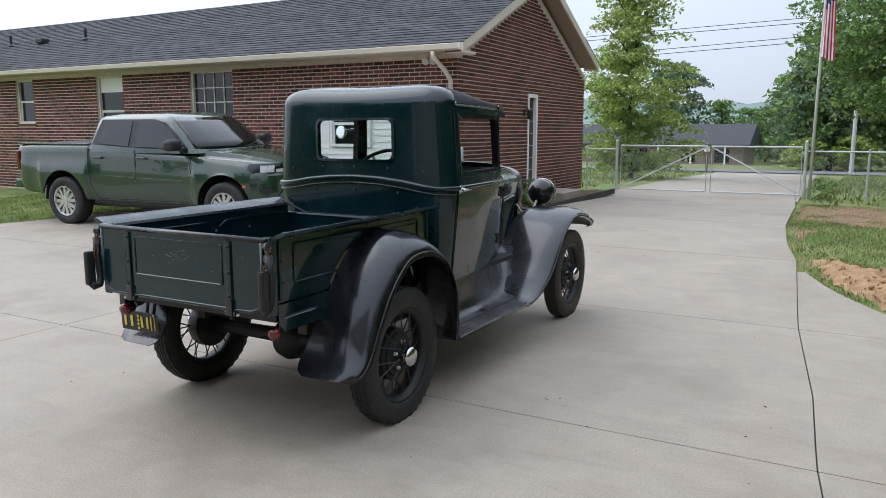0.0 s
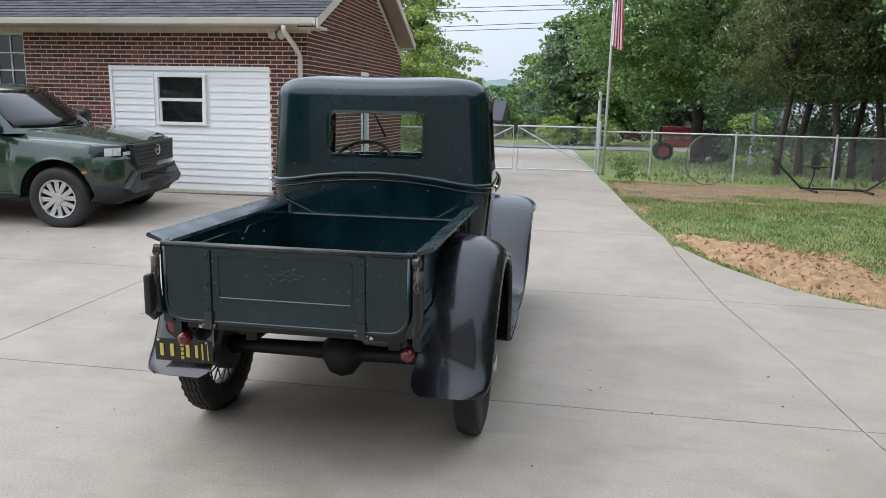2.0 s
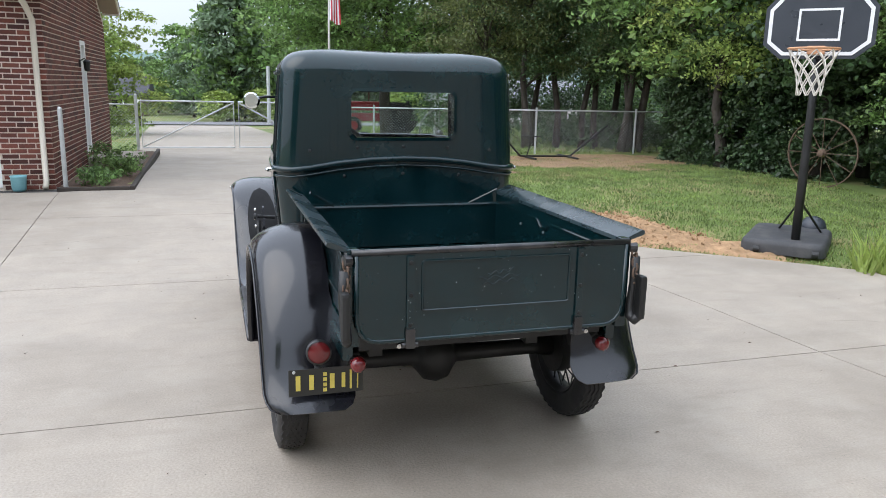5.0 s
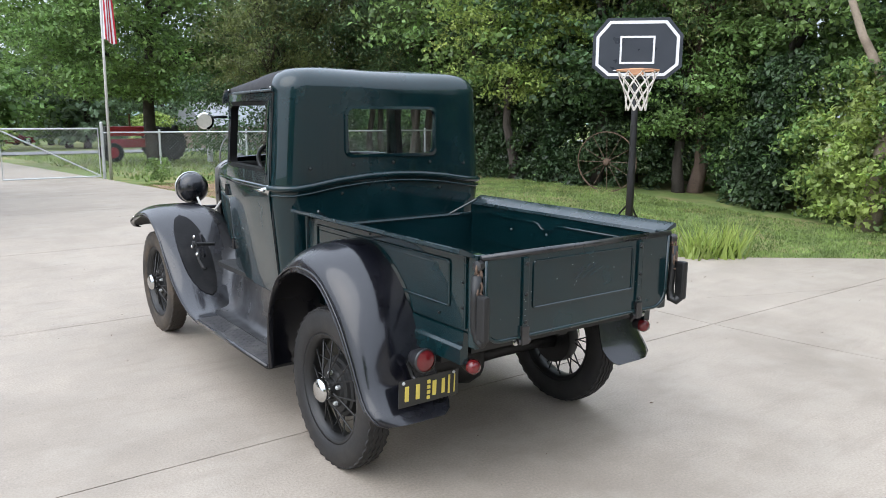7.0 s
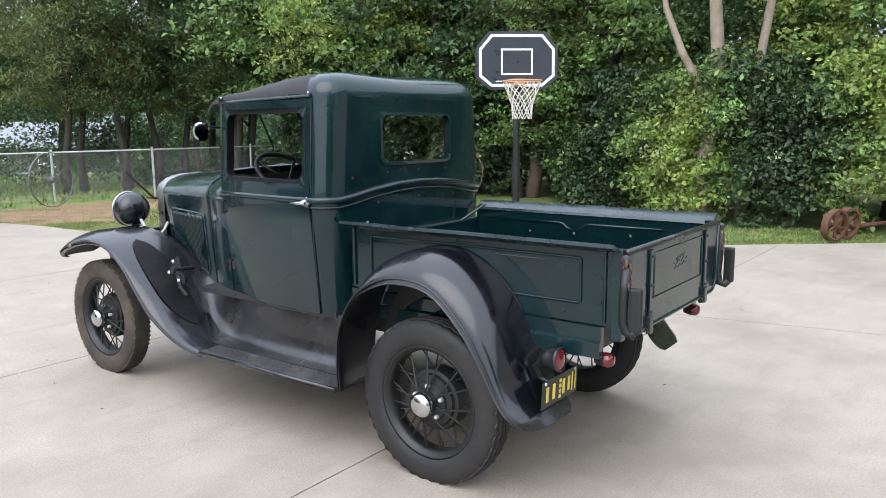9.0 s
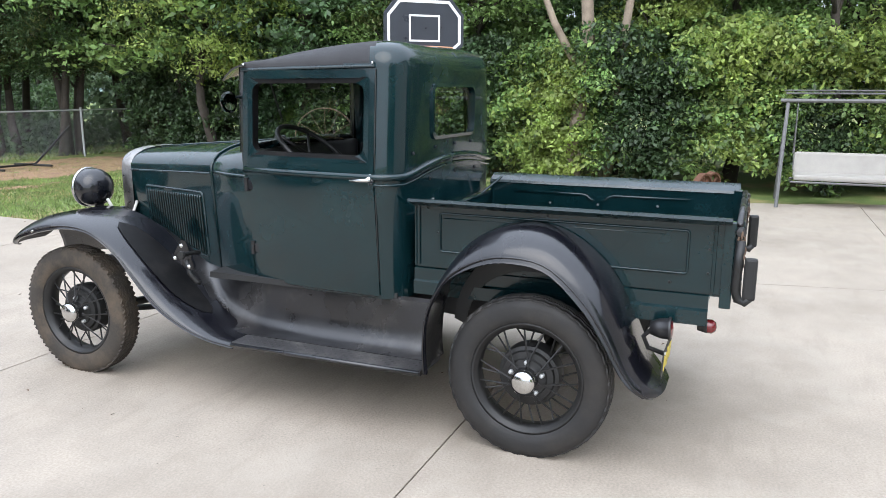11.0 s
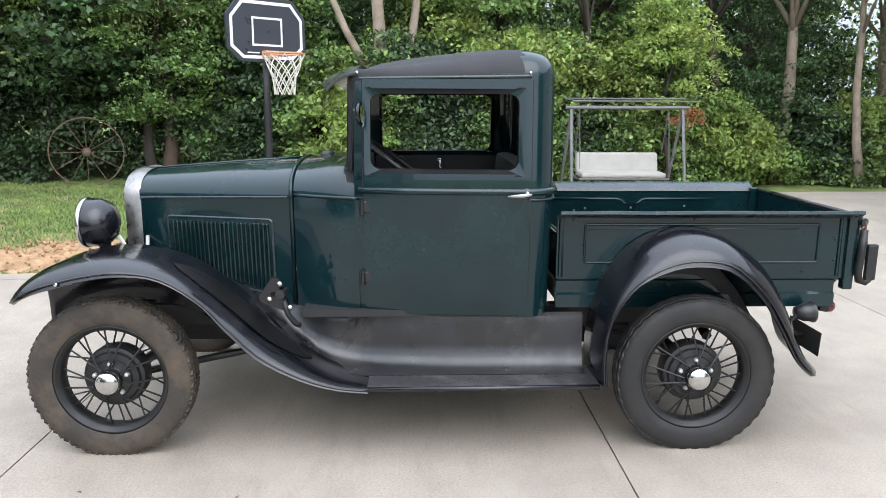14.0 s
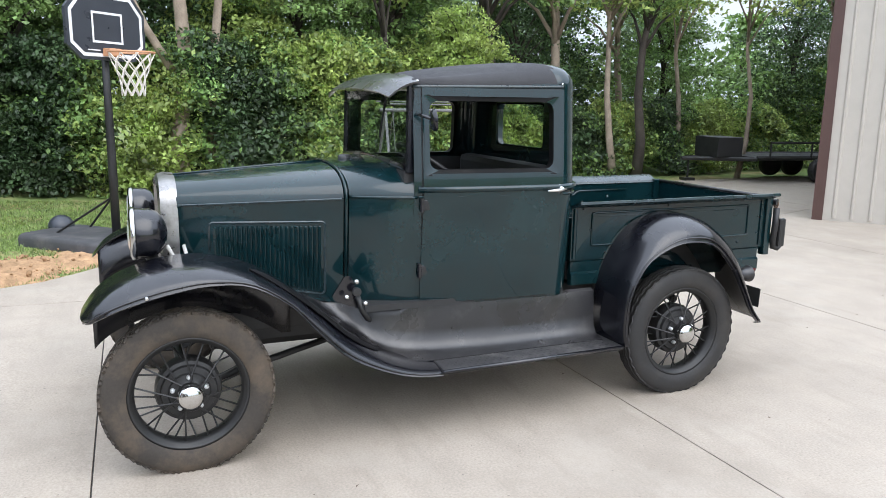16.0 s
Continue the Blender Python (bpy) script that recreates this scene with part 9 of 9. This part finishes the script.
# turned earth
bm = bmesh.new()
n = 130
vs = {}
for i in range(n):
    for j in range(n):
        x, y = 2.2 + 2.9 * i / (n - 1), 2.7 + 3.4 * j / (n - 1)
        b = bare(x, y)
        lump = 0.05 * noise.noise((x * 5, y * 5, 1)) + 0.06 * noise.noise((x * 12, y * 12, 2)) + 0.035 * noise.noise((x * 27, y * 27, 3))
        vs[i, j] = bm.verts.new((x, y, lawn_height(x, y) - 0.03 + (min(0.13, max(0, b - 0.25) * 0.16) + 0.028 + lump * min(1, max(0, b))) * smoothstep(0.02, 0.3, x - along(EDGE, y))))
for i in range(n - 1):
    for j in range(n - 1):
        c = vs[i, j].co
        if bare(c.x, c.y) > 0.2 and c.x > along(EDGE, c.y) + 0.03:
            bm.faces.new((vs[i, j], vs[i + 1, j], vs[i + 1, j + 1], vs[i, j + 1]))
for v in [v for v in bm.verts if not v.link_faces]:
    bm.verts.remove(v)
tagged(part("dirt_mound", bm, M["dirt"], None, smooth=True), "low mound of freshly turned orange earth", "dirt", kind="structure")
bm = bmesh.new()
for i in range(420):
    x, y = rng.normal(3.6, 0.7), rng.normal(4.45, 0.7)
    if bare(x, y) > 0.3 and x > along(EDGE, y) + 0.05:
        r = rng.uniform(0.005, 0.02) + 0.02 * rng.random() ** 8
        bmesh.ops.create_icosphere(bm, subdivisions=1, radius=r, matrix=Matrix.LocRotScale((x, y, lawn_height(x, y) + 0.03 + max(0, bare(x, y) - 0.25) * 0.13), Euler((i, i, i)), (1, 0.8, 0.6)))
tagged(part("earth_clods", bm, M["dirt"], None), "loose clods of orange earth", "dirt", kind="stuff")
bm = bmesh.new()
vs = {}
for i in range(60):
    for j in range(60):
        x, y = 1.9 + 7.4 * i / 59, 6.4 + 6.8 * j / 59
        vs[i, j] = bm.verts.new((x, y, lawn_height(x, y) + 0.006 + 0.012 * noise.noise((x * 4, y * 4, 8))))
for i in range(59):
    for j in range(59):
        c = vs[i, j].co
        if bare(c.x, c.y) > 0.42 and c.x > along(EDGE, c.y) + 0.04:
            bm.faces.new((vs[i, j], vs[i + 1, j], vs[i + 1, j + 1], vs[i, j + 1]))
for v in [v for v in bm.verts if not v.link_faces]:
    bm.verts.remove(v)
M["straw"] = material("straw_and_dust", (0.27, 0.165, 0.10), 0.95, vary=0.45, scale=5, fine=45, bump=0.7, stain=(0.12, 0.095, 0.04), stain_scale=3, stain_amount=0.8)
tagged(part("bare_patch", bm, M["straw"], None, smooth=True), "dry straw-coloured bare patch under the trees", "bare ground", kind="structure")


def blade_clump(name, x, y, count, height, radius, mat, label, wide=0.014):
    pl = np.stack([rng.normal(x, radius / 2, count), rng.normal(y, radius / 2, count), np.full(count, rise(x, y) - 0.01)], 1)
    return tagged(new(name, blades(name, pl, height, mat, rng, 0.9, wide)), label, "plant")


M["iris"] = leaf_material("iris_leaf", (0.34, 0.43, 0.11), 0.35)
for i in range(4):
    blade_clump("iris_clump", 5.0 + 0.12 * i, 2.12 - 0.07 * i, 60, 0.36, 0.14, M["iris"], "clump of yellow-green sword-shaped iris leaves", 0.02).data
for x, y, h in ((-2.45, 7.95, 0.22), (-2.2, 8.9, 0.3), (-2.5, 10.0, 0.4), (2.3, 13.1, 0.5)):
    cl = np.array([(x + rng.normal() * 0.13, y + rng.normal() * 0.13, rise(x, y) + h * rng.uniform(0.2, 1)) for _ in range(26)])
    pos, out = clump_cloud(rng, cl, 40, 0.1)
    tagged(new("low_shrub", leaf_mesh("low_shrub", pos, out, 0.05, M["leaf"], rng)), "low green shrub in the bed" if x < 0 else "scrubby bush at the foot of the gate post", "shrub")

# leaf litter and hairline cracks on the drive
bm = bmesh.new()
for i in range(230):
    x, y = rng.uniform(-6, 7.5), rng.uniform(-6, 8)
    if x > along(EDGE, y) - 0.1 or x < along(WEST, y) + 0.1:
        continue
    r = rng.uniform(0.004, 0.016)
    m = Matrix.LocRotScale((x, y, rise(x, y) + 0.003), Euler((rng.normal() * 0.3, rng.normal() * 0.3, rng.uniform(0, 6))), (r, r * 0.45, 1))
    vs = [bm.verts.new(m @ Vector(p)) for p in ((-1, 0, 0), (0, -1, 0.003), (1, 0, 0), (0, 1, 0.003))]
    bm.faces.new(vs)
tagged(part("leaf_litter", bm, M["mulch"], None), "small dry brown leaves and grit on the concrete", "leaf litter", kind="stuff")
for x0, y0, x1, y1 in ((3.4, 0.9, 7.6, -0.6), (-3.2, 4.3, -0.9, 5.1), (-2.0, -2.2, -0.4, -3.1)):
    bm = bmesh.new()
    pts = []
    for k in range(41):
        t = k / 40
        x, y = x0 + (x1 - x0) * t, y0 + (y1 - y0) * t
        pts.append((x + 0.05 * noise.noise((x * 2, y * 2, 1)) + 0.015 * noise.noise((x * 9, y * 9, 1)), y + 0.07 * noise.noise((x * 2, y * 2, 5)) + 0.015 * noise.noise((x * 9, y * 9, 6))))
    loft(bm, [[(x, y - 0.0015, rise(x, y) + 0.0012), (x, y + 0.0015, rise(x, y) + 0.0012)] for x, y in pts], closed_ring=False)
    part("hairline_crack", bm, M["joint"], drive, "hairline crack in the concrete")

# a dead branch with brown leaves in the hedge behind the swing
cl = np.array([(8.85 + rng.normal() * 0.06, -3.32 + rng.normal() * 0.16, 1.32 + rng.normal() * 0.07) for _ in range(14)])
pos, out = clump_cloud(rng, cl, 26, 0.1)
tagged(new("dead_branch", leaf_mesh("dead_branch", pos, out, 0.06, M["brown_leaf"], rng)), "dead branch with curled orange-brown leaves in the hedge", "branch")

# ---------------------------------------------------------------- bricks of the house, proud of the mortar
BL, BH, JO = 0.203, 0.0677, 0.0165
brick_mesh = {}


def brick_data(length, axis):
    key = (round(length, 3), axis)
    if key not in brick_mesh:
        bm = bmesh.new()
        a, b = (0.0035, -0.008)
        if axis == "front":
            box(bm, -length, 0, b, a, 0, BH - JO)
        else:
            box(bm, -a, -b, 0, length, 0, BH - JO)
        me = bpy.data.meshes.new("brick")
        bm.to_mesh(me)
        bm.free()
        me.materials.append(M["brick"])
        brick_mesh[key] = me
    return brick_mesh[key]


rest = {"front": ([], []), "gable": ([], [])}
count = {"front": 0, "gable": 0}


def lay(x, z, length, axis):
    near = (axis == "front" and x > -1.4) or (axis == "gable" and x < 1.6 and z < 2.4)
    if near and count[axis] < 300:
        count[axis] += 1
        ob = new("brick", brick_data(length, axis))
        ob.parent = wall_front if axis == "front" else wall_gable
        ob.location = (x, 0, z) if axis == "front" else (0, x, z)
        return
    vs, fs = rest[axis]
    o = len(vs)
    a, b = 0.0035, -0.008
    z1 = z + BH - JO
    if axis == "front":
        c = [(x - length, b), (x, b), (x, a), (x - length, a)]
        vs += [(p, q, z) for p, q in c] + [(p, q, z1) for p, q in c]
    else:
        c = [(-a, x), (-b, x), (-b, x + length), (-a, x + length)]
        vs += [(p, q, z) for p, q in c] + [(p, q, z1) for p, q in c]
    fs += [(o + 4, o + 5, o + 6, o + 7), (o, o + 3, o + 2, o + 1), (o, o + 1, o + 5, o + 4), (o + 1, o + 2, o + 6, o + 5), (o + 2, o + 3, o + 7, o + 6), (o + 3, o, o + 4, o + 7)]


def course(z, start, stop, shift, holes, axis):
    """One course; holes are spans left open at this height."""
    edges = sorted(holes)
    spans, at = [], start
    for a, b in edges:
        if a > at:
            spans.append((at, a))
        at = max(at, b)
    if at < stop:
        spans.append((at, stop))
    for a, b in spans:
        p = a
        first = True
        while p < b - 0.02:
            n = BL - JO
            if first and shift:
                n = BL / 2 - JO
            first = False
            n = min(n, b - p)
            if n > 0.02:
                lay(-p if axis == "front" else p, z, n, axis)
            p += n + JO


k = 0
z = 0.0
while z + BH < EAVE - 0.03:
    holes = [(-h[0], -h[0] + h[1]) for h in FRONT if h[2] - 0.05 < z + BH / 2 < h[3]]
    course(z, 0.0, 20.0, k % 2, holes, "front")
    z += BH
    k += 1
k, z = 0, 0.0
while z + BH < ridge_z - 0.1:
    inset = max(0.0, (z + BH - EAVE + 0.10) / PITCH)
    holes = [DOOR[:2]] if DOOR[2] < z + BH / 2 < DOOR[3] else []
    course(z, 0.008 + inset, HD - inset, 1 - k % 2, holes, "gable")
    z += BH
    k += 1
for axis, (vs, fs) in rest.items():
    me = bpy.data.meshes.new("bricks")
    me.from_pydata(vs, [], fs)
    me.materials.append(M["brick_wall"])
    ob = new("bricks", me)
    ob.parent = wall_front if axis == "front" else wall_gable
    tagged(ob, "further courses of dark red brick", kind="stuff")
